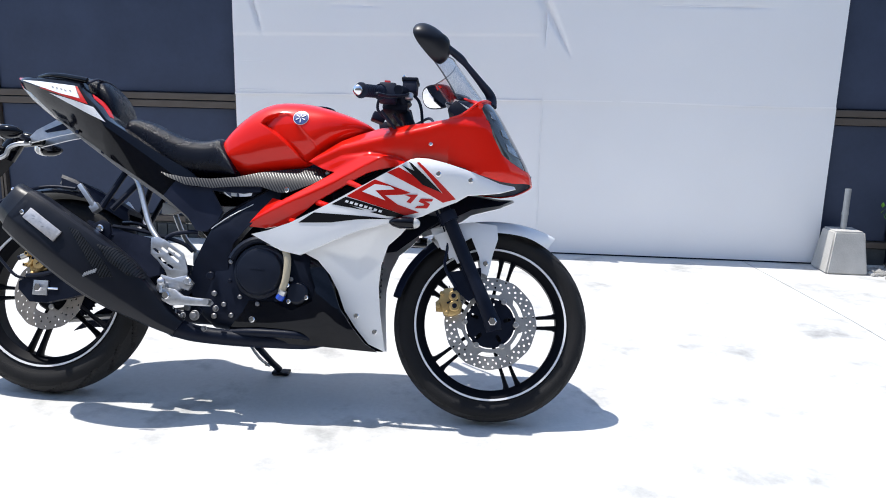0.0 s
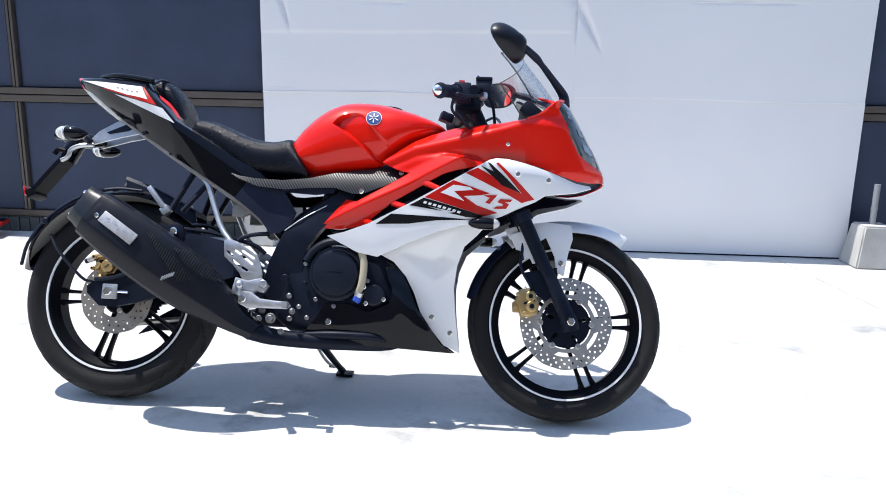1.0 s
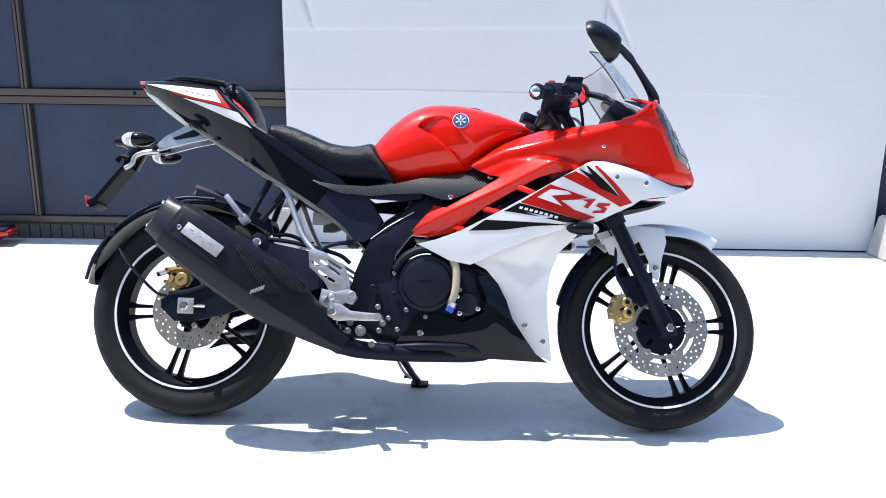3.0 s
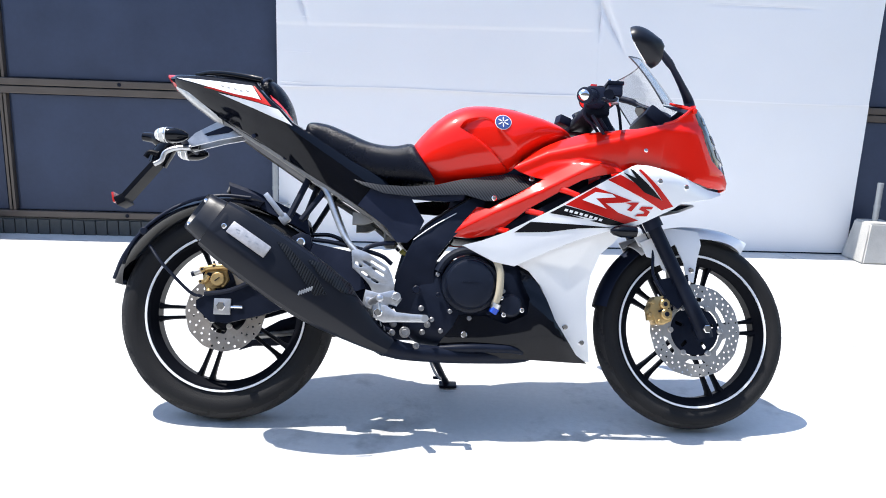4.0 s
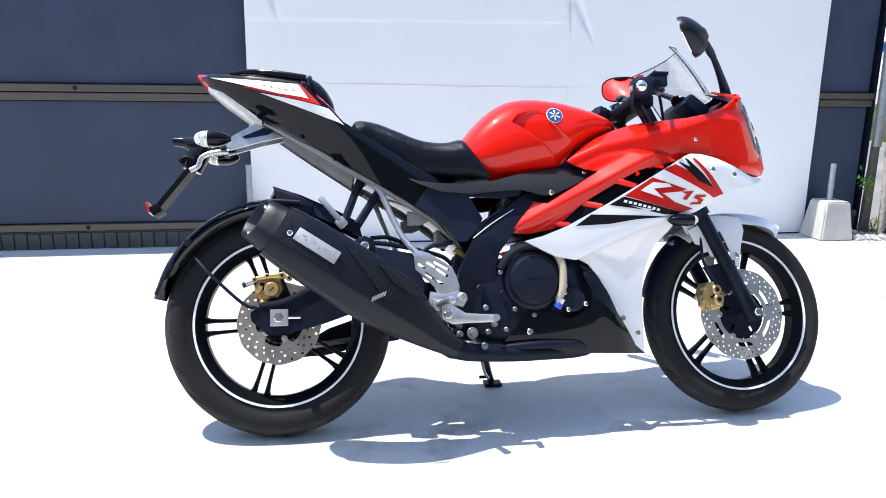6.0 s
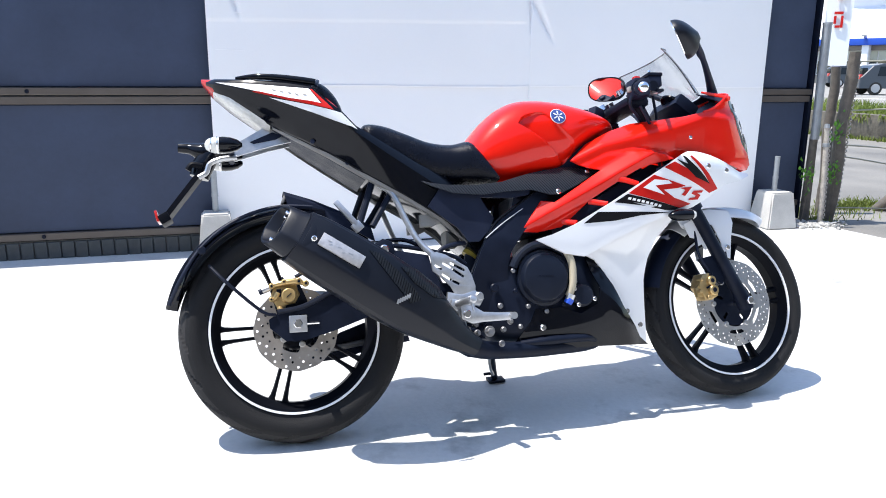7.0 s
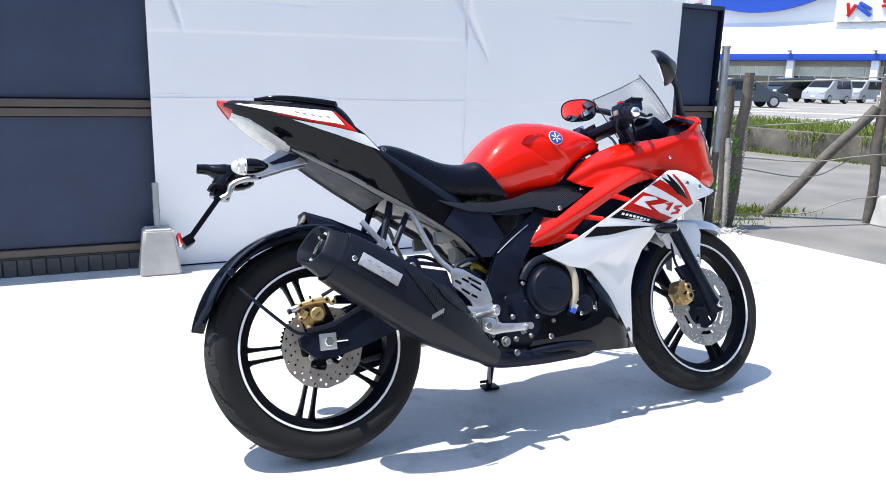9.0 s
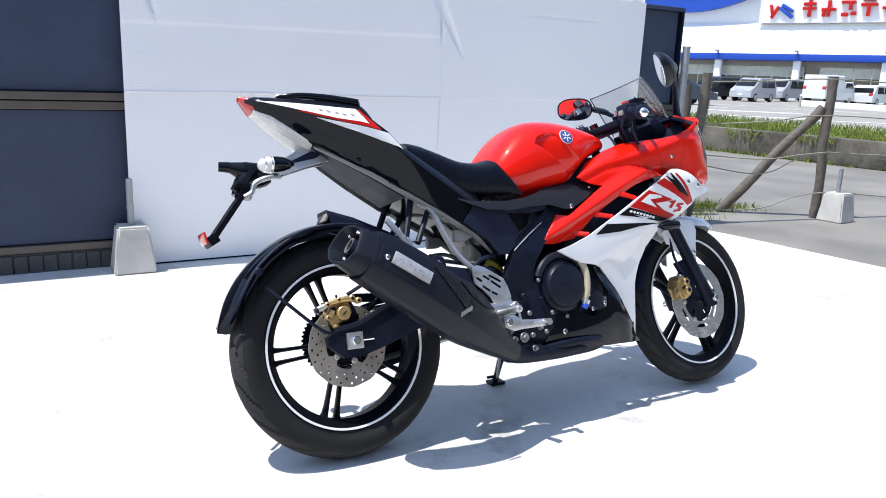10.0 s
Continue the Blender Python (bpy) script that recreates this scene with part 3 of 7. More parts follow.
for cx, cy, n, sp in ((4.55, 2.88, 700, 0.16), (4.32, 2.8, 260, 0.1), (4.78, 2.74, 120, 0.12), (3.72, 2.4, 160, 0.08), (3.95, 2.6, 160, 0.15)):
    for i in range(n):
        blade(bm, Vector((rg.gauss(cx, sp), rg.gauss(cy, sp * 0.7), -0.03)), rg.uniform(0.015, 0.06), rg.uniform(0.003, 0.006))
tagged(part("grass", bm, GRASS, smooth=0), "tufts of sunlit green grass on the verge and by the posts", "grass", kind="stuff")
# broken stone by the wall's end
bm = bmesh.new()
for i in range(170):
    p = Vector((3.52 + rg.gauss(0, 0.1), 2.2 + rg.gauss(0, 0.05), 0.002))
    r = rg.uniform(0.006, 0.017)
    k = bmesh.ops.create_icosphere(bm, subdivisions=1, radius=r, matrix=Matrix.Translation(p))
    for v in k["verts"]:
        v.co += Vector((rg.uniform(-1, 1), rg.uniform(-1, 1), rg.uniform(-1, 0.4))) * r * 0.4
tagged(part("gravel", bm, GRAVEL, smooth=0), "loose pale rubble by the end of the wall", "gravel", kind="stuff")
# young climbing leaves at the posts' feet
for vx, vy, vz in ((3.74, 2.33, 0.3), (3.5, 2.3, 0.3), (3.72, 2.33, 0.58)):
    bm = bmesh.new()
    for i in range(30):
        p = Vector((vx + rg.gauss(0, 0.03), vy + rg.gauss(0, 0.02), vz + rg.gauss(0, 0.045)))
        q = Matrix.Rotation(rg.uniform(0, 6.28), 4, "Z") @ Matrix.Rotation(rg.uniform(-0.9, 0.9), 4, "X")
        k = rg.uniform(0.012, 0.026)
        bm.faces.new([bm.verts.new(p + q @ Vector(c_)) for c_ in ((0, 0, 0), (k * 0.6, 0.2 * k, k * 0.7), (0, 0.1 * k, k * 1.7), (-k * 0.6, 0.2 * k, k * 0.7))])
    vine = thing("climbing_plant", "small bright green climbing leaves on a fence post", "plant", group="climbing plants")
    part("leaves", bm, LEAF, vine, smooth=0)
    part("stem", tube([(vx, vy, 0.0), (vx + 0.01, vy - 0.01, vz * 0.6), (vx, vy, vz + 0.03)], 0.003, 6, 3), WOOD, vine)


# ---------------------------------------------------------------- the shop and its car park, far off
CAR_GLASS = material("car_glass", (0.01, 0.012, 0.014), 0.15, coat=0.0, vary=0.2, spec=0.3)
CAR_TYRE = material("car_tyre", (0.02, 0.02, 0.02), 0.8, vary=0.2)
CAR_SILVER = material("car_silver", (0.4, 0.41, 0.43), 0.4, metal=0.3, coat=0.6, vary=0.04)
CAR_GREY = material("car_grey", (0.03, 0.038, 0.055), 0.4, metal=0.0, coat=0.3, vary=0.04)
CAR_BLACK = material("car_black", (0.012, 0.013, 0.016), 0.25, coat=0.8, vary=0.05)
CAR_WHITE = material("car_white", (0.72, 0.72, 0.71), 0.35, coat=0.5, vary=0.03)
LINE_WHITE = material("road_paint", (0.8, 0.8, 0.78), 0.8, vary=0.12, scale=2)


def car(kind, paint, x, y, heading, label, length=4.3, width=1.72, height=1.5):
    """A parked car: body, cabin glass, wheels and lamps. Front towards +x of its own."""
    ob = thing("car", label, "car", pose(x, y, -0.024, 0, 0, heading), group="parked cars")
    h = length / 2
    belt = height * 0.58
    if kind == "van":
        prof = [(-h, 0.3), (-h, belt), (-h + 0.1, height - 0.12), (-h + 0.3, height), (h - 1.5, height), (h - 1.2, height - 0.08), (h - 0.55, belt + 0.12), (h - 0.1, belt - 0.12), (h, 0.65), (h, 0.3)]
        wins = [(-h + 0.25, -0.45), (-0.38, h - 1.5)]
    elif kind == "truck":
        prof = [(-h, 0.45), (-h, height), (h - 1.7, height), (h - 1.7, height * 0.8), (h - 0.5, height * 0.8), (h - 0.05, belt), (h, 0.7), (h, 0.35)]
        wins = [(h - 1.5, h - 0.6)]
    else:
        prof = [(-h, 0.3), (-h, belt - 0.05), (-h + 0.12, belt + 0.05), (-h + 0.55, height - 0.1), (-h + 1.0, height), (h - 2.1, height), (h - 1.75, height - 0.06), (h - 1.0, belt + 0.04), (h - 0.15, belt - 0.16), (h, 0.58), (h, 0.3)]
        wins = [(-h + 0.75, -0.35), (-0.28, h - 1.75)]
    bm = bmesh.new()
    rows = []
    for y_, k in ((-1, 0.9), (-0.94, 1.0), (0.94, 1.0), (1, 0.9)):
        rows.append([(px * (1 if k == 1 else 0.985), y_ * width / 2 * (1.0 - 0.1 * max(0, (pz - belt)) / (height - belt)), 0.3 + (pz - 0.3) * (1 if k == 1 else 0.97)) for px, pz in prof])
    loft(rows, True, bm)
    part("body", bm, paint, ob, smooth=25)
    for s in (-1, 1):
        for x0, x1 in wins:
            zt = height - 0.14 if kind != "truck" else height * 0.76
            k = (zt - belt) / (height - belt)
            ya, yb = s * (width / 2 + 0.004), s * (width / 2 * (1 - 0.1 * k) + 0.004)
            bm = bmesh.new()
            lean = 0.28 if x1 > 0.5 else 0.0
            bm.faces.new([bm.verts.new(q) for q in ((x0, ya, belt + 0.03), (x1 + lean, ya, belt + 0.03), (x1, yb, zt), (x0 + 0.1, yb, zt))])
            part("window", thicken(bm, (0, -s * 0.02, 0)), CAR_GLASS, ob, smooth=0)
        for wx in (-h * 0.62, h * 0.62):
            w = part("wheel", moved(disc_solid(0.31, -0.1, 0.1, 24, 0.03), Matrix.Translation((wx, s * (width / 2 - 0.1), 0.31))), CAR_TYRE, ob)
            part("rim", moved(disc_solid(0.2, 0, s * 0.012, 20, 0.004), Matrix.Translation((wx, s * (width / 2 + 0.0), 0.31))), CAR_SILVER, w)
        part("headlamp", boxed(h - 0.12, h + 0.01, s * (width / 2 - 0.42), s * (width / 2 - 0.08), belt - 0.28, belt - 0.14, 0.02), CLEAR_LENS, ob)
        part("rear_lamp", boxed(-h - 0.01, -h + 0.1, s * (width / 2 - 0.3), s * (width / 2 - 0.04), belt - 0.12, belt + 0.1, 0.02), RED_LENS, ob)
    bm = bmesh.new()
    wf = width / 2 * 0.86
    foot, head = {"van": ((h - 0.53, belt + 0.15), (h - 1.12, height - 0.13)), "truck": ((h - 0.07, belt + 0.06), (h - 0.45, height * 0.77))}.get(kind, ((h - 1.02, belt + 0.09), (h - 1.66, height - 0.12)))
    bm.faces.new([bm.verts.new(q) for q in ((foot[0] + 0.02, -wf, foot[1]), (foot[0] + 0.02, wf, foot[1]), (head[0] + 0.02, wf * 0.92, head[1]), (head[0] + 0.02, -wf * 0.92, head[1]))])
    part("windscreen", thicken(bm, (-0.02, 0, 0)), CAR_GLASS, ob, smooth=0)
    if kind != "truck":
        part("rear_window", boxed(-h - 0.005, -h + 0.25, -wf, wf, belt + 0.1, height - 0.2, 0.05, pose(0.09, 0, 0, 0, 0, 0)), CAR_GLASS, ob)
    part("number_plate", boxed(h, h + 0.012, -0.17, 0.17, 0.42, 0.58), LINE_WHITE, ob, smooth=0)
    return ob


EYE_X, EYE_Y = -0.71, -1.82


def along(az, d):
    return EYE_X + d * math.cos(radians(az)), EYE_Y + d * math.sin(radians(az))


for kind, paint, az, d, hd, label, ln, ht in (
        ("hatch", CAR_GREY, 44.6, 43, -22, "dark grey hatchback parked before the shop", 3.8, 1.45),
        ("van", CAR_BLACK, 41.8, 62, 176, "black minivan parked before the shop", 4.2, 1.75),
        ("van", CAR_SILVER, 39.6, 61, 190, "silver minivan parked before the shop", 3.5, 1.7),
        ("van", CAR_SILVER, 37.6, 68, 192, "silver grey estate van parked before the shop", 4.2, 1.75),
        ("truck", CAR_WHITE, 34.9, 61, 8, "small white box truck parked before the shop", 4.2, 2.05),
        ("hatch", CAR_WHITE, 32.3, 64, 10, "white hatchback parked before the shop", 4.2, 1.5),
        ("hatch", CAR_GREY, 47.2, 62, -20, "dark blue-grey hatchback parked before the shop", 4.0, 1.5)):
    px, py = along(az, d)
    car(kind, paint, px, py, hd, label, ln, height=ht)

# painted lines and a white kerb on the road
bm = bmesh.new()
for az, d, w, l in ((41.5, 36, 0.25, 7), (37, 36, 0.25, 6), (39, 30, 0.25, 4), (33, 30, 0.2, 6), (44.5, 40, 0.2, 5), (35, 43, 0.15, 5), (42, 46, 0.15, 5)):
    px, py = along(az, d)
    box(bm, -l / 2, l / 2, -w / 2, w / 2, 0, 0.006, 0, pose(px, py, -0.022, 0, 0, az - 74))
tagged(part("road_marking", bm, LINE_WHITE, smooth=0), "worn white painted lines on the road", "road marking", kind="structure")
p0, p1 = Vector(along(36.4, 53)), Vector(along(29.5, 46))
kerb = tagged(part("white_kerb", boxed(0, (p1 - p0).length, -0.12, 0.12, 0, 0.36, 0.03, pose(p0.x, p0.y, -0.024, 0, 0, math.degrees(math.atan2(p1.y - p0.y, p1.x - p0.x)))), LINE_WHITE), "long white concrete kerb beside the road", "kerb")
px, py = along(36.55, 50)
bol = thing("bollard", "pale yellow bollard beside the road", "bollard", Matrix.Translation((px, py, -0.024)))
part("bollard_tube", tube([(0, 0, 0), (0, 0, 0.66)], 0.07, 14, 0), HOSE, bol)
part("bollard_cap", tube([(0, 0, 0.64), (0, 0, 0.73)], [0.08, 0.05], 14, 0), LINE_WHITE, bol)

# its front faces the yard askew
SHOP_TURN, SHOP_FAR = 23.5, 75.8
shop = thing("shop_building", "large white shop with a blue band and glazed front", "building", pose(*along(SHOP_TURN, SHOP_FAR), -0.024, 0, 0, SHOP_TURN))
part("wall", boxed(2.5, 30, -14, 70, 0, 12.5), STORE_WHITE, shop, smooth=0)
part("awning", loft([[(x, y, z) for x, z in ((-0.6, 4.07), (2.5, 7.2), (2.5, 4.07))] for y in (-14, 70)]), STORE_WHITE, shop, smooth=0)
part("blue_band", boxed(-0.8, 2.6, -14.2, 70.2, 3.5, 4.11, 0.05), STORE_BLUE, shop, "blue fascia band")
part("plinth", boxed(0.3, 2.4, -14, 70, 0, 0.8), STORE_BASE, shop, smooth=0)
part("lintel", boxed(0.35, 2.4, -14, 70, 3.05, 3.49), STORE_BASE, shop, smooth=0)
for y in np.arange(-13.0, 66, 1.4):
    part("pane", boxed(0.6, 0.66, y + 0.04, y + 1.32, 0.85, 2.1), STORE_GLASS, shop, smooth=0)
    # most upper panes take the paler colour
    part("pane", boxed(0.6, 0.66, y + 0.04, y + 1.32, 2.2, 3.0), STORE_PANE_PALE if rg.random() < 0.72 else STORE_GLASS, shop, smooth=0)
part("window_backing", boxed(0.68, 0.8, -14, 70, 0.8, 3.05), STORE_WHITE, shop, smooth=0)
for k in range(-4, 7):
    y = 18.2 + 7.15 * k
    part("column", boxed(-0.55, -0.05, y - 0.32, y + 0.32, 0, 3.52, 0.03), STORE_WHITE, shop)
    part("wall_lamp", boxed(-1.3, -0.8, y - 0.16, y + 0.16, 4.25, 4.42, 0.05), PIPE, shop)
    part("lamp_bracket", boxed(-1.0, -0.55, y - 0.03, y + 0.03, 4.06, 4.28), STORE_BLUE, shop)
rows = []
for k in range(41):
    y = 14 + k * 0.8
    z0 = min(12.0, 8.15 + 0.035 * (y - 29.8) ** 2)
    rows.append([(1.6, y, z0), (1.6, y, z0 + 1.3), (3.0, y, z0 + 1.3), (3.0, y, z0)])
part("blue_crown", loft(rows), STORE_BLUE, shop, "blue crown along the roof line")
# the sign: plain strokes in place of its lettering
part("sign_board", boxed(1.45, 2.5, -4, 22.6, 7.0, 9.9), STORE_WHITE, shop, smooth=0)
STROKES = ((0.0, 0.62, 1.15, 0.24), (0.05, 1.02, 1.05, 0.24), (0.48, 0.0, 0.26, 1.75), (1.62, 0.5, 1.2, 0.24), (2.1, 0.0, 0.26, 1.4), (1.7, 0.0, 0.24, 0.6), (3.2, 1.1, 1.15, 0.24), (3.85, 0.55, 0.26, 0.7), (3.3, 0.0, 0.5, 0.3), (4.05, 0.1, 0.4, 0.3), (4.9, 1.3, 1.0, 0.22), (4.8, 0.85, 1.3, 0.24), (5.3, 0.0, 0.26, 0.9), (6.5, 0.55, 0.9, 0.22), (6.95, 0.0, 0.26, 1.1))
for k, (y, z, wy, hz) in enumerate(STROKES):
    part("sign_stroke", boxed(1.2 - 0.012 * k, 1.5, 18.8 - (y + wy), 18.8 - y, 7.5 + z, 7.5 + z + hz, 0.03), DECAL_RED, shop)
part("sign_swoosh", boxed(1.2, 1.5, -0.15, 0.15, -0.6, 0.6, 0.1, pose(0, 21.2, 7.95, 30, 0, 0)), DECAL_RED, shop)
part("sign_swoosh", boxed(1.18, 1.5, -0.13, 0.13, -0.5, 0.5, 0.1, pose(0, 21.5, 8.15, -12, 0, 0)), DECAL_RED, shop)
part("sign_swoosh", boxed(1.15, 1.5, -0.17, 0.17, -0.75, 0.75, 0.12, pose(0, 20.2, 7.9, -52, 0, 0)), STORE_BLUE, shop)
part("sign_swoosh", boxed(1.13, 1.5, -0.14, 0.14, -0.6, 0.6, 0.1, pose(0, 20.1, 8.3, -58, 0, 0)), STORE_BLUE, shop)
# a tall shop flag past the wall's end
flag = thing("banner", "tall white shop flag with red strokes on a thin pole", "banner", pose(26.16, 28.15, -0.36, 0, 0, -41) @ Matrix.Scale(1.15, 4))
part("flag_pole", tube([(-0.52, 0, 0.27), (-0.52, 0, 6.4)], 0.035, 10, 0), LINE_WHITE, flag)
part("cloth", thicken(grid(lambda u, v: (-0.5 + 0.93 * u, 0.035 * math.sin(u * 5 + v * 9), 1.44 + 4.8 * v), 8, 30), (0, 0.004, 0)), STORE_WHITE, flag)
for z in (3.25, 4.3, 5.3):
    part("stroke", boxed(-0.22, 0.1, -0.1, -0.06, z + 0.16, z + 0.26), DECAL_RED, flag, smooth=0)
    part("stroke", boxed(-0.22, -0.13, -0.102, -0.06, z - 0.2, z + 0.1), DECAL_RED, flag, smooth=0)
    part("stroke", boxed(0.03, 0.12, -0.104, -0.06, z - 0.35, z + 0.1), DECAL_RED, flag, smooth=0)
    part("stroke", boxed(-0.16, 0.02, -0.106, -0.06, z - 0.35, z - 0.26), DECAL_RED, flag, smooth=0)


# ---------------------------------------------------------------- the motorcycle
# built upright, x forward and y to its left, then leaned onto its side stand
BIKE = pose(-0.0044, -0.0799, 0.0214, -19.55, 0.71, 0.78)
bike = thing("motorcycle", "red and white sport motorcycle leaning on its side stand", "motorcycle", BIKE)
REAR, FRONT = Vector((-0.001, 0.005, 0.2945)), Vector((1.342, 0.012, 0.285))
STEER_P, STEER_D = Vector((1.304, 0, 0.285)), Vector((-0.438, 0, 0.899))
STEER = Matrix.Translation(STEER_P) @ Matrix.Rotation(radians(3.2), 4, STEER_D) @ Matrix.Translation(-STEER_P)


def at(p):
    return Matrix.Translation(p)


def wheel(name, c, R, half, spokes_at, disc_r, holes_r, steer, label):
    """A cast wheel: rim with double spokes, tyre, rim stripe, brake disc with its carrier."""
    m = steer @ at(c)
    w_rim = half * 0.82
    bm = turned([(0.22, -w_rim), (0.224, -w_rim - 0.003), (0.227, -w_rim), (0.222, -w_rim + 0.012), (0.204, -w_rim * 0.5), (0.202, w_rim * 0.5), (0.222, w_rim - 0.012), (0.227, w_rim), (0.224, w_rim + 0.003), (0.216, w_rim), (0.195, w_rim * 0.5), (0.194, -w_rim * 0.5), (0.211, -w_rim + 0.002)], 96)
    rim = part(name, moved(bm, m), RIM_BLACK, bike, label)
    for a in spokes_at:
        for s in (-1, 1):
            d = Vector((math.cos(a), 0, math.sin(a)))
            n = Vector((-math.sin(a), 0, math.cos(a)))
            p0, p1 = d * 0.04 + n * s * 0.011, d * 0.203 + n * s * 0.017
            rings = []
            for k in range(9):
                t = k / 8
                q = p0.lerp(p1, t)
                flare = 1.1 * max(0, t - 0.8) / 0.2
                wd, th = 0.0068 - 0.002 * math.sin(math.pi * t) + 0.004 * flare * flare, 0.017 - 0.004 * math.sin(math.pi * t)
                y = -0.006 * t
                rings.append([q + n * (wd * cx + s * 0.003 * flare * flare) + Vector((0, th * cy + y, 0)) for cx, cy in ((-1, -0.6), (-0.5, -1), (0.5, -1), (1, -0.6), (1, 0.6), (0.5, 1), (-0.5, 1), (-1, 0.6))])
            part("spoke", moved(loft(rings), m), RIM_BLACK, rim)
    part("hub", moved(turned([(0.012, -half * 0.9), (0.045, -half * 0.85), (0.052, -half * 0.7), (0.056, -half * 0.3), (0.056, half * 0.3), (0.05, half * 0.9), (0.012, half * 0.9)], 40), m), RIM_BLACK, rim)
    r_in, n_a, n_t = 0.2235, 720, 40
    top = R - half * 0.735
    lim = math.radians(118)
    prof = [(top + half * 0.735 * math.cos(-lim + 2 * lim * k / n_t), half * math.sin(-lim + 2 * lim * k / n_t), -lim + 2 * lim * k / n_t) for k in range(n_t + 1)]
    prof = [q for q in prof if q[0] > r_in + 0.001]
    bm = bmesh.new()
    rings, cuts = [], {}
    for i in range(n_a):
        a = 2 * math.pi * i / n_a
        ring = [bm.verts.new((r_in * math.cos(a), -w_rim, r_in * math.sin(a)))]
        for r, y, t in prof:
            ta = abs(t)
            cut_ = 0.0
            if 0.16 < ta < 1.05:
                ph = (i / n_a * 18 + (0.5 if t > 0 else 0) - 0.75 * ta + 0.1 * math.sin(4 * ta)) % 1
                cut_ = 0.008 * max(0.0, 1 - (abs(ph - 0.5) / 0.11) ** 4)
            if 1.3 < ta < 1.36:
                cut_ = -0.0012
            cuts[(i, len(ring))] = ta
            ring.append(bm.verts.new(((r - cut_) * math.cos(a), y * (1 - cut_ * 4), (r - cut_) * math.sin(a))))
        ring.append(bm.verts.new((r_in * math.cos(a), w_rim, r_in * math.sin(a))))
        rings.append(ring)
    nr = len(rings[0])
    for i in range(n_a):
        p, q = rings[i], rings[(i + 1) % n_a]
        for k in range(nr):
            f = bm.faces.new((p[k], p[(k + 1) % nr], q[(k + 1) % nr], q[k]))
            ta = cuts.get((i, k), 2.0)
            # the tread is worn and dusty, the sidewall dark
            f.material_index = 1 if ta < 1.08 else 0
    part("tyre", moved(bm, m), RUBBER, rim, "black road tyre with worn cut tread", 32).data.materials.append(TREAD)
    for s in (-1, 1):
        part("rim_stripe", moved(turned([(0.2174, s * (w_rim + 0.0005)), (0.2174, s * (w_rim + 0.0042)), (0.2232, s * (w_rim + 0.0048)), (0.2232, s * (w_rim + 0.0005))], 120), m), WHITE, rim, "white rim stripe")
    # disc
    front = disc_r > 0.12
    yd = -half - 0.007 if front else -half * 0.95
    hs = []
    for hr, n, off, size in holes_r:
        for k in range(n):
            a = 2 * math.pi * (k + off) / n
            hs.append(ring_pts(size, 12, hr * math.cos(a), hr * math.sin(a)))
    outer = [((disc_r + 0.001 * math.cos(a * 12)) * math.cos(a), (disc_r + 0.001 * math.cos(a * 12)) * math.sin(a)) for a in (2 * math.pi * k / 144 for k in range(144))]
    nb = 6 if front else 5
    if front:
        # windows between the bearing ring and the friction ring
        for k in range(nb):
            a0 = 2 * math.pi * (k + 0.5) / nb
            up = [a0 + math.radians(q) for q in range(-19, 20, 2)]
            loop = [(0.097 * math.cos(a), 0.097 * math.sin(a)) for a in up] + [((0.0845 + 0.004 * abs(a - a0)) * math.cos(a), (0.0845 + 0.004 * abs(a - a0)) * math.sin(a)) for a in reversed(up[3:-3])]
            hs.append(loop)
        inner = [(r * math.cos(a), r * math.sin(a)) for a, r in ((2 * math.pi * k / 144, 0.0745 - 0.005 * max(0, math.cos(nb * 2 * math.pi * k / 144)) ** 6) for k in range(144))]
        bolt_r, car_r = 0.0745, 0.071
    else:
        inner = [(r * math.cos(a), r * math.sin(a)) for a, r in ((2 * math.pi * k / 120, 0.062 - 0.026 * max(0, math.cos(nb * 2 * math.pi * k / 120)) ** 2) for k in range(120))]
        bolt_r, car_r = 0.043, 0.034
    part("brake_disc", moved(plate(outer, [inner] + hs, 0.0042), m @ at((0, yd, 0))), STEEL if front else DISC_REAR, rim, "drilled steel brake disc", smooth=0)
    slots = []
    if front:
        for k in range(5):
            a = 2 * math.pi * (k + 0.2) / 5
            d, n = Vector((math.cos(a), math.sin(a))), Vector((-math.sin(a), math.cos(a)))
            slots.append([tuple(d * (0.05 + 0.013 * cx) + n * 0.006 * cy) for cx, cy in ((-1, 0), (-0.7, -0.9), (0.7, -1), (1, 0), (0.7, 1), (-0.7, 0.9))])
    part("disc_carrier", moved(plate(ring_pts(car_r, 72), slots, 0.008), m @ at((0, yd + 0.006, 0))), BLACK_METAL, rim, smooth=0)
    for k in range(nb):
        a = 2 * math.pi * k / nb
        b = part("disc_bolt", moved(disc_solid(0.0085, -0.005, 0.004, 14, 0.002), m @ at((bolt_r * math.cos(a), yd - 0.001, bolt_r * math.sin(a)))), STEEL, rim)
    return rim


DISC_REAR = material("rear_disc_steel", (0.36, 0.33, 0.3), 0.42, metal=0.75, vary=0.2, scale=30)
R72 = 2 * math.pi / 5
front_wheel = wheel("front_wheel", FRONT, 0.286, 0.044, [math.radians(5) + k * R72 for k in range(5)], 0.1335, ((0.127, 30, 0, 0.0032), (0.1165, 30, 0.5, 0.0034), (0.106, 30, 0.1, 0.003)), STEER, "black cast front wheel with paired spokes")
rear_wheel = wheel("rear_wheel", REAR, 0.301, 0.058, [math.radians(182) + k * R72 for k in range(5)], 0.11, ((0.101, 20, 0, 0.0034), (0.088, 20, 0.5, 0.0034), (0.076, 20, 0.2, 0.0028)), Matrix(), "black cast rear wheel with paired spokes")

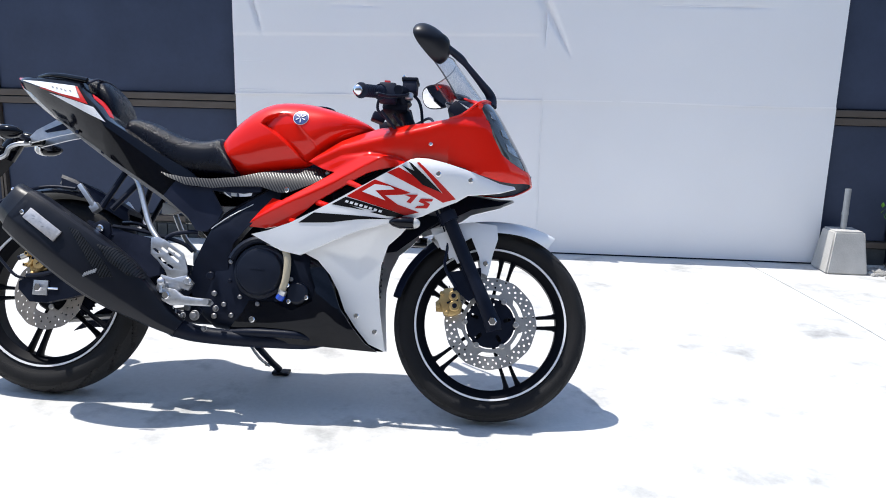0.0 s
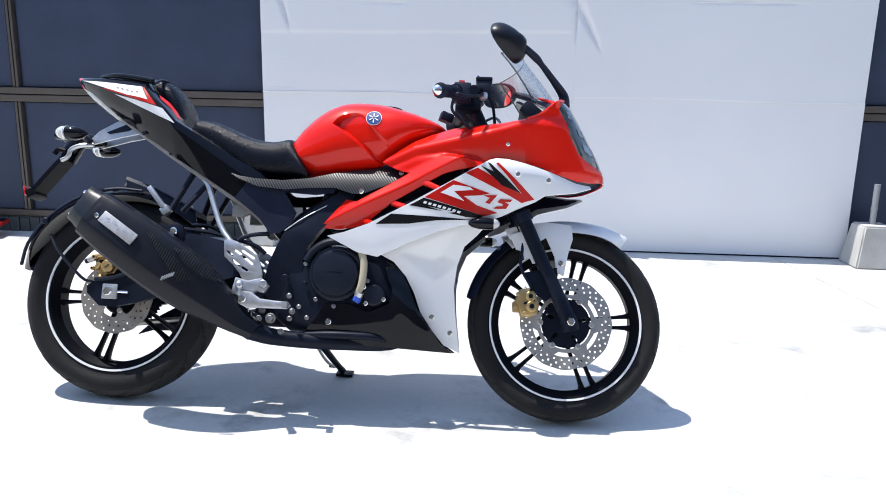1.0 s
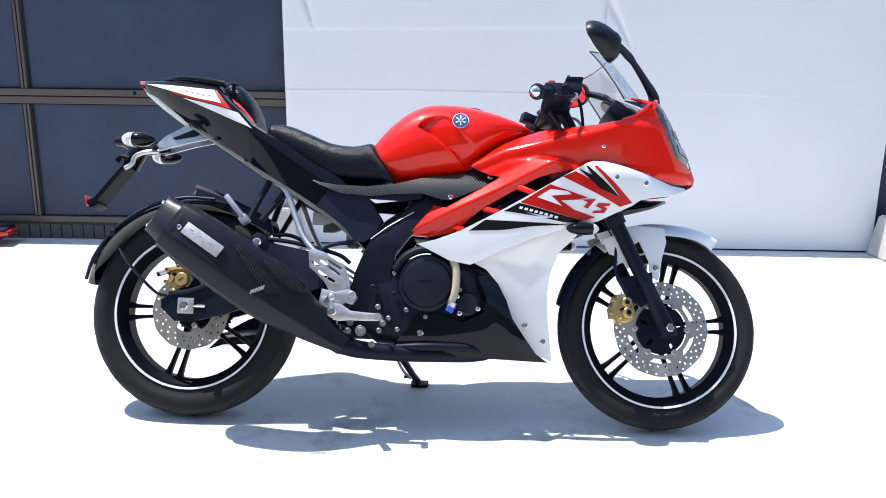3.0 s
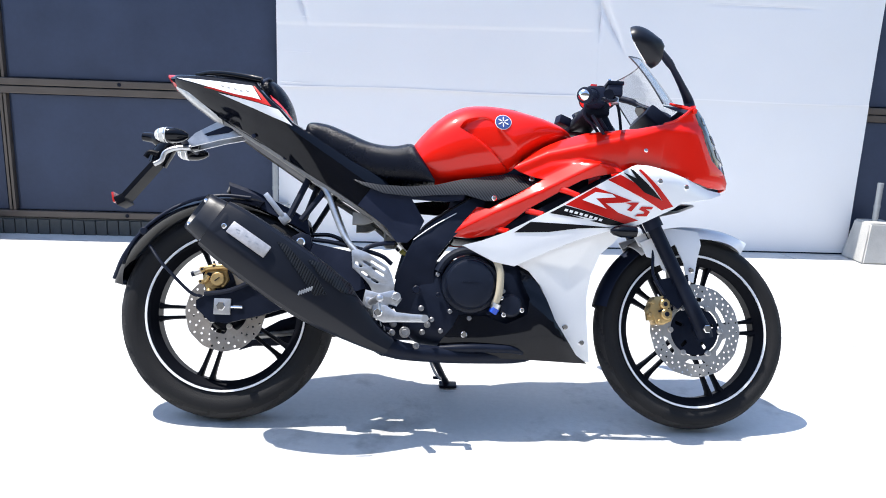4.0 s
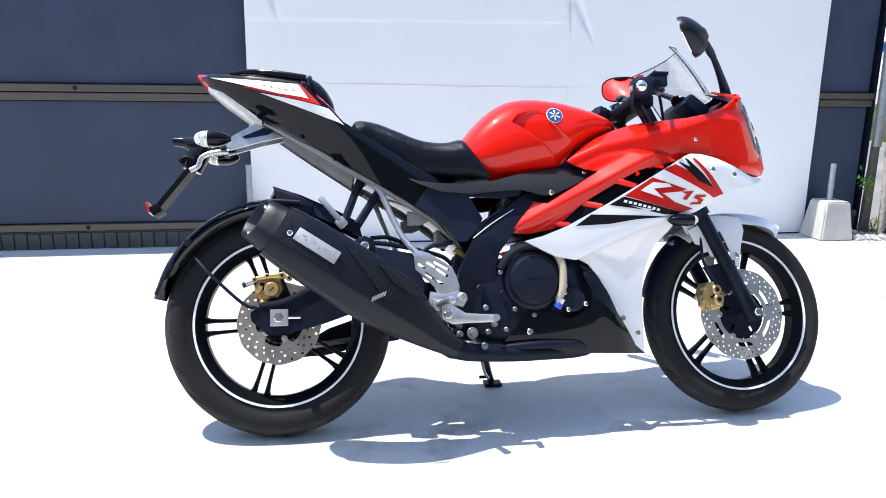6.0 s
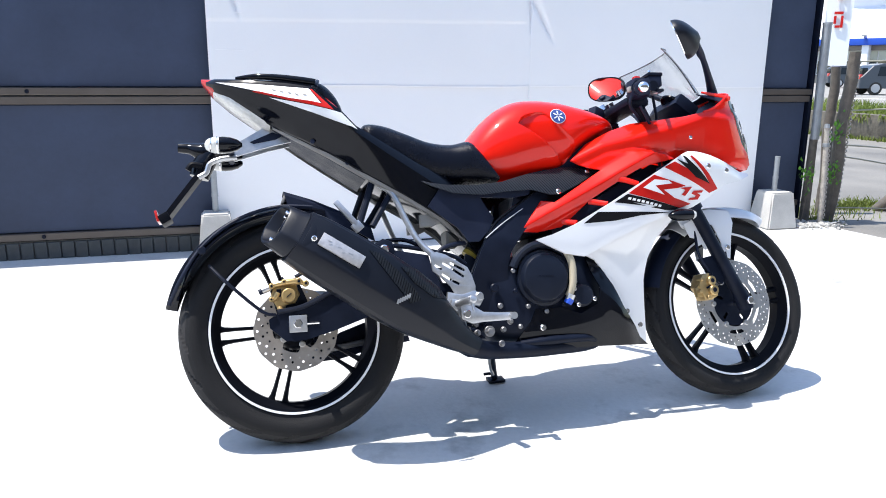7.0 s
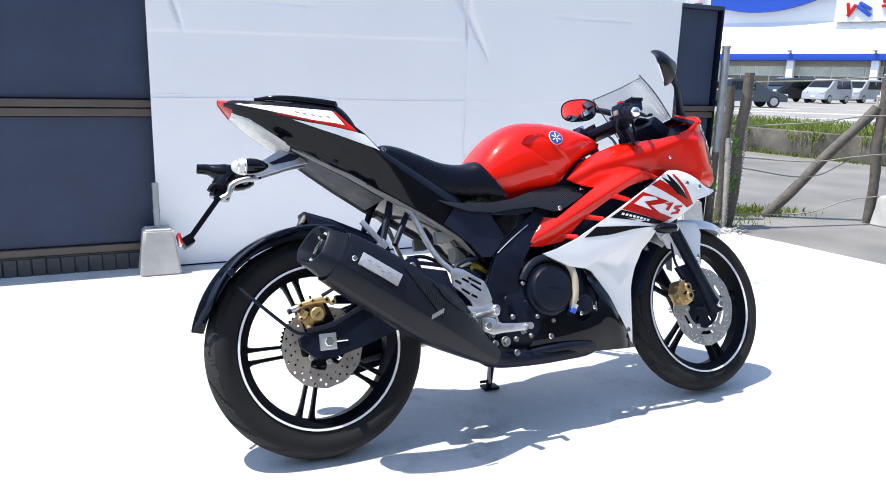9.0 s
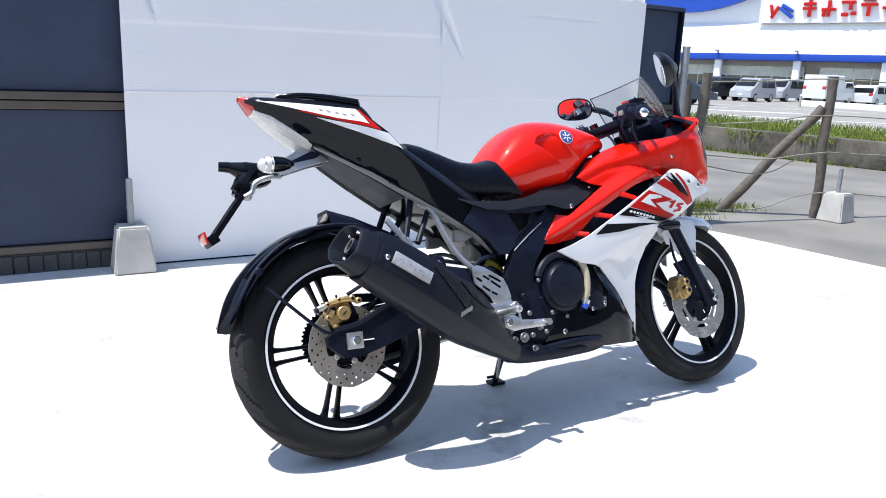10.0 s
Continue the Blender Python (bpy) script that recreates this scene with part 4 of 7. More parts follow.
# ---- forks, axle, calliper
for s in (-1, 1):
    y = s * 0.082
    leg = part("fork_leg", moved(tube([(1.352, y, 0.262), (1.345, y, 0.287), (1.327, y, 0.325), (1.27, y, 0.44), (1.2, y, 0.585)], [0.023, 0.025, 0.0215, 0.02, 0.0205], 18, 3), STEER), BLACK_METAL, bike, "black fork slider")
    part("stanchion", moved(tube([(1.205, y, 0.575), (1.035, y, 0.924)], 0.0165, 16, 0), STEER), BLACK_METAL, leg)
    part("dust_seal", moved(tube([(1.207, y, 0.572), (1.194, y, 0.598)], 0.0265, 18, 0), STEER), BLACK, leg)
    part("axle_nut", moved(disc_solid(0.012, 0, s * 0.012, 6, 0.002), STEER @ at((1.345, s * 0.105, 0.287))), CHROME, leg)
part("axle", moved(disc_solid(0.011, -0.107, 0.107, 16), STEER @ at(FRONT)), CHROME, bike)
part("lower_clamp", moved(boxed(1.13, 1.2, -0.106, 0.106, 0.62, 0.655, 0.01, None), STEER), BLACK_METAL, bike)


def calliper(name, x, y, z, ang, parent, m, k=1.0):
    """A two-piston calliper: cast bridge, round piston housings, pins and bleed nipple."""
    f = m @ pose(x, y, z, 0, ang, 0) @ Matrix.Scale(k, 4)
    bm = plate([(-0.03, -0.028), (-0.012, -0.036), (0.012, -0.034), (0.022, -0.016), (0.02, 0.0), (0.024, 0.018), (0.014, 0.036), (-0.008, 0.04), (-0.02, 0.03), (-0.034, 0.012), (-0.03, -0.004)], (), 0.05, 0.006)
    body = part(name, moved(bm, f), GOLD, parent, "gold brake calliper")
    for dx, dz, r in ((0.01, 0.016, 0.0155), (0.004, -0.014, 0.017)):
        part("piston_cap", moved(disc_solid(r, -0.036, -0.016, 24, 0.003), f @ at((dx, 0, dz))), GOLD, body)
        part("cap_ring", moved(disc_solid(r * 0.45, -0.0375, -0.03, 16, 0.001), f @ at((dx, 0, dz))), BLACK_METAL, body)
    part("yoke", moved(plate([(-0.052, -0.012), (-0.03, -0.02), (-0.022, 0.004), (-0.028, 0.02), (-0.046, 0.012)], (), 0.016, 0.003), f @ at((0, -0.012, 0))), GOLD, body)
    for dx, dz, r in ((-0.022, 0.034, 0.0065), (-0.024, -0.028, 0.0065), (0.018, 0.034, 0.005), (-0.044, 0.0, 0.006)):
        part("pin", moved(disc_solid(r, -0.034, -0.006, 12, 0.0015), f @ at((dx, 0, dz))), BLACK_METAL if r < 0.006 else GOLD, body)
    part("pad_slot", moved(boxed(-0.016, 0.02, -0.03, -0.0255, -0.002, 0.004, 0.001), f), BLACK_METAL, body)
    part("bleed_nipple", moved(tube([(0.006, -0.018, 0.036), (0.004, -0.02, 0.05)], [0.004, 0.0025], 8, 0), f), CHROME, body)
    return body


calliper("front_calliper", 1.227, -0.064, 0.337, -20, bike, STEER, 0.94)
part("calliper_bracket", moved(plate([(-0.05, 0.05), (0.05, 0.07), (0.055, 0.0), (0.02, -0.03), (-0.02, 0.0)], (), 0.012), STEER @ at((1.255, -0.075, 0.372))), BLACK_METAL, bike)
part("guard_bracket", moved(plate([(1.165, 0.53), (1.2, 0.545), (1.235, 0.5), (1.25, 0.455), (1.235, 0.45), (1.225, 0.468), (1.21, 0.462), (1.205, 0.485), (1.185, 0.49)], (), 0.004), STEER @ at((0, -0.074, 0))), WHITE, bike)
part("brake_hose", moved(tube([(1.235, -0.08, 0.38), (1.2, -0.085, 0.44), (1.2, -0.07, 0.52), (1.14, -0.05, 0.66), (1.06, -0.1, 0.86)], 0.0045, 8, 6), STEER), BLACK, bike)

# ---- front mudguard
bm = bmesh.new()


def guard(c, r, a0, a1, half, drop, tip, lift=0.0):
    def f(u, v):
        a = math.radians(a0 + (a1 - a0) * u)
        s = 2 * v - 1
        h = half * (1 - tip * max(0, 1 - u * 4) ** 2)
        rr = r + lift * max(0.0, 1 - 2.2 * u) ** 1.5 - drop * abs(s) ** 2.6
        return (c.x + rr * math.cos(a), s * h, c.z + rr * math.sin(a))
    return f


bm = thicken(grid(guard(FRONT, 0.309, 56, 128, 0.06, 0.04, 0.85, 0.016), 30, 12), (0, 0, -0.003))
fender = part("front_mudguard", moved(bm, STEER), WHITE, bike, "white front mudguard")
leg = [(1.2, 0.565), (1.27, 0.578), (1.345, 0.572), (1.35, 0.53), (1.338, 0.487), (1.326, 0.42), (1.305, 0.43), (1.298, 0.475), (1.272, 0.53), (1.225, 0.5), (1.165, 0.52), (1.15, 0.548)]
for s in (-1, 1):
    part("mudguard_side", moved(shell(leg, lambda x, z: 0.07 - 0.25 * max(0, z - 0.54), s, 0.004), STEER), WHITE, fender)
    part("mudguard_screw", moved(disc_solid(0.008, 0, s * 0.006, 12, 0.002), STEER @ at((1.318, s * 0.07, 0.456))), CHROME, fender)
bm = thicken(grid(guard(FRONT, 0.3, 125, 167, 0.05, 0.026, 0), 20, 8), (0, 0, -0.003))
part("mudguard_rear", moved(bm, STEER), BLACK, fender, "black rear flap of the mudguard")

# ---- handlebars
part("top_clamp", moved(boxed(0.985, 1.062, -0.122, 0.122, 0.888, 0.914, 0.01, None), STEER), BLACK_METAL, bike)
bar_root, bar_tip = STEER.inverted() @ Vector((1.03, -0.117, 0.944)), STEER.inverted() @ Vector((0.947, -0.297, 0.888))
for s in (-1, 1):
    root, end = Vector((bar_root.x, -s * bar_root.y, bar_root.z)), Vector((bar_tip.x, -s * bar_tip.y, bar_tip.z))
    d = end - root
    e = d.normalized()
    bar = part("handlebar", moved(tube([root, root + d * 0.9], 0.011, 14, 0), STEER), BLACK_METAL, bike)
    part("grip", moved(tube([root + d * q for q in (0.4, 0.415, 0.43, 0.44, 0.7, 0.86, 0.87, 0.89, 0.9)], [0.019, 0.023, 0.023, 0.0175, 0.0165, 0.0175, 0.022, 0.022, 0.018], 20, 2), STEER), BLACK, bar, "black rubber grip")
    for k in range(9):
        q = root + d * (0.47 + k * 0.043)
        part("grip_rib", moved(tube([q, q + e * 0.003], 0.0182, 18, 0), STEER), BLACK, bar)
    part("bar_end", moved(tube([end - e * 0.022, end - e * 0.018, end - e * 0.006, end - e * 0.002, end + e * 0.001], [0.013, 0.0145, 0.0145, 0.0115, 0.005], 24, 0), STEER), CHROME, bar, "polished bar end weight")
    c = root + d * 0.22
    part("switch_box", moved(boxed(-0.026, 0.026, -0.026, 0.026, -0.03, 0.024, 0.01, Matrix.Translation(c)), STEER), BLACK, bar)
    part("switch", moved(boxed(-0.012, 0.006, -0.009, 0.009, 0.02, 0.034, 0.003, Matrix.Translation(c)), STEER), RED_LENS if s < 0 else BLACK, bar)
    part("switch", moved(boxed(-0.034, -0.02, -0.008, 0.008, -0.014, 0.002, 0.003, Matrix.Translation(c)), STEER), GREY_PLASTIC, bar)
    part("lever", moved(tube([root + d * 0.12 + Vector((0.045, 0, 0.002)), root + d * 0.35 + Vector((0.066, 0, -0.006)), root + d * 0.7 + Vector((0.06, 0, -0.012)), root + d * 0.95 + Vector((0.056, 0, -0.008)), root + d * 0.98 + Vector((0.055, 0, -0.008))], [0.008, 0.007, 0.006, 0.006, 0.0085], 10, 5, 0.6), STEER), BLACK_METAL, bar)
    part("clamp", moved(tube([Vector((1.046, s * 0.096, 0.906)), Vector((1.03, s * 0.096, 0.94))], 0.027, 20, 0), STEER), BLACK_METAL, bar)
    part("clamp_bolt", moved(tube([(1.01, s * 0.12, 0.925), (1.0, s * 0.128, 0.925)], 0.006, 10, 0), STEER), CHROME, bar)
    part("fork_cap", moved(tube([Vector((1.032, s * 0.096, 0.936)), Vector((1.024, s * 0.096, 0.956))], [0.017, 0.013], 18, 0), STEER), CHROME, bike)
res = part("reservoir", boxed(1.052, 1.094, -0.158, -0.108, 0.938, 0.972, 0.006), BLACK, bike)
part("reservoir_cap", boxed(1.049, 1.097, -0.161, -0.105, 0.969, 0.98, 0.004), BLACK_METAL, res)
for dx, dy in ((1.056, -0.153), (1.09, -0.113)):
    part("cap_screw", moved(disc_solid(0.004, 0, 0.004, 10), pose(dx, dy, 0.982, 90, 0, 0)), CHROME, res)
part("master_cylinder", tube([(1.045, -0.185, 0.93), (1.07, -0.12, 0.946)], 0.015, 12, 0), BLACK_METAL, bike)
part("lever_pivot", moved(disc_solid(0.012, -0.01, 0.01, 14, 0.002), pose(1.073, -0.145, 0.926, 90, 0, 0)), ALLOY, bike)
part("throttle_cable", tube([(0.99, -0.165, 0.92), (0.985, -0.15, 0.88), (1.02, -0.13, 0.85), (1.08, -0.08, 0.79)], 0.0045, 8, 6), BLACK, bike)
part("brake_line", tube([(1.075, -0.12, 0.945), (1.1, -0.09, 0.92), (1.11, -0.08, 0.84), (1.1, -0.07, 0.78)], 0.0045, 8, 6), BLACK, bike)
part("clutch_cable", tube([(1.06, 0.15, 0.93), (1.11, 0.11, 0.94), (1.13, 0.05, 0.88), (1.1, 0.02, 0.78)], 0.0045, 8, 6), BLACK, bike)
part("switch_wiring", tube([(1.0, 0.14, 0.91), (0.985, 0.09, 0.885), (1.0, 0.05, 0.88), (1.04, 0.03, 0.87)], 0.006, 8, 6), BLACK, bike)
part("wiring_plug", boxed(-0.02, 0.02, -0.016, 0.016, -0.014, 0.014, 0.004, pose(0.958, 0.013, 0.905, 0, 15, 20)), BLACK, bike)
part("wiring_plug", boxed(-0.018, 0.018, -0.012, 0.012, -0.012, 0.012, 0.004, pose(0.975, 0.06, 0.893, 0, -10, -15)), BLACK, bike)
part("steering_nut", moved(tube([(1.006, 0, 0.91), (0.997, 0, 0.93)], 0.016, 6, 0), STEER), CHROME, bike)
part("ignition_lock", moved(tube([(1.05, 0, 0.9), (1.042, 0, 0.925)], 0.021, 18, 0), STEER), BLACK_METAL, bike)
for k, pts in enumerate(([(1.03, -0.15, 0.87), (1.07, -0.12, 0.82), (1.1, -0.05, 0.76)], [(1.0, -0.18, 0.87), (1.06, -0.14, 0.8), (1.12, -0.06, 0.72)], [(1.04, 0.15, 0.87), (1.08, 0.1, 0.8), (1.12, 0.04, 0.72)])):
    part("cable", tube(pts, 0.0045, 8, 6), BLACK, bike)
dash = part("instrument", boxed(-0.04, 0.04, -0.085, 0.085, -0.022, 0.022, 0.014, pose(1.222, 0, 0.905, 0, 38, 0)), BLACK, bike, "black instrument cluster")
part("dial", moved(disc_solid(0.04, -0.004, 0.004, 28, 0.002), pose(1.202, -0.03, 0.923, 0, 38, 0) @ pose(0, 0, 0, 90, 0, 0)), BLACK_GLOSS, dash)

# ---- tank
TANK = [(0.5, 0.69, 0.786, 0.09), (0.53, 0.672, 0.826, 0.116), (0.567, 0.665, 0.866, 0.13), (0.61, 0.664, 0.899, 0.139), (0.66, 0.676, 0.919, 0.144), (0.72, 0.688, 0.923, 0.146), (0.78, 0.702, 0.917, 0.146), (0.83, 0.748, 0.904, 0.14), (0.88, 0.785, 0.889, 0.126), (0.925, 0.808, 0.872, 0.106), (0.955, 0.82, 0.857, 0.08), (0.972, 0.826, 0.842, 0.055)]


def tank_ring(x, zb, zt, w, n=40):
    out = []
    zc = zb + (zt - zb) * 0.5
    for k in range(n):
        a = 2 * math.pi * k / n
        c, s = math.cos(a), math.sin(a)
        y = w * math.copysign(abs(c) ** (2 / 2.5), c)
        z = zc + ((zt - zc) if s > 0 else (zc - zb)) * math.copysign(abs(s) ** (2 / 2.5), s)
        if s < 0:
            y *= 1 - 0.12 * s * s
        out.append((x, y, z))
    return out


def smooth_rows(rows, n=4):
    return [tuple(v) for v in np.array([np.interp(np.linspace(0, len(rows) - 1, (len(rows) - 1) * n + 1), range(len(rows)), [r[i] for r in rows]) for i in range(len(rows[0]))]).T]


def cubic_rows(rows, n=4):
    out = []
    for cols in zip(*rows):
        p = [2 * cols[0] - cols[1]] + list(cols) + [2 * cols[-1] - cols[-2]]
        line = []
        for a, b, c, d in zip(p, p[1:], p[2:], p[3:]):
            for k in range(n):
                t = k / n
                line.append(0.5 * (2 * b + (c - a) * t + (2 * a - 5 * b + 4 * c - d) * t * t + (3 * b - a - 3 * c + d) * t ** 3))
        out.append(line + [p[-2]])
    return list(zip(*out))


KNEE = [(q[0], q[1]) for q in spline([(0.637, 0.83), (0.652, 0.85), (0.682, 0.861), (0.722, 0.859), (0.768, 0.812), (0.812, 0.762), (0.8, 0.738), (0.778, 0.722), (0.735, 0.758), (0.686, 0.798), (0.637, 0.83)], 3)[:-1]]


def inside(x, z, loop):
    c = False
    for (x0, z0), (x1, z1) in zip(loop, loop[1:] + loop[:1]):
        if (z0 > z) != (z1 > z) and x < (x1 - x0) * (z - z0) / (z1 - z0) + x0:
            c = not c
    return c


tank_rows = cubic_rows(TANK, 6)
def edge_gap(x, z, loop):
    """How far a place lies inside a loop's edge; below nought outside it."""
    p, best = Vector((x, z)), 9.0
    for q0, q1 in zip(loop, loop[1:] + loop[:1]):
        q0, q1 = Vector(q0), Vector(q1)
        t = max(0, min(1, (p - q0).dot(q1 - q0) / (q1 - q0).length_squared))
        best = min(best, (p - q0.lerp(q1, t)).length)
    return best if inside(x, z, loop) else -best


bm = loft([tank_ring(*r, n=320) for r in cubic_rows(TANK, 26)])
for v in bm.verts:
    # the knee facet leans in towards its lower edge
    if v.co.y and 0.62 < v.co.x < 0.83 and 0.7 < v.co.z < 0.88:
        deep = 0.0025 + 0.25 * max(0.0, min(0.075, 0.072 - 0.71 * (v.co.x - 0.7) - 0.71 * (v.co.z - 0.787)))
        v.co.y -= math.copysign(deep * max(0.0, min(1.0, (edge_gap(v.co.x, v.co.z, KNEE) + 0.001) / 0.006)), v.co.y)
tank = part("fuel_tank", bm, RED, bike, "glossy red fuel tank", 40)


def tank_w(x, z):
    zb, zt, w = (float(np.interp(x, [r[0] for r in tank_rows], [r[i] for r in tank_rows])) for i in (1, 2, 3))
    zc = zb + (zt - zb) * 0.5
    s = min(0.999, abs(z - zc) / ((zt - zc) if z > zc else (zc - zb)))
    return w * (1 - s ** 2.5) ** (1 / 2.5)


em = shell(ring_pts(0.0215, 28, 0.757, 0.85), over(tank_w, 0.003), -1, 0.004, 0.015)
emblem = part("tank_emblem", em, EMBLEM, tank, "round blue emblem with a white ring")
bm = shell(ring_pts(0.0232, 28, 0.757, 0.85), over(tank_w, 0.002), -1, 0.003, 0.015)
part("emblem_ring", bm, WHITE, emblem)
for k in range(6):
    a = math.radians(90 + 60 * k)
    d, n = (math.cos(a), math.sin(a)), (-math.sin(a), math.cos(a))
    loop = [(0.757 + d[0] * r + n[0] * s, 0.85 + d[1] * r + n[1] * s) for r, s in ((0.003, -0.0008), (0.013, -0.0019), (0.017, 0), (0.013, 0.0019), (0.003, 0.0008))]
    part("emblem_bar", shell(loop, over(tank_w, 0.0045), -1, 0.003, 0.02), WHITE, emblem)
part("filler_cap", moved(disc_solid(0.036, -0.004, 0.007, 28, 0.003), pose(0.79, 0, 0.914, 90, 3, 0)), BLACK_GLOSS, tank)

# ---- seats and tail
SEAT = [(0.195, 0.79, 0.825, 0.07), (0.21, 0.77, 0.847, 0.1), (0.26, 0.73, 0.845, 0.102), (0.32, 0.7, 0.822, 0.11), (0.385, 0.675, 0.796, 0.116), (0.45, 0.665, 0.788, 0.12), (0.5, 0.663, 0.797, 0.124), (0.52, 0.664, 0.776, 0.128), (0.543, 0.664, 0.738, 0.133), (0.56, 0.665, 0.705, 0.135), (0.57, 0.667, 0.684, 0.134)]


def seat_ring(x, zb, zt, w, n=36, p=3.2):
    zc = (zb + zt) / 2
    return [(x, w * math.copysign(abs(math.cos(a)) ** (2 / p), math.cos(a)), zc + (zt - zc) * math.copysign(abs(math.sin(a)) ** (2 / p), math.sin(a))) for a in (2 * math.pi * k / n for k in range(n))]


seat = part("rider_seat", loft([seat_ring(*r) for r in cubic_rows(SEAT, 4)]), SEAT_VINYL, bike, "black vinyl rider seat", 50)
# stations of the cowl: x; deck height; edge of the deck; widest line; lower edge
TAIL = [(-0.208, 0.98, 0.018, 0.976, 0.026, 0.968, 0.014, 0.962), (-0.185, 0.981, 0.042, 0.974, 0.052, 0.958, 0.026, 0.938), (-0.1, 0.974, 0.083, 0.96, 0.094, 0.93, 0.055, 0.88), (0.0, 0.965, 0.118, 0.942, 0.132, 0.9, 0.083, 0.82), (0.06, 0.95, 0.142, 0.926, 0.156, 0.88, 0.103, 0.782), (0.1, 0.905, 0.155, 0.885, 0.164, 0.858, 0.112, 0.758), (0.138, 0.87, 0.16, 0.853, 0.168, 0.835, 0.12, 0.735), (0.172, 0.83, 0.158, 0.816, 0.166, 0.795, 0.123, 0.711), (0.26, 0.782, 0.135, 0.768, 0.146, 0.74, 0.125, 0.66), (0.34, 0.736, 0.12, 0.722, 0.134, 0.69, 0.122, 0.612), (0.42, 0.698, 0.105, 0.685, 0.122, 0.64, 0.115, 0.56), (0.48, 0.65, 0.09, 0.64, 0.114, 0.59, 0.105, 0.5), (0.51, 0.628, 0.08, 0.62, 0.1, 0.56, 0.09, 0.47)]
tail_rows = smooth_rows(TAIL, 4)


def tail_ring(x, zd, ye, ze, ym, zm, yb, zb):
    half = [(0.0, zd + 0.002), (ye * 0.55, zd), (ye * 0.88, ze + 0.45 * (zd - ze)), (ye, ze), ((ye + ym) / 2 + 0.002, (ze + zm) / 2), (ym, zm), (ym + 0.35 * (yb - ym), zm + 0.5 * (zb - zm)), (yb, zb), (yb * 0.9, zb - 0.004)]
    return [(x, -y, z) for y, z in half] + [(x, y, z) for y, z in reversed(half[1:])]


tail = part("tail_body", loft([tail_ring(*r) for r in tail_rows]), BLACK_GLOSS, bike, "glossy black tail cowl", 24)


def tail_w(x, z):
    zd, ye, ze, ym, zm, yb, zb = (float(np.interp(x, [r[0] for r in tail_rows], [r[i] for r in tail_rows])) for i in range(1, 8))
    return float(np.interp(z, (zb, zm + 0.5 * (zb - zm), zm, (ze + zm) / 2, ze, zd), (yb, ym + 0.35 * (yb - ym), ym, (ye + ym) / 2 + 0.002, ye, ye * 0.55)))


PILLION = [(-0.125, 0.962, 0.976, 0.02), (-0.1, 0.955, 0.984, 0.045), (-0.05, 0.95, 0.988, 0.065), (0.0, 0.935, 0.985, 0.078), (0.06, 0.91, 0.976, 0.084), (0.096, 0.88, 0.968, 0.086), (0.122, 0.85, 0.948, 0.084), (0.145, 0.82, 0.912, 0.078), (0.158, 0.81, 0.868, 0.06)]
pillion = part("pillion_seat", loft([seat_ring(*r, p=2.6) for r in cubic_rows(PILLION, 4)]), SEAT_VINYL, bike, "black pillion seat", 50)
part("seat_strap", tube([(0.075, -0.118, 0.936), (0.082, -0.1, 0.952), (0.086, -0.07, 0.965), (0.088, 0.0, 0.9735), (0.086, 0.07, 0.965), (0.082, 0.1, 0.952), (0.075, 0.118, 0.936)], 0.005, 10, 5, 0.8), BLACK, pillion, "black grab strap")
for s in (-1, 1):
    part("grab_rail", tube([(-0.13, s * 0.05, 0.976), (-0.08, s * 0.075, 0.974), (-0.02, s * 0.094, 0.966), (0.04, s * 0.112, 0.953), (0.075, s * 0.12, 0.945)], [0.004, 0.007, 0.008, 0.009, 0.009], 12, 5, 0.6), BLACK_GLOSS, bike, "glossy black grab rail")
    part("tail_panel", shell([(-0.182, 0.962), (-0.051, 0.939), (0.054, 0.919), (0.084, 0.874), (0.046, 0.884), (0.002, 0.897), (-0.078, 0.924)], over(tail_w, 0.003), s, 0.004, 0.015), WHITE, tail, "white tail panel")
    part("tail_stripe", shell([(-0.09, 0.924), (-0.072, 0.922), (0.002, 0.897), (0.087, 0.874), (0.057, 0.917), (0.062, 0.917), (0.114, 0.857), (0.095, 0.862), (0.018, 0.887), (-0.033, 0.905)], over(tail_w, 0.004), s, 0.004, 0.015), DECAL_RED, tail)
    part("tail_flash", shell([(-0.045, 0.904), (0.018, 0.885), (0.095, 0.86), (0.134, 0.848), (0.174, 0.805), (0.117, 0.829), (0.034, 0.867)], over(tail_w, 0.003), s, 0.004, 0.015), WHITE, tail)
    for x, z in ((-0.034, 0.922), (-0.016, 0.917), (0.004, 0.911), (0.022, 0.905), (0.042, 0.902)):
        part("lettering_bar", shell([(x - 0.005, z + 0.0035), (x + 0.003, z + 0.001), (x + 0.006, z - 0.0025), (x - 0.001, z - 0.001)], over(tail_w, 0.0045), s, 0.003, 0.05), GREY_PLASTIC, tail)
    part("seat_flank", shell([(0.1, 0.902), (0.122, 0.888), (0.148, 0.86), (0.167, 0.833), (0.16, 0.827), (0.118, 0.874)], lambda x, z: 0.148 - 2.0 * max(0.0, (x - 0.1) * 0.72 + (z - 0.885) * 0.69), s, 0.02, 0.01), RED, tail, "red flank below the pillion seat")
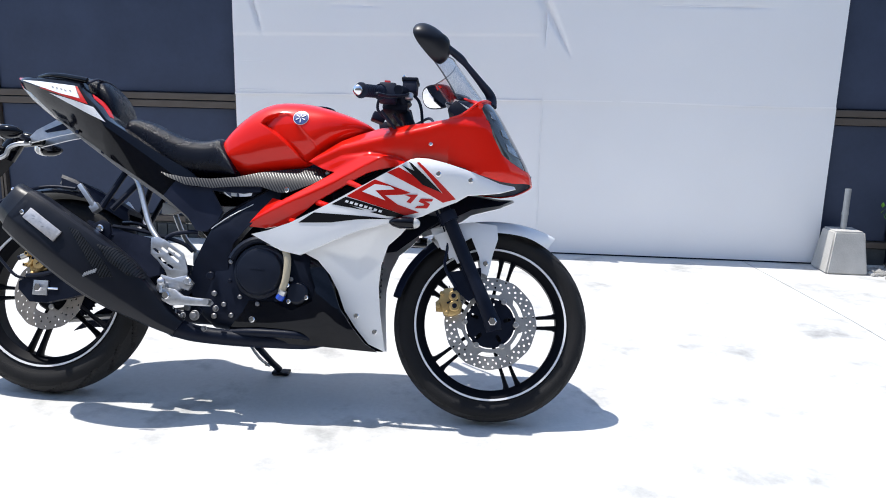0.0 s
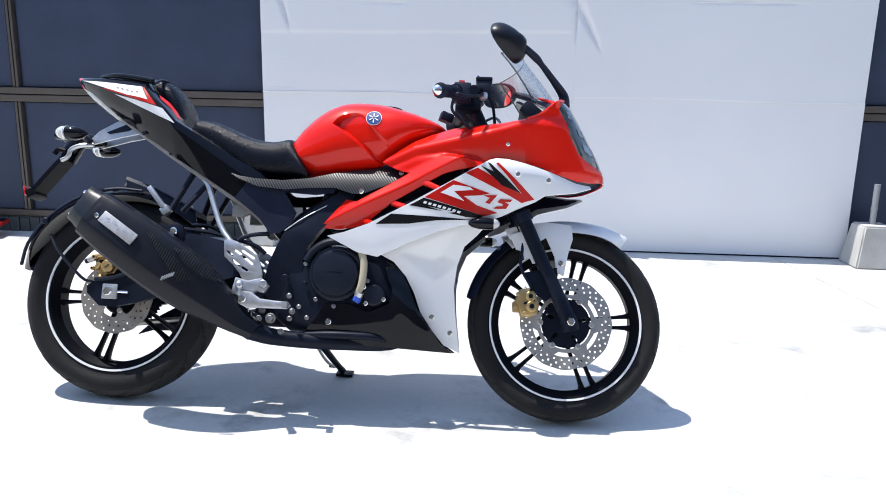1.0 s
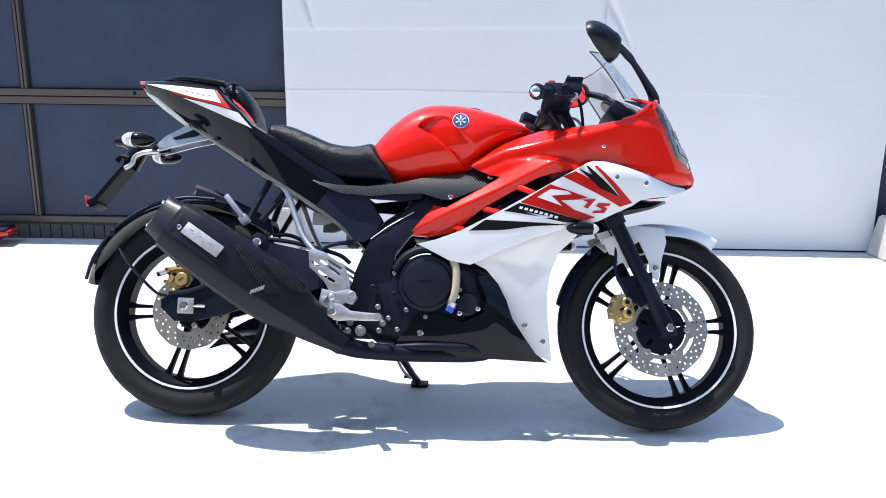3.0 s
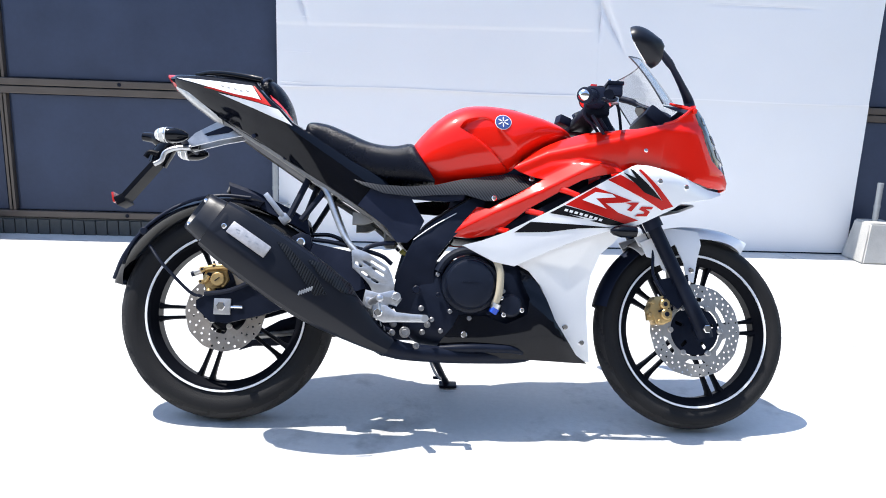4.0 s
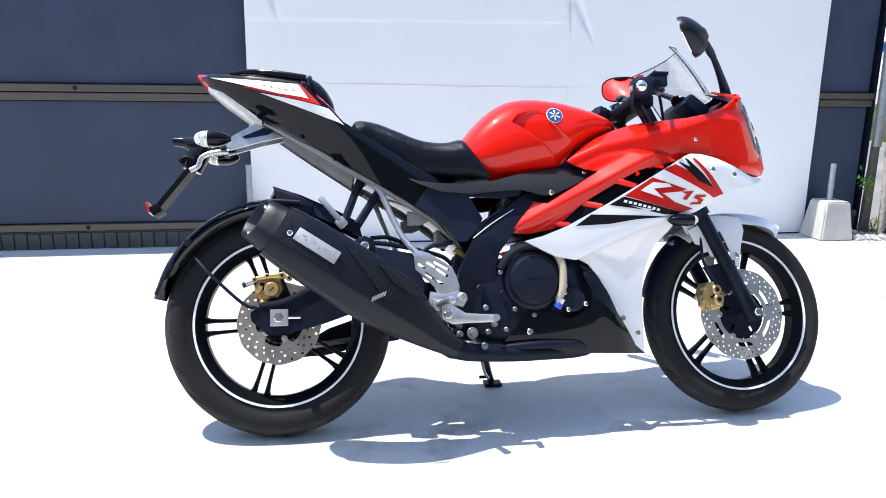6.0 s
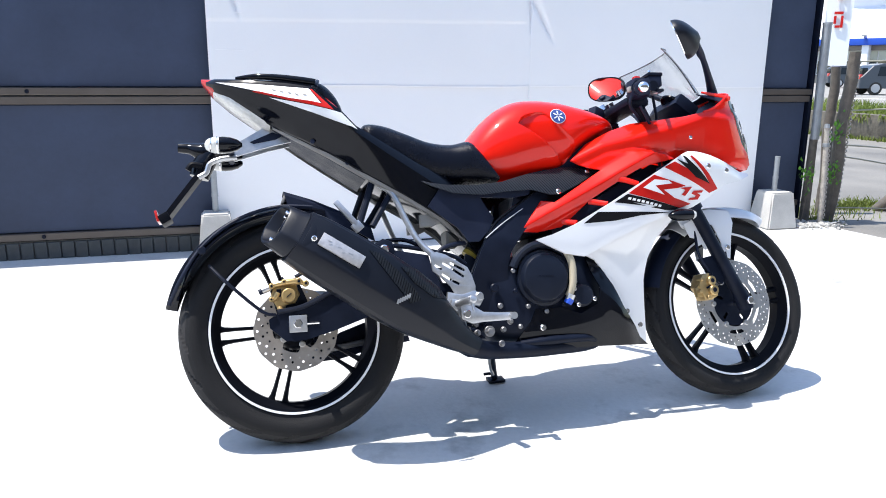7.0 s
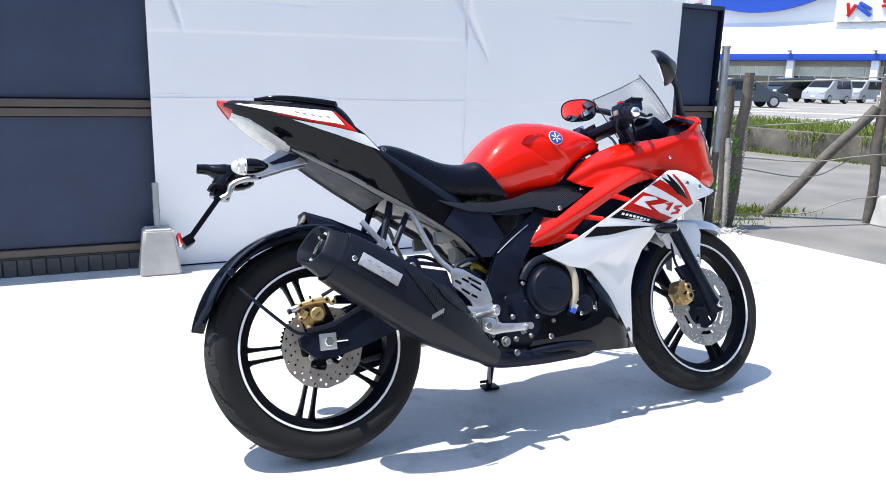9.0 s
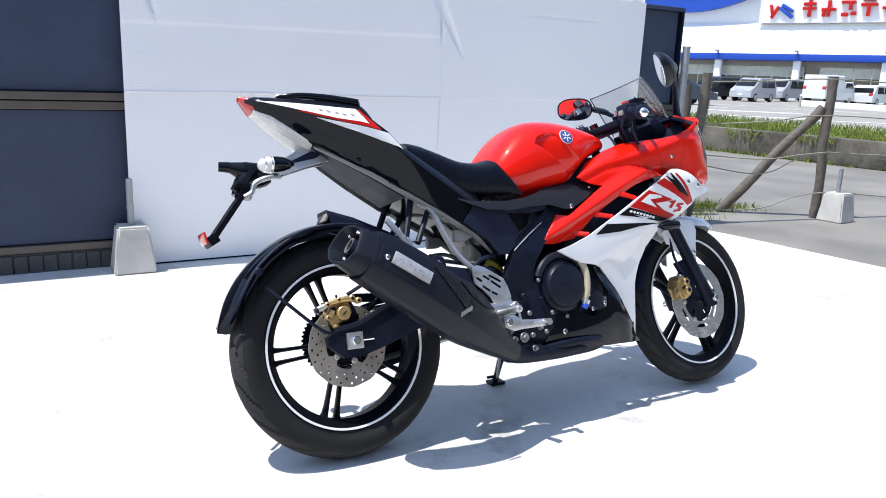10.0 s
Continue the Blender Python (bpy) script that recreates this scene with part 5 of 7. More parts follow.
# rear lamp
lamp = part("tail_lamp", loft([seat_ring(*r, p=3) for r in [(-0.19, 0.937, 0.96, 0.03), (-0.15, 0.902, 0.945, 0.05), (-0.1, 0.866, 0.915, 0.061), (-0.06, 0.84, 0.887, 0.066), (-0.045, 0.835, 0.865, 0.06)]]), CLEAR_LENS, bike, "clear tail lamp lens", 40)
part("lamp_tip", loft([seat_ring(*r, p=2.6) for r in [(-0.22, 0.974, 0.986, 0.012), (-0.208, 0.957, 0.985, 0.022), (-0.192, 0.938, 0.983, 0.037), (-0.18, 0.936, 0.981, 0.042)]]), RED_LENS, lamp, "red tail lamp tip")
TRAY = ((-0.04, 0.848, 0.06), (0.03, 0.802, 0.088), (0.1, 0.758, 0.11), (0.2, 0.694, 0.122), (0.3, 0.636, 0.122), (0.4, 0.574, 0.115), (0.465, 0.52, 0.1))
tray = part("undertail", loft([[(x, -w * 0.82, z + 0.004), (x, -w * 0.7, z - 0.01), (x, w * 0.7, z - 0.01), (x, w * 0.82, z + 0.004)] for x, z, w in TRAY[:4]]), BLACK, bike, "black undertail tray")
for s in (-1, 1):
    # dusty edge strips, their grey raised for the ground's bounce light
    part("tray_rail", loft([[(x, s * (w - 0.004), z + 0.004), (x, s * (w - 0.006), z - 0.011), (x, s * w * 0.86, z - 0.014), (x, s * w * 0.84, z + 0.004)] for x, z, w in TRAY]), GREY_PLASTIC, tray, "dusty grey tray edge, paler for light off the ground")
    part("tray_bracket", moved(plate([(-0.02, 0.016), (0.016, 0.014), (0.034, -0.004), (0.012, -0.014), (-0.02, -0.014)], (), 0.02, 0.002), at((0.366, s * 0.085, 0.566))), GREY_PLASTIC, tray)
for x, z in ((0.06, 0.785), (0.15, 0.727), (0.24, 0.667)):
    part("tray_screw", moved(disc_solid(0.006, 0, -0.006, 10), pose(x, -0.11, z, 0, 0, 0)), BLACK, tray)

# ---- number plate hanger and rear signals
arm = part("plate_arm", shell([(0.02, 0.822), (-0.05, 0.852), (-0.125, 0.808), (-0.155, 0.775), (-0.14, 0.765), (-0.05, 0.792), (0.012, 0.806)], lambda x, z: 0.03, -1, 0.006, 0.05), ALLOY, bike, "silver plate hanger arm")
part("arm_slot", shell([(-0.012, 0.823), (-0.04, 0.832), (-0.1, 0.805), (-0.09, 0.8), (-0.03, 0.812)], lambda x, z: 0.0315, -1, 0.003, 0.05), BLACK, arm)
part("plate_arm", shell([(0.02, 0.822), (-0.05, 0.852), (-0.125, 0.808), (-0.155, 0.775), (-0.14, 0.765), (-0.05, 0.792), (0.012, 0.806)], lambda x, z: 0.03, 1, 0.006, 0.05), ALLOY, bike)
part("plate_lamp", tube([(-0.12, 0, 0.78), (-0.17, 0, 0.782), (-0.22, 0, 0.785), (-0.255, 0.005, 0.796), (-0.285, 0.01, 0.8)], [0.014, 0.024, 0.026, 0.015, 0.013], 16, 4), BLACK_GLOSS, bike)
part("plate_neck", tube([(-0.2, 0, 0.785), (-0.222, 0, 0.75), (-0.235, 0, 0.715)], [0.026, 0.03, 0.026], 14, 4), BLACK_GLOSS, bike)
part("hanger_edge", tube([(-0.135, -0.036, 0.762), (-0.175, -0.038, 0.758), (-0.205, -0.036, 0.745), (-0.215, -0.034, 0.722), (-0.235, -0.032, 0.71)], 0.007, 10, 5), ALLOY, bike)
hang = part("plate_hanger", loft([[(x + 0.0055, y, z - 0.004) if k else (x - 0.0055, y, z + 0.004) for k, y in ((0, -w), (1, -w), (1, w), (0, w))] for x, z, w in ((-0.22, 0.738, 0.03), (-0.254, 0.694, 0.034), (-0.3, 0.634, 0.034), (-0.32, 0.608, 0.034))]), RIM_BLACK, bike, "black number plate hanger")
part("hanger_hook", tube([(-0.225, -0.03, 0.74), (-0.25, -0.03, 0.745), (-0.262, -0.03, 0.73)], 0.008, 10, 3), RIM_BLACK, hang)
part("hanger_foot", boxed(-0.014, 0.014, -0.036, 0.036, -0.014, 0.012, 0.004, pose(-0.324, 0, 0.605, 0, -30, 0)), RIM_BLACK, hang)
part("reflector", boxed(-0.004, 0.003, -0.034, 0.034, -0.016, 0.014, 0.002, pose(-0.342, 0, 0.611, 0, -14, 0)), RED_LENS, hang, "red rear reflector")
for s in (-1, 1):
    def signal_rings(rows):
        return [[(x, s * 0.108 + r * math.cos(a) * 1.1, 0.778 + r * 0.85 * math.sin(a)) for a in (2 * math.pi * k / 24 for k in range(24))] for x, r in rows]
    sig = part("rear_signal", loft(signal_rings(((-0.178, 0.0245), (-0.168, 0.0255), (-0.15, 0.0235), (-0.133, 0.017), (-0.12, 0.006)))), BLACK_GLOSS, bike, "black rear turn signal")
    lens = part("signal_lens", loft(signal_rings(((-0.214, 0.005), (-0.21, 0.014), (-0.202, 0.0205), (-0.19, 0.0245), (-0.178, 0.0255)))), CLEAR_LENS, sig, "clear signal lens")
    for k in range(3):
        part("lens_rib", loft(signal_rings(((-0.2 + k * 0.008, 0.0215 + k * 0.0018), (-0.197 + k * 0.008, 0.023 + k * 0.0016)))), CHROME, lens)
    part("signal_stem", tube([(-0.15, s * 0.03, 0.775), (-0.15, s * 0.098, 0.778)], 0.009, 10, 0), BLACK, sig)

# ---- fairing
WF = Bulge([(1.18, 0.683, 0.213), (1.107, 0.721, 0.218), (0.65, 0.494, 0.162), (0.793, 0.442, 0.162), (0.954, 0.283, 0.108), (1.007, 0.24, 0.08), (1.034, 0.188, 0.055), (0.88, 0.612, 0.192), (1.0, 0.676, 0.21), (0.95, 0.5, 0.182), (1.08, 0.54, 0.172), (1.27, 0.7, 0.172), (1.35, 0.68, 0.125), (1.02, 0.4, 0.118), (0.86, 0.42, 0.15)])
WR = Bulge([(0.63, 0.527, 0.115), (0.736, 0.6, 0.142), (0.79, 0.71, 0.134), (0.873, 0.69, 0.148), (0.89, 0.74, 0.158), (0.97, 0.75, 0.178), (1.0, 0.7, 0.187), (1.06, 0.735, 0.196), (1.12, 0.74, 0.195), (1.2, 0.74, 0.19), (0.9, 0.61, 0.165), (0.77, 0.55, 0.145)])
UPPER_WHITE = [(0.65, 0.494), (0.7, 0.507), (0.766, 0.532), (0.88, 0.592), (1.002, 0.662), (1.07, 0.702), (1.1, 0.72), (1.118, 0.727), (1.15, 0.727), (1.198, 0.719), (1.274, 0.704), (1.35, 0.684), (1.392, 0.681), (1.396, 0.674), (1.35, 0.656), (1.261, 0.637), (1.232, 0.616), (1.185, 0.593), (1.14, 0.57), (1.1, 0.557), (1.04, 0.543), (0.964, 0.518), (0.885, 0.485), (0.795, 0.442), (0.738, 0.452)]
LOWER_WHITE = [(0.8, 0.452), (0.885, 0.495), (0.964, 0.53), (1.083, 0.57), (1.1, 0.55), (1.075, 0.52), (1.04, 0.487), (1.02, 0.43), (1.014, 0.37), (1.02, 0.296), (1.037, 0.183), (0.99, 0.203), (0.955, 0.245), (0.92, 0.296), (0.9, 0.35), (0.875, 0.395), (0.84, 0.433)]
RED_SIDE = [(0.622, 0.522), (0.655, 0.565), (0.69, 0.608), (0.723, 0.6), (0.8, 0.645), (0.873, 0.69), (0.835, 0.7), (0.79, 0.722), (0.85, 0.775), (0.925, 0.811), (0.992, 0.832), (1.06, 0.836), (1.13, 0.838), (1.2, 0.85), (1.21, 0.716), (1.15, 0.72), (1.1, 0.714), (1.05, 0.703), (1.011, 0.695), (0.974, 0.684), (0.943, 0.668), (0.89, 0.638), (0.828, 0.602), (0.768, 0.552), (0.74, 0.53), (0.674, 0.519)]


def white_w(x, z):
    """The side fairing: its upper cheek folds in along a crease, its tail edge rolls in."""
    w = WF(x, z) + 0.005
    crease = float(np.interp(x, (0.65, 0.9, 1.1, 1.28, 1.36), (0.6, 0.64, 0.714, 0.688, 0.668)))
    w -= 0.7 * max(0.0, z - crease)
    low = float(np.interp(x, (0.65, 0.8, 0.97, 1.1), (0.49, 0.46, 0.528, 0.57)))
    return w - 0.25 * max(0.0, low - z)


FACET = [(0.85, 0.462), (1.02, 0.53), (1.03, 0.44), (0.956, 0.382)]


def lower_w(x, z):
    """The lower fairing stands back under the upper one; a facet is cut into it."""
    w = WF(x, z) - 0.03
    e = edge_gap(x, z, FACET)
    top = float(np.interp(x, (0.85, 1.02), (0.468, 0.532)))
    return w - 0.42 * min(max(0.0, top - z), max(0.0, 0.8 * e))


FOLD = ((0.7, 0.69), (0.81, 0.732), (0.882, 0.763), (0.983, 0.784), (1.095, 0.808), (1.133, 0.818), (1.2, 0.84))
FOLD_W = ((0.7, 0.118), (0.81, 0.14), (0.88, 0.158), (0.98, 0.182), (1.1, 0.204), (1.2, 0.206))
LEDGE = ((0.79, 0.7), (0.85, 0.728), (0.89, 0.744), (0.971, 0.752), (1.058, 0.736), (1.1, 0.715), (1.16, 0.68))


def along_line(line, x):
    return float(np.interp(x, [q[0] for q in line], [q[1] for q in line]))


def red_w(x, z):
    """The upper fairing: a shelf by the tank, a hollow flank below its fold, a ledge, and the arrow's ridge."""
    fold, wf = along_line(FOLD, x), along_line(FOLD_W, x)
    e = (z - fold) / 0.0045
    over_ = 0.0045 * (math.log1p(math.exp(e)) if e < 30 else e)
    flank = wf + 0.36 * (z - fold) - 1.66 * over_
    d = z - (0.535 + 0.5 * (x - 0.63))
    fade = max(0.0, min(1.0, (1.12 - x) / 0.12))
    low = WR(x, z) + 0.006 + fade * (0.012 - 0.5 * abs(d) * (1.0 if abs(d) < 0.04 else 0.04 / abs(d)))
    k = max(0.0, min(1.0, (along_line(LEDGE, x) - z) / 0.016))
    k = k * k * (3 - 2 * k)
    return flank + k * (low - flank)


def cover_w(x, z):
    """The frame cover curves in towards the seat and tank."""
    return 0.147 - 0.25 * (z - 0.63) - 4.5 * max(0.0, z - 0.635) ** 2


for s in (-1, 1):
    up = part("side_fairing", shell(UPPER_WHITE, white_w, s, 0.009, 0.018), WHITE, bike, "white side fairing with red and black flashes")
    part("lower_fairing", shell(LOWER_WHITE, lower_w, s, 0.006, 0.0075), WHITE, bike, "white lower fairing")
    rf = part("upper_fairing", shell(RED_SIDE, red_w, s, 0.008, 0.0052), RED, bike, "red upper fairing", 60)
    E1, E2 = over(white_w, 0.0012), over(white_w, 0.0024)
    part("red_flash", shell([(1.036, 0.681), (1.069, 0.696), (1.194, 0.633), (1.119, 0.711), (1.125, 0.713), (1.23, 0.622), (1.195, 0.609)], E1, s, 0.003, 0.018), DECAL_RED, up)
    part("black_flash", shell([(1.078, 0.702), (1.114, 0.687), (1.096, 0.712), (1.104, 0.709), (1.138, 0.68), (1.191, 0.634), (1.138, 0.651)], E2, s, 0.003, 0.018), DECAL_BLACK, up)
    part("red_block", shell([(0.925, 0.611), (1.003, 0.66), (1.105, 0.628), (1.081, 0.622), (1.033, 0.618), (1.07, 0.595), (1.129, 0.578), (1.092, 0.567)], E1, s, 0.003, 0.018), DECAL_RED, up)
    part("white_wedge", shell([(0.969, 0.625), (1.004, 0.647), (1.049, 0.643), (1.06, 0.635), (1.006, 0.63), (1.036, 0.604)], E2, s, 0.003, 0.018), WHITE, up)
    part("red_mark", shell([(1.088, 0.622), (1.126, 0.624), (1.106, 0.6), (1.094, 0.603), (1.106, 0.616)], E2, s, 0.003, 0.018), DECAL_RED, up)
    part("red_mark", shell([(1.128, 0.606), (1.134, 0.614), (1.168, 0.615), (1.164, 0.609), (1.146, 0.608), (1.16, 0.602), (1.152, 0.59), (1.118, 0.588), (1.124, 0.594), (1.142, 0.596), (1.144, 0.601)], E2, s, 0.003, 0.018), DECAL_RED, up)
    part("black_band", shell([(0.882, 0.587), (0.922, 0.609), (1.092, 0.567), (1.076, 0.562), (1.041, 0.562), (0.993, 0.57), (1.012, 0.573), (0.933, 0.586), (0.977, 0.574)], E1, s, 0.003, 0.018), DECAL_BLACK, up)
    part("black_band", shell([(0.789, 0.532), (0.832, 0.562), (1.057, 0.555), (0.961, 0.548), (0.883, 0.536)], E1, s, 0.003, 0.018), DECAL_BLACK, up)
    for k in range(8):
        x, z = 0.921 + k * 0.0136, 0.5945 - k * 0.0032
        part("lettering_bar", shell([(x, z - 0.0005), (x + 0.003, z + 0.0055), (x + 0.0115, z + 0.0035), (x + 0.0085, z - 0.0025)], E2, s, 0.003, 0.05), WHITE, up)
    for x, z in ((1.18, 0.683), (1.268, 0.678)):
        part("fairing_screw", moved(disc_solid(0.008, 0, s * 0.005, 14, 0.002), at((x, s * (white_w(x, z) - 0.001), z))), CHROME, up)
    for x, z in ((0.954, 0.283), (1.007, 0.24)):
        part("fairing_screw", moved(disc_solid(0.008, 0, s * 0.005, 14, 0.002), at((x, s * (lower_w(x, z) - 0.001), z))), CHROME, up)
    part("fairing_screw", moved(disc_solid(0.006, 0, s * 0.005, 14, 0.002), at((1.15, s * (red_w(1.15, 0.775) - 0.001), 0.775))), CHROME, rf)
    part("cheek_lining", shell([(1.02, 0.68), (1.116, 0.72), (1.198, 0.712), (1.274, 0.697), (1.35, 0.678), (1.385, 0.677), (1.35, 0.664), (1.261, 0.656), (1.204, 0.63), (1.083, 0.563), (1.0, 0.54)], over(white_w, -0.0115), s, 0.004, 0.02), BLACK, up, "black inner lining")
    # inner black liner behind the gap, and the arms that bridge it
    part("inner_liner", shell([(0.72, 0.53), (0.9, 0.63), (1.05, 0.71), (1.2, 0.69), (1.17, 0.61), (1.11, 0.565), (1.03, 0.5), (0.85, 0.47), (0.72, 0.48)], lambda x, z: 0.12, s, 0.004, 0.1), BLACK, bike)
    for x0, z0, x1, z1 in ((0.745, 0.546, 0.775, 0.536), (0.828, 0.6, 0.868, 0.585), (0.917, 0.66, 0.962, 0.638)):
        bar_ = [(x0, s * (red_w(x0, z0) - 0.006), z0), ((x0 + x1) / 2, s * (red_w(x0, z0) + 0.01), (z0 + z1) / 2), (x1, s * (white_w(x1, z1) - 0.014), z1)]
        part("fairing_arm", tube(bar_, [0.009, 0.008, 0.008], 10, 4, 0.7), RED, rf)
    # belly pan
    WB = Bulge([(0.664, 0.252, 0.129), (0.58, 0.2, 0.11), (1.01, 0.19, 0.08), (0.83, 0.19, 0.115), (0.85, 0.3, 0.145), (0.68, 0.3, 0.128), (0.95, 0.24, 0.112), (0.87, 0.38, 0.122), (0.83, 0.43, 0.112)])
    part("belly_pan", shell([(0.575, 0.193), (0.68, 0.19), (0.82, 0.189), (1.022, 0.181), (0.985, 0.205), (0.95, 0.25), (0.915, 0.3), (0.89, 0.36), (0.845, 0.438), (0.815, 0.44), (0.82, 0.405), (0.842, 0.355), (0.836, 0.312), (0.778, 0.284), (0.721, 0.305), (0.648, 0.305), (0.632, 0.272), (0.604, 0.237)], lambda x, z: WB(x, z) - 0.25 * max(0.0, 0.24 - z) + 0.012 * math.exp(-((x - 0.885 + 0.62 * (z - 0.3)) / 0.02) ** 2), s, 0.006, 0.02), BLACK_GLOSS, bike, "black belly pan")
    part("pan_rail", tube([(0.6, s * 0.118, 0.212), (0.68, s * 0.128, 0.216), (0.79, s * 0.122, 0.216), (0.83, s * 0.108, 0.207)], [0.009, 0.012, 0.011, 0.006], 12, 4), BLACK_METAL, bike)
    part("pan_bolt", moved(disc_solid(0.009, 0, s * 0.008, 14, 0.002), at((0.664, s * 0.129, 0.252))), CHROME, bike)
    # front signal
    sig = part("front_signal", loft([[(x, s * (0.195) + 0.022 * q * math.cos(a), 0.545 + 0.017 * q * math.sin(a)) for a in (2 * math.pi * k / 16 for k in range(16))] for x, q in ((1.05, 0.25), (1.06, 0.7), (1.08, 1.0), (1.105, 1.0), (1.12, 0.9))]), BLACK_GLOSS, bike, "small black front turn signal")
    part("signal_lens", loft([[(x, s * (0.195) + 0.022 * q * math.cos(a), 0.545 + 0.017 * q * math.sin(a)) for a in (2 * math.pi * k / 16 for k in range(16))] for x, q in ((1.12, 0.9), (1.13, 0.7), (1.136, 0.3))]), CLEAR_LENS, sig)
    part("signal_stem", tube([(1.09, s * 0.15, 0.55), (1.09, s * 0.19, 0.546)], 0.009, 10, 0), BLACK, sig)
    # carbon cover over the frame
    CV = [(0.335, 0.675), (0.37, 0.664), (0.418, 0.657), (0.5, 0.655), (0.575, 0.664), (0.654, 0.687), (0.734, 0.702), (0.791, 0.71), (0.835, 0.702), (0.873, 0.69), (0.8, 0.65), (0.738, 0.622), (0.711, 0.622), (0.655, 0.638), (0.58, 0.634), (0.513, 0.626), (0.43, 0.632), (0.37, 0.655)]
    cv = part("frame_cover", shell(CV, cover_w, s, 0.006, 0.012), CARBON, bike, "carbon-patterned frame cover")
    for x, z in ((0.736, 0.63), (0.845, 0.694)):
        part("cover_screw", moved(disc_solid(0.0075, 0, s * 0.006, 14, 0.002), at((x, s * cover_w(x, z), z))), CHROME, cv)


part("radiator", boxed(0.955, 0.995, -0.075, 0.075, 0.34, 0.6, 0.008), BLACK, bike)
for k in range(14):
    part("radiator_fin", boxed(0.994, 0.999, -0.07, 0.07, 0.345 + k * 0.018, 0.351 + k * 0.018), BLACK_METAL, bike, smooth=0)
part("airbox", boxed(0.66, 1.02, -0.085, 0.085, 0.62, 0.8, 0.02), BLACK, bike)

# ---- nose, headlamps, screen
def nose(u, v, grow=0.0):
    a = u * math.pi / 2
    zl = float(np.interp(math.sin(a), (0, 0.32, 0.65, 0.82, 1), (0.717, 0.703, 0.69, 0.692, 0.706)))
    zh = float(np.interp(u, (0, 0.25, 0.45, 0.7, 1), (0.85, 0.89, 0.91, 0.928, 0.934)))
    z = zl + (zh - zl) * v
    xf = float(np.interp(z, (0.68, 0.71, 0.74, 0.8, 0.86, 0.93), (1.43, 1.449, 1.436, 1.4, 1.362, 1.316)))
    w = float(np.interp(z, (0.68, 0.7, 0.717, 0.74, 0.83, 0.9, 0.93), (0.155, 0.168, 0.18, 0.185, 0.205, 0.22, 0.2)))
    join = max(0.0, 1 - u * 1.5) * min(1.0, max(0.0, (z - 0.7) / 0.02)) * min(1.0, max(0.0, (0.9 - z) / 0.04))
    w += join * (red_w(1.2, min(z, 0.85)) - w)
    n = 2 / (2.0 + 0.7 * min(1.0, v * 1.4))
    return Vector((1.2 + (xf + grow - 1.2) * math.sin(a) ** n, -(w + grow) * max(0.0, math.cos(a)) ** n, z))


for s in (-1, 1):
    def cowl_at(u, v):
        p = nose(u, v)
        return (p.x, -s * p.y, p.z)
    cowl = part("nose_cowl", thicken(grid(cowl_at, 40, 14), (-0.004, 0, 0)), RED, bike, "red nose cowl", 50)
    part("cowl_floor", thicken(grid(lambda u, v: (cowl_at(u, 0)[0] - 0.004, cowl_at(u, 0)[1] * v, cowl_at(u, 0)[2] + 0.004 + 0.025 * (1 - v)), 24, 3), (0, 0, 0.004)), BLACK, cowl)
    part("cowl_rim", tube([cowl_at(k / 20, 1.0) for k in range(21)], 0.004, 8, 2), RED, cowl)

    def lamp_at(u, v):
        uu = 0.345 + 0.6 * u
        low = float(np.interp(uu, (0.34, 0.375, 0.4, 0.45, 0.537, 0.7, 0.95), (0.92, 0.75, 0.517, 0.333, 0.25, 0.16, 0.13)))
        edge = 0.004 * min(1.0, 6 * min(u, 1 - u, v, 1 - v) + 0.2)
        p = nose(uu, low + (0.955 - low) * v, edge)
        return (p.x, -s * p.y, p.z)
    lamp_ = part("headlamp", thicken(grid(lamp_at, 40, 16), (-0.006, 0, 0)), LAMP_GLASS, cowl, "clear headlamp with dark bezel")
    # silver patches laid on the lens for its bowls' pale glints
    for v0, v1, u0, u1 in ((0.16, 0.3, 0.3, 0.62), (0.42, 0.54, 0.28, 0.45), (0.7, 0.84, 0.14, 0.26)):
        def glint(u, v):
            q = lamp_at(u0 + (u1 - u0) * u, v0 + (v1 - v0) * v)
            return (q[0] + 0.0015, q[1] + s * 0.0015, q[2])
        part("bowl_glint", thicken(grid(glint, 6, 4), (-0.002, 0, 0)), LAMP_BOWL, lamp_)


def screen(u, v):
    s = 2 * u - 1
    base = Vector((1.3 - 0.085 * abs(s) ** 2, 0.14 * s, 0.945 - 0.02 * abs(s) ** 2))
    top = Vector((1.19 - 0.072 * abs(s) ** 2.2, 0.132 * s, 1.086 - 0.022 * abs(s) ** 2))
    mid = (base + top) / 2 + Vector((-0.002, 0.008 * s, -0.002 + 0.02 * abs(s)))
    return base * (1 - v) ** 2 + mid * 2 * v * (1 - v) + top * v * v


ws = part("windscreen", thicken(grid(screen, 28, 14), (-0.003, 0, -0.001)), SCREEN, bike, "smoked clear windscreen", 60)
part("screen_edge", tube([screen(k / 20, 1.0) for k in range(21)], 0.002, 6, 1), SCREEN_EDGE, ws)
for u in (0.0, 1.0):
    part("screen_edge", tube([screen(u, k / 12) for k in range(13)], 0.0022, 6, 1), SCREEN_EDGE, ws)
part("dash_shroud", loft([[(x, y, z + dz) for y, dz in ((-w, 0), (-w * 0.6, 0.012), (w * 0.6, 0.012), (w, 0), (w, -0.02), (-w, -0.02))] for x, z, w in ((1.06, 0.812, 0.12), (1.14, 0.815, 0.15), (1.2, 0.83, 0.155), (1.26, 0.87, 0.15), (1.3, 0.9, 0.13))]), BLACK, bike)

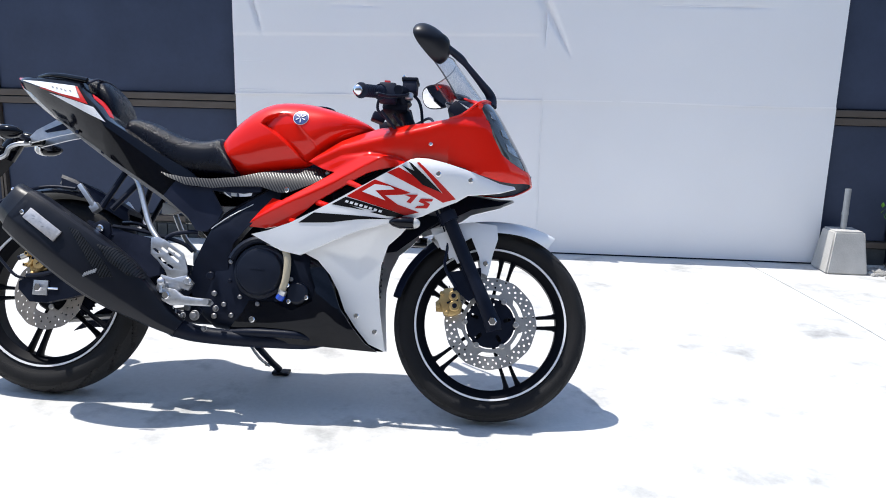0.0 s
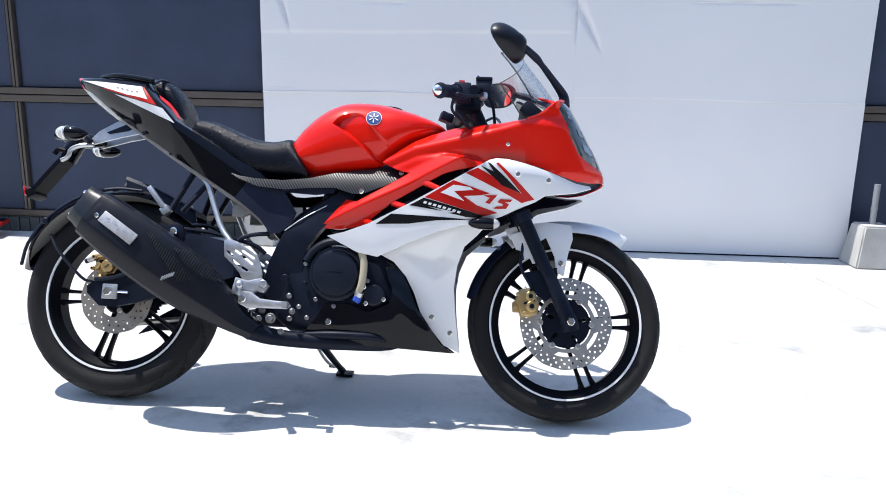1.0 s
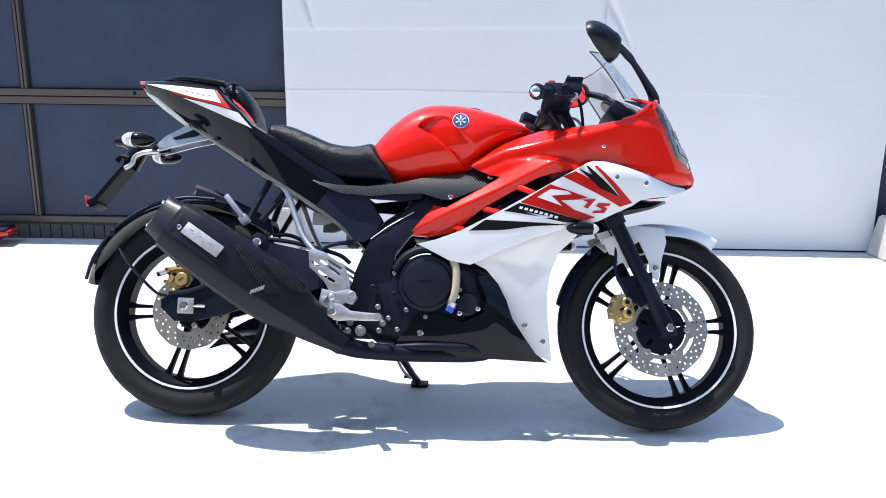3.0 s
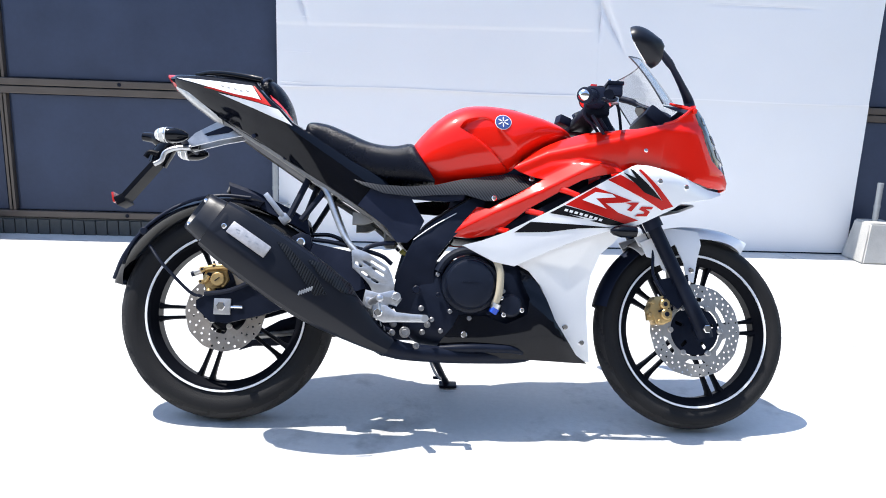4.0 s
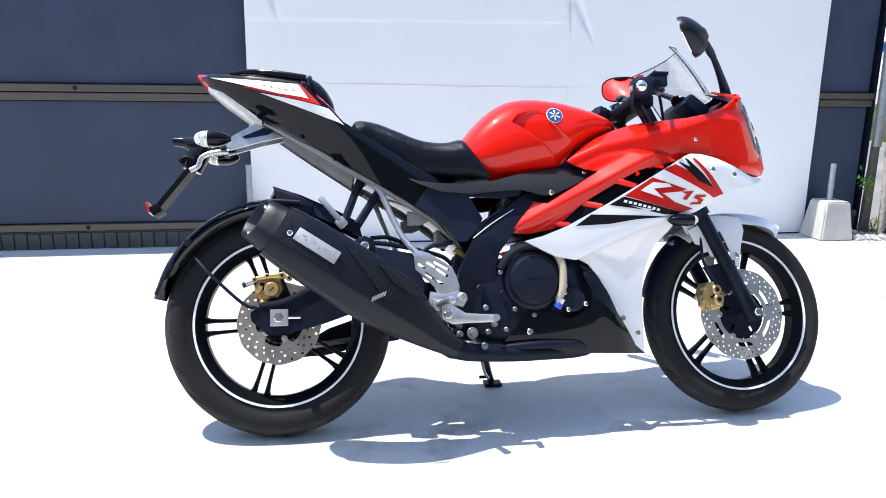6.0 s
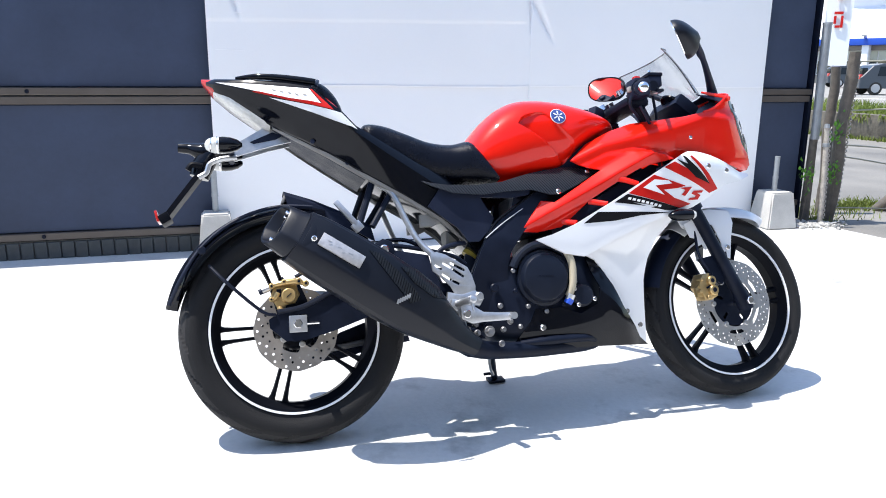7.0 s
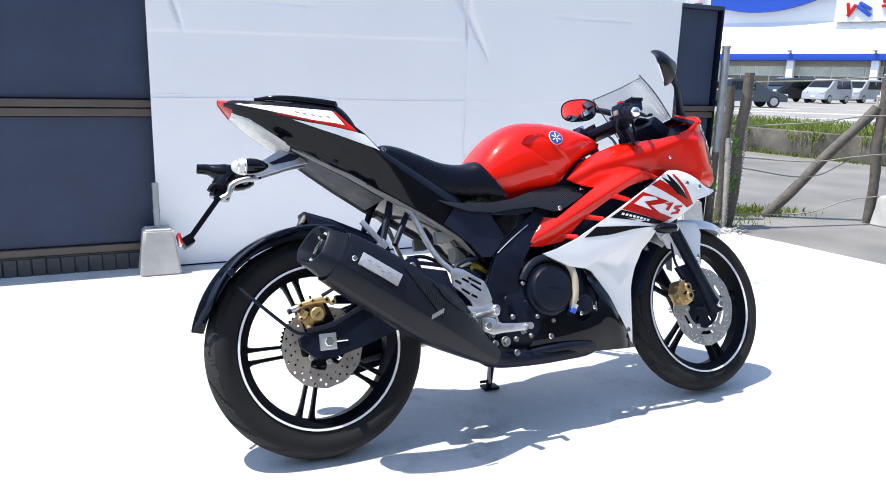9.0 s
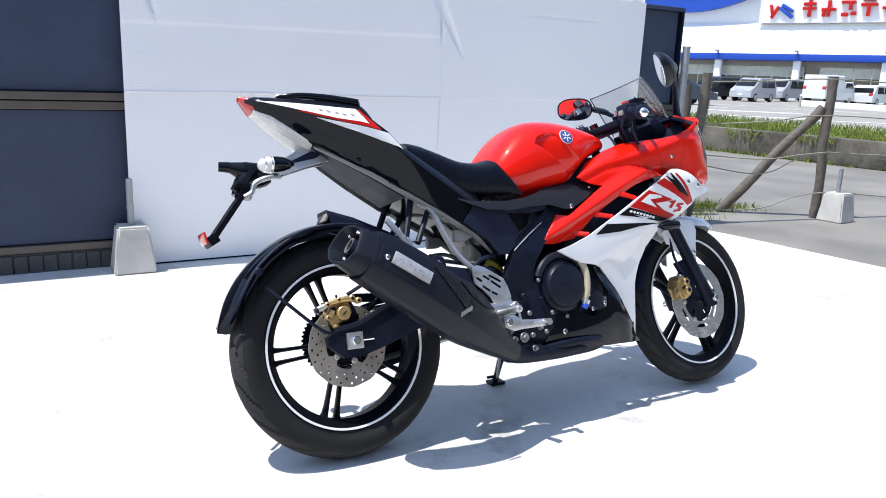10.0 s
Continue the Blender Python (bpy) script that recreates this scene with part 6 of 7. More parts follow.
for s in (-1, 1):
    part("screen_trim", tube([(1.285, s * 0.2, 0.888), (1.264, s * 0.168, 0.908), (1.234, s * 0.142, 0.926)], [0.008, 0.006, 0.003], 10, 5), RED, bike, "red trim at the foot of the screen")
    def cowl_top(u, v):
        p = nose(0.2 + 0.8 * u, 0.985).lerp(screen(0.5 * u, 0.0) + Vector((0, 0, -0.004)), v)
        return (p.x, -s * p.y, p.z)
    part("cowl_top", thicken(grid(cowl_top, 16, 2), (0, 0, -0.003)), BLACK, bike, "black panel in front of the screen")

# ---- mirrors
for s in (-1, 1):
    # each is set a little differently
    if s < 0:
        c, n, d = Vector((1.131, -0.215, 1.06)), Vector((-0.754, 0.581, -0.305)), Vector((0.1, 0.062, -0.072))
    else:
        c, n, d = Vector((1.115, 0.222, 1.052)), Vector((-0.6, -0.7, -0.39)), Vector((0.117, -0.072, -0.009))
    n = n.normalized()
    d = (d - n * d.dot(n)).normalized()
    w = n.cross(d)
    axes = Matrix((n, d, w)).transposed().to_4x4()
    tilt = Matrix.Translation(c) @ axes

    def oval(k, a, b, x):
        return [(x, a * k * math.copysign(abs(math.cos(q)) ** 0.75, math.cos(q)), b * k * math.copysign(abs(math.sin(q)) ** 0.75, math.sin(q))) for q in (2 * math.pi * j / 36 for j in range(36))]
    rings = [[(q[0], q[1] + 0.016 * (k / 9) ** 1.5, q[2]) for q in oval(max(0.1, 1 - (k / 9) ** 2.2) ** 0.75, 0.065, 0.042, 0.004 - 0.056 * k / 9)] for k in range(10)]
    mh = part("mirror", moved(loft(rings), tilt), SATIN, bike, "black mirror housing", 50)
    bm = bmesh.new()
    bm.faces.new([bm.verts.new(q) for q in oval(0.92, 0.065, 0.041, 0.0065)])
    thicken(bm, (-0.003, 0, 0))
    part("mirror_glass", moved(bm, tilt), MIRROR, mh, "mirror glass", smooth=0)
    part("mirror_stem", tube([c - n * 0.035 + d * 0.035, (1.218, s * 0.18, 1.033), (1.236, s * 0.166, 1.018), (1.274, s * 0.127, 0.986), (1.308, s * 0.09, 0.953), (1.31, s * 0.092, 0.92)], [0.01, 0.0115, 0.0085, 0.0105, 0.0145, 0.018], 12, 5), BLACK, mh)

# ---- frame, swingarm, engine
SPAR = [(0.545, 0.545), (0.6, 0.585), (0.67, 0.63), (0.72, 0.645), (0.708, 0.602), (0.67, 0.562), (0.627, 0.52), (0.588, 0.468), (0.576, 0.42), (0.578, 0.35), (0.577, 0.29), (0.545, 0.27), (0.5, 0.275), (0.47, 0.32), (0.465, 0.362), (0.475, 0.41), (0.505, 0.48)]
SIDE_WING = [(0.4, 0.655), (0.52, 0.64), (0.6, 0.648), (0.66, 0.652), (0.652, 0.626), (0.6, 0.618), (0.508, 0.622), (0.545, 0.562), (0.53, 0.53), (0.5, 0.5), (0.47, 0.5), (0.44, 0.54), (0.36, 0.6)]


def spar_w(x, z):
    return 0.136 - 0.12 * abs(z - 0.5) - 0.2 * max(0.0, 0.52 + 0.9 * (z - 0.48) - x) - 0.1 * max(0, 0.3 - z)


for s in (-1, 1):
    part("frame_spar", shell(SPAR, spar_w, s, 0.034, 0.03), BLACK_METAL, bike, "black box-section frame spar")
    part("spar_edge", tube([(0.478, s * 0.116, 0.41), (0.508, s * 0.124, 0.482), (0.547, s * 0.124, 0.546), (0.6, s * 0.122, 0.586), (0.67, s * 0.118, 0.632)], 0.0045, 8, 5), BLACK_GLOSS, bike)
    # thin alloy line drawn in for the highlight along the spar
    part("spar_highlight", tube([(0.517, s * 0.131, 0.508), (0.56, s * 0.132, 0.541), (0.6, s * 0.128, 0.567), (0.638, s * 0.123, 0.59)], 0.0016, 8, 5), ALLOY, bike, "bright line for the highlight on the frame spar")
    part("side_wing", shell(SIDE_WING, lambda x, z: 0.13 + 0.05 * (z - 0.6), s, 0.01, 0.04), BLACK, bike, "black side cover behind the frame")
    part("spar_upper", shell([(0.62, 0.632), (0.9, 0.74), (1.02, 0.79), (1.04, 0.74), (0.9, 0.66), (0.7, 0.56), (0.62, 0.53), (0.6, 0.56)], lambda x, z: 0.1, s, 0.03, 0.1), BLACK_METAL, bike)
    part("swingarm", shell([(-0.07, 0.3), (-0.072, 0.322), (-0.05, 0.337), (0.0, 0.345), (0.03, 0.355), (0.117, 0.392), (0.22, 0.4), (0.45, 0.39), (0.47, 0.33), (0.44, 0.29), (0.3, 0.3), (0.211, 0.322), (0.1, 0.285), (0.02, 0.264), (-0.03, 0.264)], lambda x, z: 0.098, s, 0.026, 0.08), BLACK_METAL, bike, "black swingarm")
    part("swingarm_brace", tube([(-0.05, s * 0.096, 0.34), (0.02, s * 0.1, 0.352), (0.117, s * 0.1, 0.395), (0.22, s * 0.098, 0.41)], 0.007, 8, 5), BLACK_METAL, bike)
    part("chain_adjuster", boxed(-0.022, 0.024, s * 0.094, s * 0.104, 0.285, 0.329, 0.002), ALLOY, bike, "alloy chain adjuster block")
    part("axle_nut", moved(disc_solid(0.0125, 0, s * 0.014, 6, 0.002), at((0.0, s * 0.104, 0.307))), CHROME, bike)
    part("adjuster_bolt", tube([(0.024, s * 0.099, 0.307), (0.055, s * 0.099, 0.307)], [0.004, 0.004], 8, 0), CHROME, bike)
part("axle", moved(disc_solid(0.01, -0.1, 0.1, 16), at(REAR)), CHROME, bike)
rc = part("rear_calliper", moved(plate([(-0.052, 0.368), (-0.044, 0.352), (-0.034, 0.35), (-0.03, 0.362), (-0.006, 0.366), (0.004, 0.384), (-0.002, 0.404), (-0.028, 0.41), (-0.05, 0.404), (-0.058, 0.388)], (), 0.03, 0.006), at((0, -0.066, 0))), GOLD, bike, "gold rear brake calliper")
part("piston_cap", moved(turned([(0.0, -0.098), (0.0165, -0.098), (0.0185, -0.096), (0.0195, -0.09), (0.0195, -0.082), (0.0215, -0.08), (0.022, -0.066), (0.0, -0.066)], 36), at((-0.019, 0, 0.382))), GOLD, rc)
part("cap_slot", boxed(-0.008, 0.008, -0.0995, -0.096, -0.0012, 0.0012, 0.0005, pose(-0.019, 0, 0.382, 0, -40, 0)), BLACK_METAL, rc)
part("pad_window", boxed(-0.05, -0.038, -0.087, -0.08, 0.38, 0.4, 0.002), BLACK_METAL, rc)
for pts, rad in (([(-0.06, -0.086, 0.41), (-0.03, -0.088, 0.416), (0.002, -0.088, 0.418), (0.02, -0.086, 0.413)], [0.006, 0.0075, 0.0085, 0.006]), ([(-0.064, -0.08, 0.372), (-0.054, -0.084, 0.378), (-0.046, -0.086, 0.392)], [0.006, 0.008, 0.007]), ([(-0.044, -0.08, 0.352), (-0.04, -0.084, 0.345), (-0.034, -0.084, 0.338)], [0.008, 0.007, 0.005])):
    part("bridge", tube(pts, rad, 12, 4), GOLD, rc)
for x, z, r in ((0.026, 0.411, 0.0085), (0.008, 0.418, 0.009), (-0.03, 0.418, 0.0065), (-0.062, 0.408, 0.0075), (-0.064, 0.374, 0.006)):
    boss = part("pin", moved(disc_solid(r, -0.097, -0.078, 14, 0.002), at((x, 0, z))), GOLD, rc)
    part("pin_socket", moved(disc_solid(r * 0.45, -0.0985, -0.096, 6), at((x, 0, z))), BLACK_METAL, boss)
part("slider", tube([(-0.085, -0.08, 0.398), (-0.066, -0.082, 0.405)], 0.0085, 12, 0), STEEL, rc)
part("slider_boot", tube([(-0.094, -0.08, 0.394), (-0.083, -0.08, 0.398)], 0.0075, 12, 0), BLACK, rc)
part("bleed_nipple", tube([(-0.03, -0.084, 0.418), (-0.034, -0.086, 0.432)], [0.004, 0.0025], 8, 0), BLACK, rc)
part("calliper_bracket", moved(plate([(-0.05, 0.03), (0.03, 0.03), (0.05, -0.02), (0.02, -0.06), (-0.03, -0.05)], (), 0.01), at((-0.02, -0.07, 0.385))), BLACK_METAL, bike)
part("guard_stay", tube([(-0.215, -0.075, 0.47), (-0.17, -0.1, 0.42), (-0.09, -0.104, 0.345), (-0.055, -0.1, 0.333)], 0.0045, 8, 4), BLACK_METAL, bike)
part("brake_hose", tube([(0.0, -0.08, 0.43), (0.06, -0.09, 0.455), (0.12, -0.1, 0.44), (0.2, -0.1, 0.42), (0.4, -0.1, 0.43)], 0.005, 8, 6), BLACK, bike)
# rear mudguard
bm = thicken(grid(guard(REAR, 0.338, 167, 74, 0.082, 0.03, 0.8), 30, 12), (0, 0, -0.003))
hug = part("rear_mudguard", bm, BLACK_GLOSS, bike, "glossy black rear mudguard")
for s in (-1, 1):
    part("guard_screw", moved(disc_solid(0.011, 0, s * 0.008, 14, 0.003), at((-0.231, s * 0.083, 0.509))), BLACK_METAL, hug)
    part("guard_edge", tube([(-0.318 + 0.0, s * 0.04, 0.378)] + [(0.314 * math.cos(math.radians(q)), s * 0.0735, 0.307 + 0.314 * math.sin(math.radians(q))) for q in (155, 140, 125, 110, 95, 80)], 0.005, 8, 3), BLACK, hug)
# chain and sprocket
teeth = []
for k in range(90):
    a = 2 * math.pi * k / 90
    r = 0.088 + (0.004 if k % 2 else -0.003)
    teeth.append((r * math.cos(a), r * math.sin(a)))
part("sprocket", moved(plate(teeth, [ring_pts(0.03, 24)] + [ring_pts(0.012, 12, 0.055 * math.cos(a), 0.055 * math.sin(a)) for a in (2 * math.pi * k / 6 for k in range(6))], 0.006), at((0, 0.07, 0.307))), BLACK_METAL, bike, smooth=0)
for z0, z1 in ((0.307 + 0.09, 0.345), (0.307 - 0.09, 0.29)):
    part("chain", tube([(0, 0.07, z0), (0.5, 0.07, z1)], 0.009, 8, 0), STEEL, bike)
part("chain_guard", boxed(0.05, 0.36, 0.06, 0.085, 0.385, 0.41, 0.004, pose(0, 0, 0.03, 0, 4, 0)), BLACK, bike)
part("lower_chain_guard", moved(plate([(0.018, 0.188), (0.05, 0.22), (0.08, 0.246), (0.13, 0.275), (0.199, 0.298), (0.31, 0.31), (0.33, 0.24), (0.21, 0.222), (0.122, 0.203), (0.055, 0.2)], (), 0.008, 0.002), at((0, 0.088, 0))), BLACK, bike, "pointed black guard below the chain")
part("pipe_cover", shell([(0.19, 0.49), (0.214, 0.5), (0.25, 0.487), (0.352, 0.468), (0.36, 0.433), (0.392, 0.37), (0.337, 0.35), (0.22, 0.43)], lambda x, z: 0.128 + 0.06 * (0.47 - z), -1, 0.012, 0.03), BLACK, bike, "black cover between silencer and heel guard")

eng = part("engine_block", loft([seat_ring(*r, n=28, p=5) for r in [(0.5, 0.25, 0.4, 0.1), (0.54, 0.22, 0.45, 0.115), (0.68, 0.21, 0.47, 0.118), (0.8, 0.22, 0.47, 0.11), (0.86, 0.26, 0.46, 0.09)]]), BLACK_METAL, bike, "black engine casing")
part("cylinder", boxed(0.72, 0.86, -0.08, 0.08, 0.42, 0.66, 0.015, None), BLACK_METAL, eng)
part("clutch_cover", moved(turned([(0.0, -0.018), (0.055, -0.018), (0.063, -0.016), (0.068, -0.009), (0.07, 0.0), (0.078, 0.002), (0.08, 0.01), (0.08, 0.04), (0.0, 0.04)], 44), at((0.677, -0.13, 0.39))), CASE, eng, "round black clutch cover")
part("cover_line", boxed(-0.024, 0.018, -0.0195, -0.017, -0.0012, 0.0012, 0.0004, at((0.677, -0.13, 0.395))), BLACK_METAL, eng)
part("cover_arc", tube([(0.677 + 0.094 * math.cos(math.radians(q)), -0.125, 0.39 + 0.094 * math.sin(math.radians(q))) for q in range(40, 175, 15)], 0.012, 10, 2), CASE, eng)
for k, q in enumerate((95, 130, 165, 200, 235, 270, 305, 350)):
    part("case_bolt", moved(disc_solid(0.0065, 0, -0.01, 10, 0.002), at((0.677 + 0.093 * math.cos(math.radians(q)), -0.122, 0.39 + 0.093 * math.sin(math.radians(q))))), BOLT if k % 3 else BLACK_METAL, eng)
part("pump_cover", moved(disc_solid(0.032, -0.135, -0.1, 28, 0.006), at((0.79, 0, 0.335))), CASE, eng)
for dx, dz in ((-0.028, 0.02), (0.03, -0.012), (-0.02, -0.026)):
    part("case_bolt", moved(disc_solid(0.0065, -0.142, -0.12, 10, 0.002), at((0.79 + dx, 0, 0.335 + dz))), CHROME, eng)
eng.location.y = -0.008
part("coolant_hose", tube([(0.735, -0.12, 0.475), (0.748, -0.145, 0.455), (0.758, -0.15, 0.42), (0.756, -0.148, 0.37), (0.745, -0.14, 0.335)], 0.0105, 12, 5), HOSE, bike, "beige coolant hose")
part("hose_clamp", tube([(0.752, -0.145, 0.34), (0.745, -0.14, 0.325)], 0.0125, 12, 0), ALLOY, bike)
part("hose_joint", tube([(0.748, -0.142, 0.328), (0.74, -0.138, 0.315)], 0.0125, 12, 0), BLUE, bike)
for x, y, z, r in ((0.53, -0.128, 0.37, 0.012), (0.545, -0.122, 0.32, 0.008), (0.575, -0.12, 0.29, 0.007), (0.6, -0.12, 0.26, 0.007), (0.55, -0.12, 0.255, 0.008), (0.505, -0.13, 0.265, 0.012), (0.47, -0.125, 0.275, 0.01)):
    part("frame_bolt", moved(disc_solid(r, 0.0, -0.012, 12, 0.003), at((x, y, z))), BLACK_METAL if r > 0.0115 else BOLT, bike)
part("linkage", boxed(0.42, 0.58, -0.05, 0.05, 0.23, 0.29, 0.015), BLACK_METAL, bike)

# ---- exhaust
AX = Vector((0.838, 0, -0.545))
NX = Vector((0.545, 0, 0.838))


# the section: a face tilted to the sky, a crease, and an undercut face below it
CAN_SIDE = ((0.3, 0.99), (0.5, 0.955), (0.66, 0.86), (0.76, 0.7), (0.84, 0.4), (0.92, 0.05), (0.985, -0.22), (1.0, -0.3), (0.985, -0.36), (0.85, -0.62), (0.68, -0.86), (0.5, -0.96), (0.3, -1.0))


def can_ring(c, h, w, turn_out=0.16, round_=0.0):
    c = Vector(c)
    out = []
    for y, n in [(0.0, 1.0), *CAN_SIDE, (0.0, -1.0)] + [(-y, n) for y, n in reversed(CAN_SIDE)]:
        a = math.atan2(n, y)
        y, n = y + round_ * (math.cos(a) - y), n + round_ * (math.sin(a) - n)
        out.append(c + NX * h * n - Vector((0, w * y, 0)) + AX * turn_out * w * y)
    return out


CAN = [((0.0, -0.225, 0.518), 0.069, 0.052), ((0.02, -0.2255, 0.506), 0.072, 0.0535), ((0.06, -0.226, 0.48), 0.076, 0.055), ((0.14, -0.22, 0.428), 0.08, 0.056), ((0.22, -0.208, 0.376), 0.081, 0.055), ((0.29, -0.19, 0.33), 0.075, 0.052), ((0.35, -0.172, 0.287), 0.058, 0.046), ((0.41, -0.152, 0.242), 0.037, 0.038), ((0.46, -0.138, 0.214), 0.026, 0.03)]
can = part("silencer", loft([can_ring((r[0], r[1], r[2]), r[3], r[4]) for r in cubic_rows([(*q[0], q[1], q[2]) for q in CAN], 4)]), SATIN, bike, "matt black exhaust silencer", 22)
cap_rings = [((0.006, -0.2255, 0.515), 0.0725, 0.055), ((-0.004, -0.2245, 0.5215), 0.075, 0.057), ((-0.012, -0.2235, 0.527), 0.0745, 0.0565), ((-0.0125, -0.2232, 0.5272), 0.063, 0.0475), ((-0.022, -0.2225, 0.533), 0.063, 0.0475), ((-0.0225, -0.2225, 0.5333), 0.071, 0.0545), ((-0.045, -0.218, 0.548), 0.067, 0.052), ((-0.064, -0.216, 0.56), 0.064, 0.05), ((-0.067, -0.2155, 0.5618), 0.0615, 0.0475), ((-0.0665, -0.2155, 0.5615), 0.057, 0.0435), ((-0.05, -0.218, 0.551), 0.05, 0.038), ((-0.02, -0.222, 0.532), 0.046, 0.035)]
part("end_cap", loft([can_ring(r[0], r[1] - 0.008, r[2] - 0.002, 0.2 + 0.25 * min(1.0, max(0.0, (0.0 - r[0][0]) / 0.06)), 0.35) for r in cap_rings], False), SATIN, can, "stepped black end cap with a hollow outlet", 30)
part("outlet", tube([(-0.05, -0.21, 0.556), (-0.015, -0.218, 0.532)], 0.021, 24, 0), BLACK, can)
part("outlet_rim", moved(turned([(0.016, 0), (0.0215, 0), (0.0215, 0.006), (0.016, 0.006)], 28), Matrix.Translation((-0.053, -0.209, 0.558)) @ Vector((0, 1, 0)).rotation_difference(AX).to_matrix().to_4x4()), STEEL, can)
part("outlet_bore", tube([(-0.0525, -0.2095, 0.5575), (-0.045, -0.211, 0.553)], 0.0165, 20, 0), DECAL_BLACK, can)
for dy, dn in ((-0.026, 0.034), (0.024, 0.03), (-0.02, -0.04)):
    p = Vector((-0.056, -0.216 + dy, 0.5555)) + NX * dn
    part("cap_rivet", moved(disc_solid(0.005, -0.006, 0.004, 10, 0.0015), Matrix.Translation(p) @ Vector((0, 1, 0)).rotation_difference(AX).to_matrix().to_4x4()), CHROME, can)
can.location.y = -0.01
for ob in list(can.children):
    ob.location = AX * 0.02
bm = boxed(-0.058, 0.058, -0.003, 0.003, -0.017, 0.017, 0.002)
part("badge", moved(bm, pose(0.1, -0.2775, 0.473, 0, 33, 0) @ pose(0, 0, 0, -9, 0, 0)), BADGE, can, "brushed alloy badge plate")
for k, (dx, dz, ln) in enumerate(((-0.036, 0.004, 0.014), (-0.03, -0.002, 0.01), (-0.008, 0.003, 0.012), (0.006, -0.003, 0.012), (0.022, 0.003, 0.014), (0.034, -0.004, 0.01))):
    part("badge_mark", moved(boxed(-ln * 0.38, ln * 0.38, -0.0038, -0.0025, -0.0008, 0.0008), pose(0.1, -0.2775, 0.473, 0, 33, 0) @ pose(0, 0, 0, -9, 0, 0) @ pose(dx, 0, dz, 0, -28 if k % 2 else -12, 0)), STEEL, can)
part("can_bolt", moved(disc_solid(0.007, 0, -0.006, 12, 0.002), at((0.036, -0.273, 0.505))), CHROME, can)
def can_w(x, z):
    """The silencer's half-width away from the bike at a place of the side view."""
    best = 0.0
    for c, h, w in CAN_ROWS:
        v = Vector((x, 0, z)) - Vector((c[0], 0, c[2]))
        if abs(v.dot(AX)) < 0.012:
            best = max(best, -c[1] + w * float(np.interp(-v.dot(NX) / h, [-q[1] for q in CAN_SIDE], [q[0] for q in CAN_SIDE])))
    return best or 0.2


CAN_ROWS = [((r[0], r[1], r[2]), r[3], r[4]) for r in cubic_rows([(*q[0], q[1], q[2]) for q in CAN], 8)]
for loop in ([(0.169, 0.472), (0.194, 0.465), (0.274, 0.382), (0.298, 0.344), (0.267, 0.338), (0.225, 0.395)], [(0.248, 0.43), (0.294, 0.424), (0.356, 0.374), (0.375, 0.344), (0.334, 0.35), (0.282, 0.387)]):
    part("heat_shield", shell(loop, over(can_w, 0.003), -1, 0.006, 0.012), CARBON_CAN, can, "woven carbon heat shield")
for k in range(6):
    part("vent", boxed(-0.002, 0.002, -0.002, 0.002, -0.006, 0.006, 0, pose(0.232 + k * 0.006, -0.266, 0.343 + k * 0.0025, 0, 20, 0)), ALLOY, can)
ear = part("silencer_ear", moved(plate([(-0.028, -0.03), (-0.022, 0.012), (0.0, 0.024), (0.02, 0.016), (0.026, -0.006), (0.016, -0.034)], (), 0.014, 0.004), at((0.219, -0.19, 0.481))), BLACK_METAL, bike, "black silencer mounting ear")
part("bracket_bolt", moved(disc_solid(0.0115, 0, -0.012, 16, 0.003), at((0.219, -0.196, 0.481))), CHROME, ear)
part("can_strap", boxed(-0.05, 0.03, -0.03, 0.0, -0.012, 0.012, 0.003, pose(0.2, -0.14, 0.475, 0, 30, 0)), BLACK_METAL, bike)
part("header_pipe", tube([(0.45, -0.14, 0.215), (0.52, -0.125, 0.2), (0.7, -0.1, 0.195), (0.86, -0.06, 0.21), (0.9, 0, 0.3), (0.86, 0, 0.45)], [0.028, 0.024, 0.022, 0.022, 0.02, 0.018], 14, 5), BLACK_METAL, bike)
part("collar", tube([(0.425, -0.15, 0.232), (0.455, -0.139, 0.215)], 0.031, 16, 0), BLACK_METAL, bike)

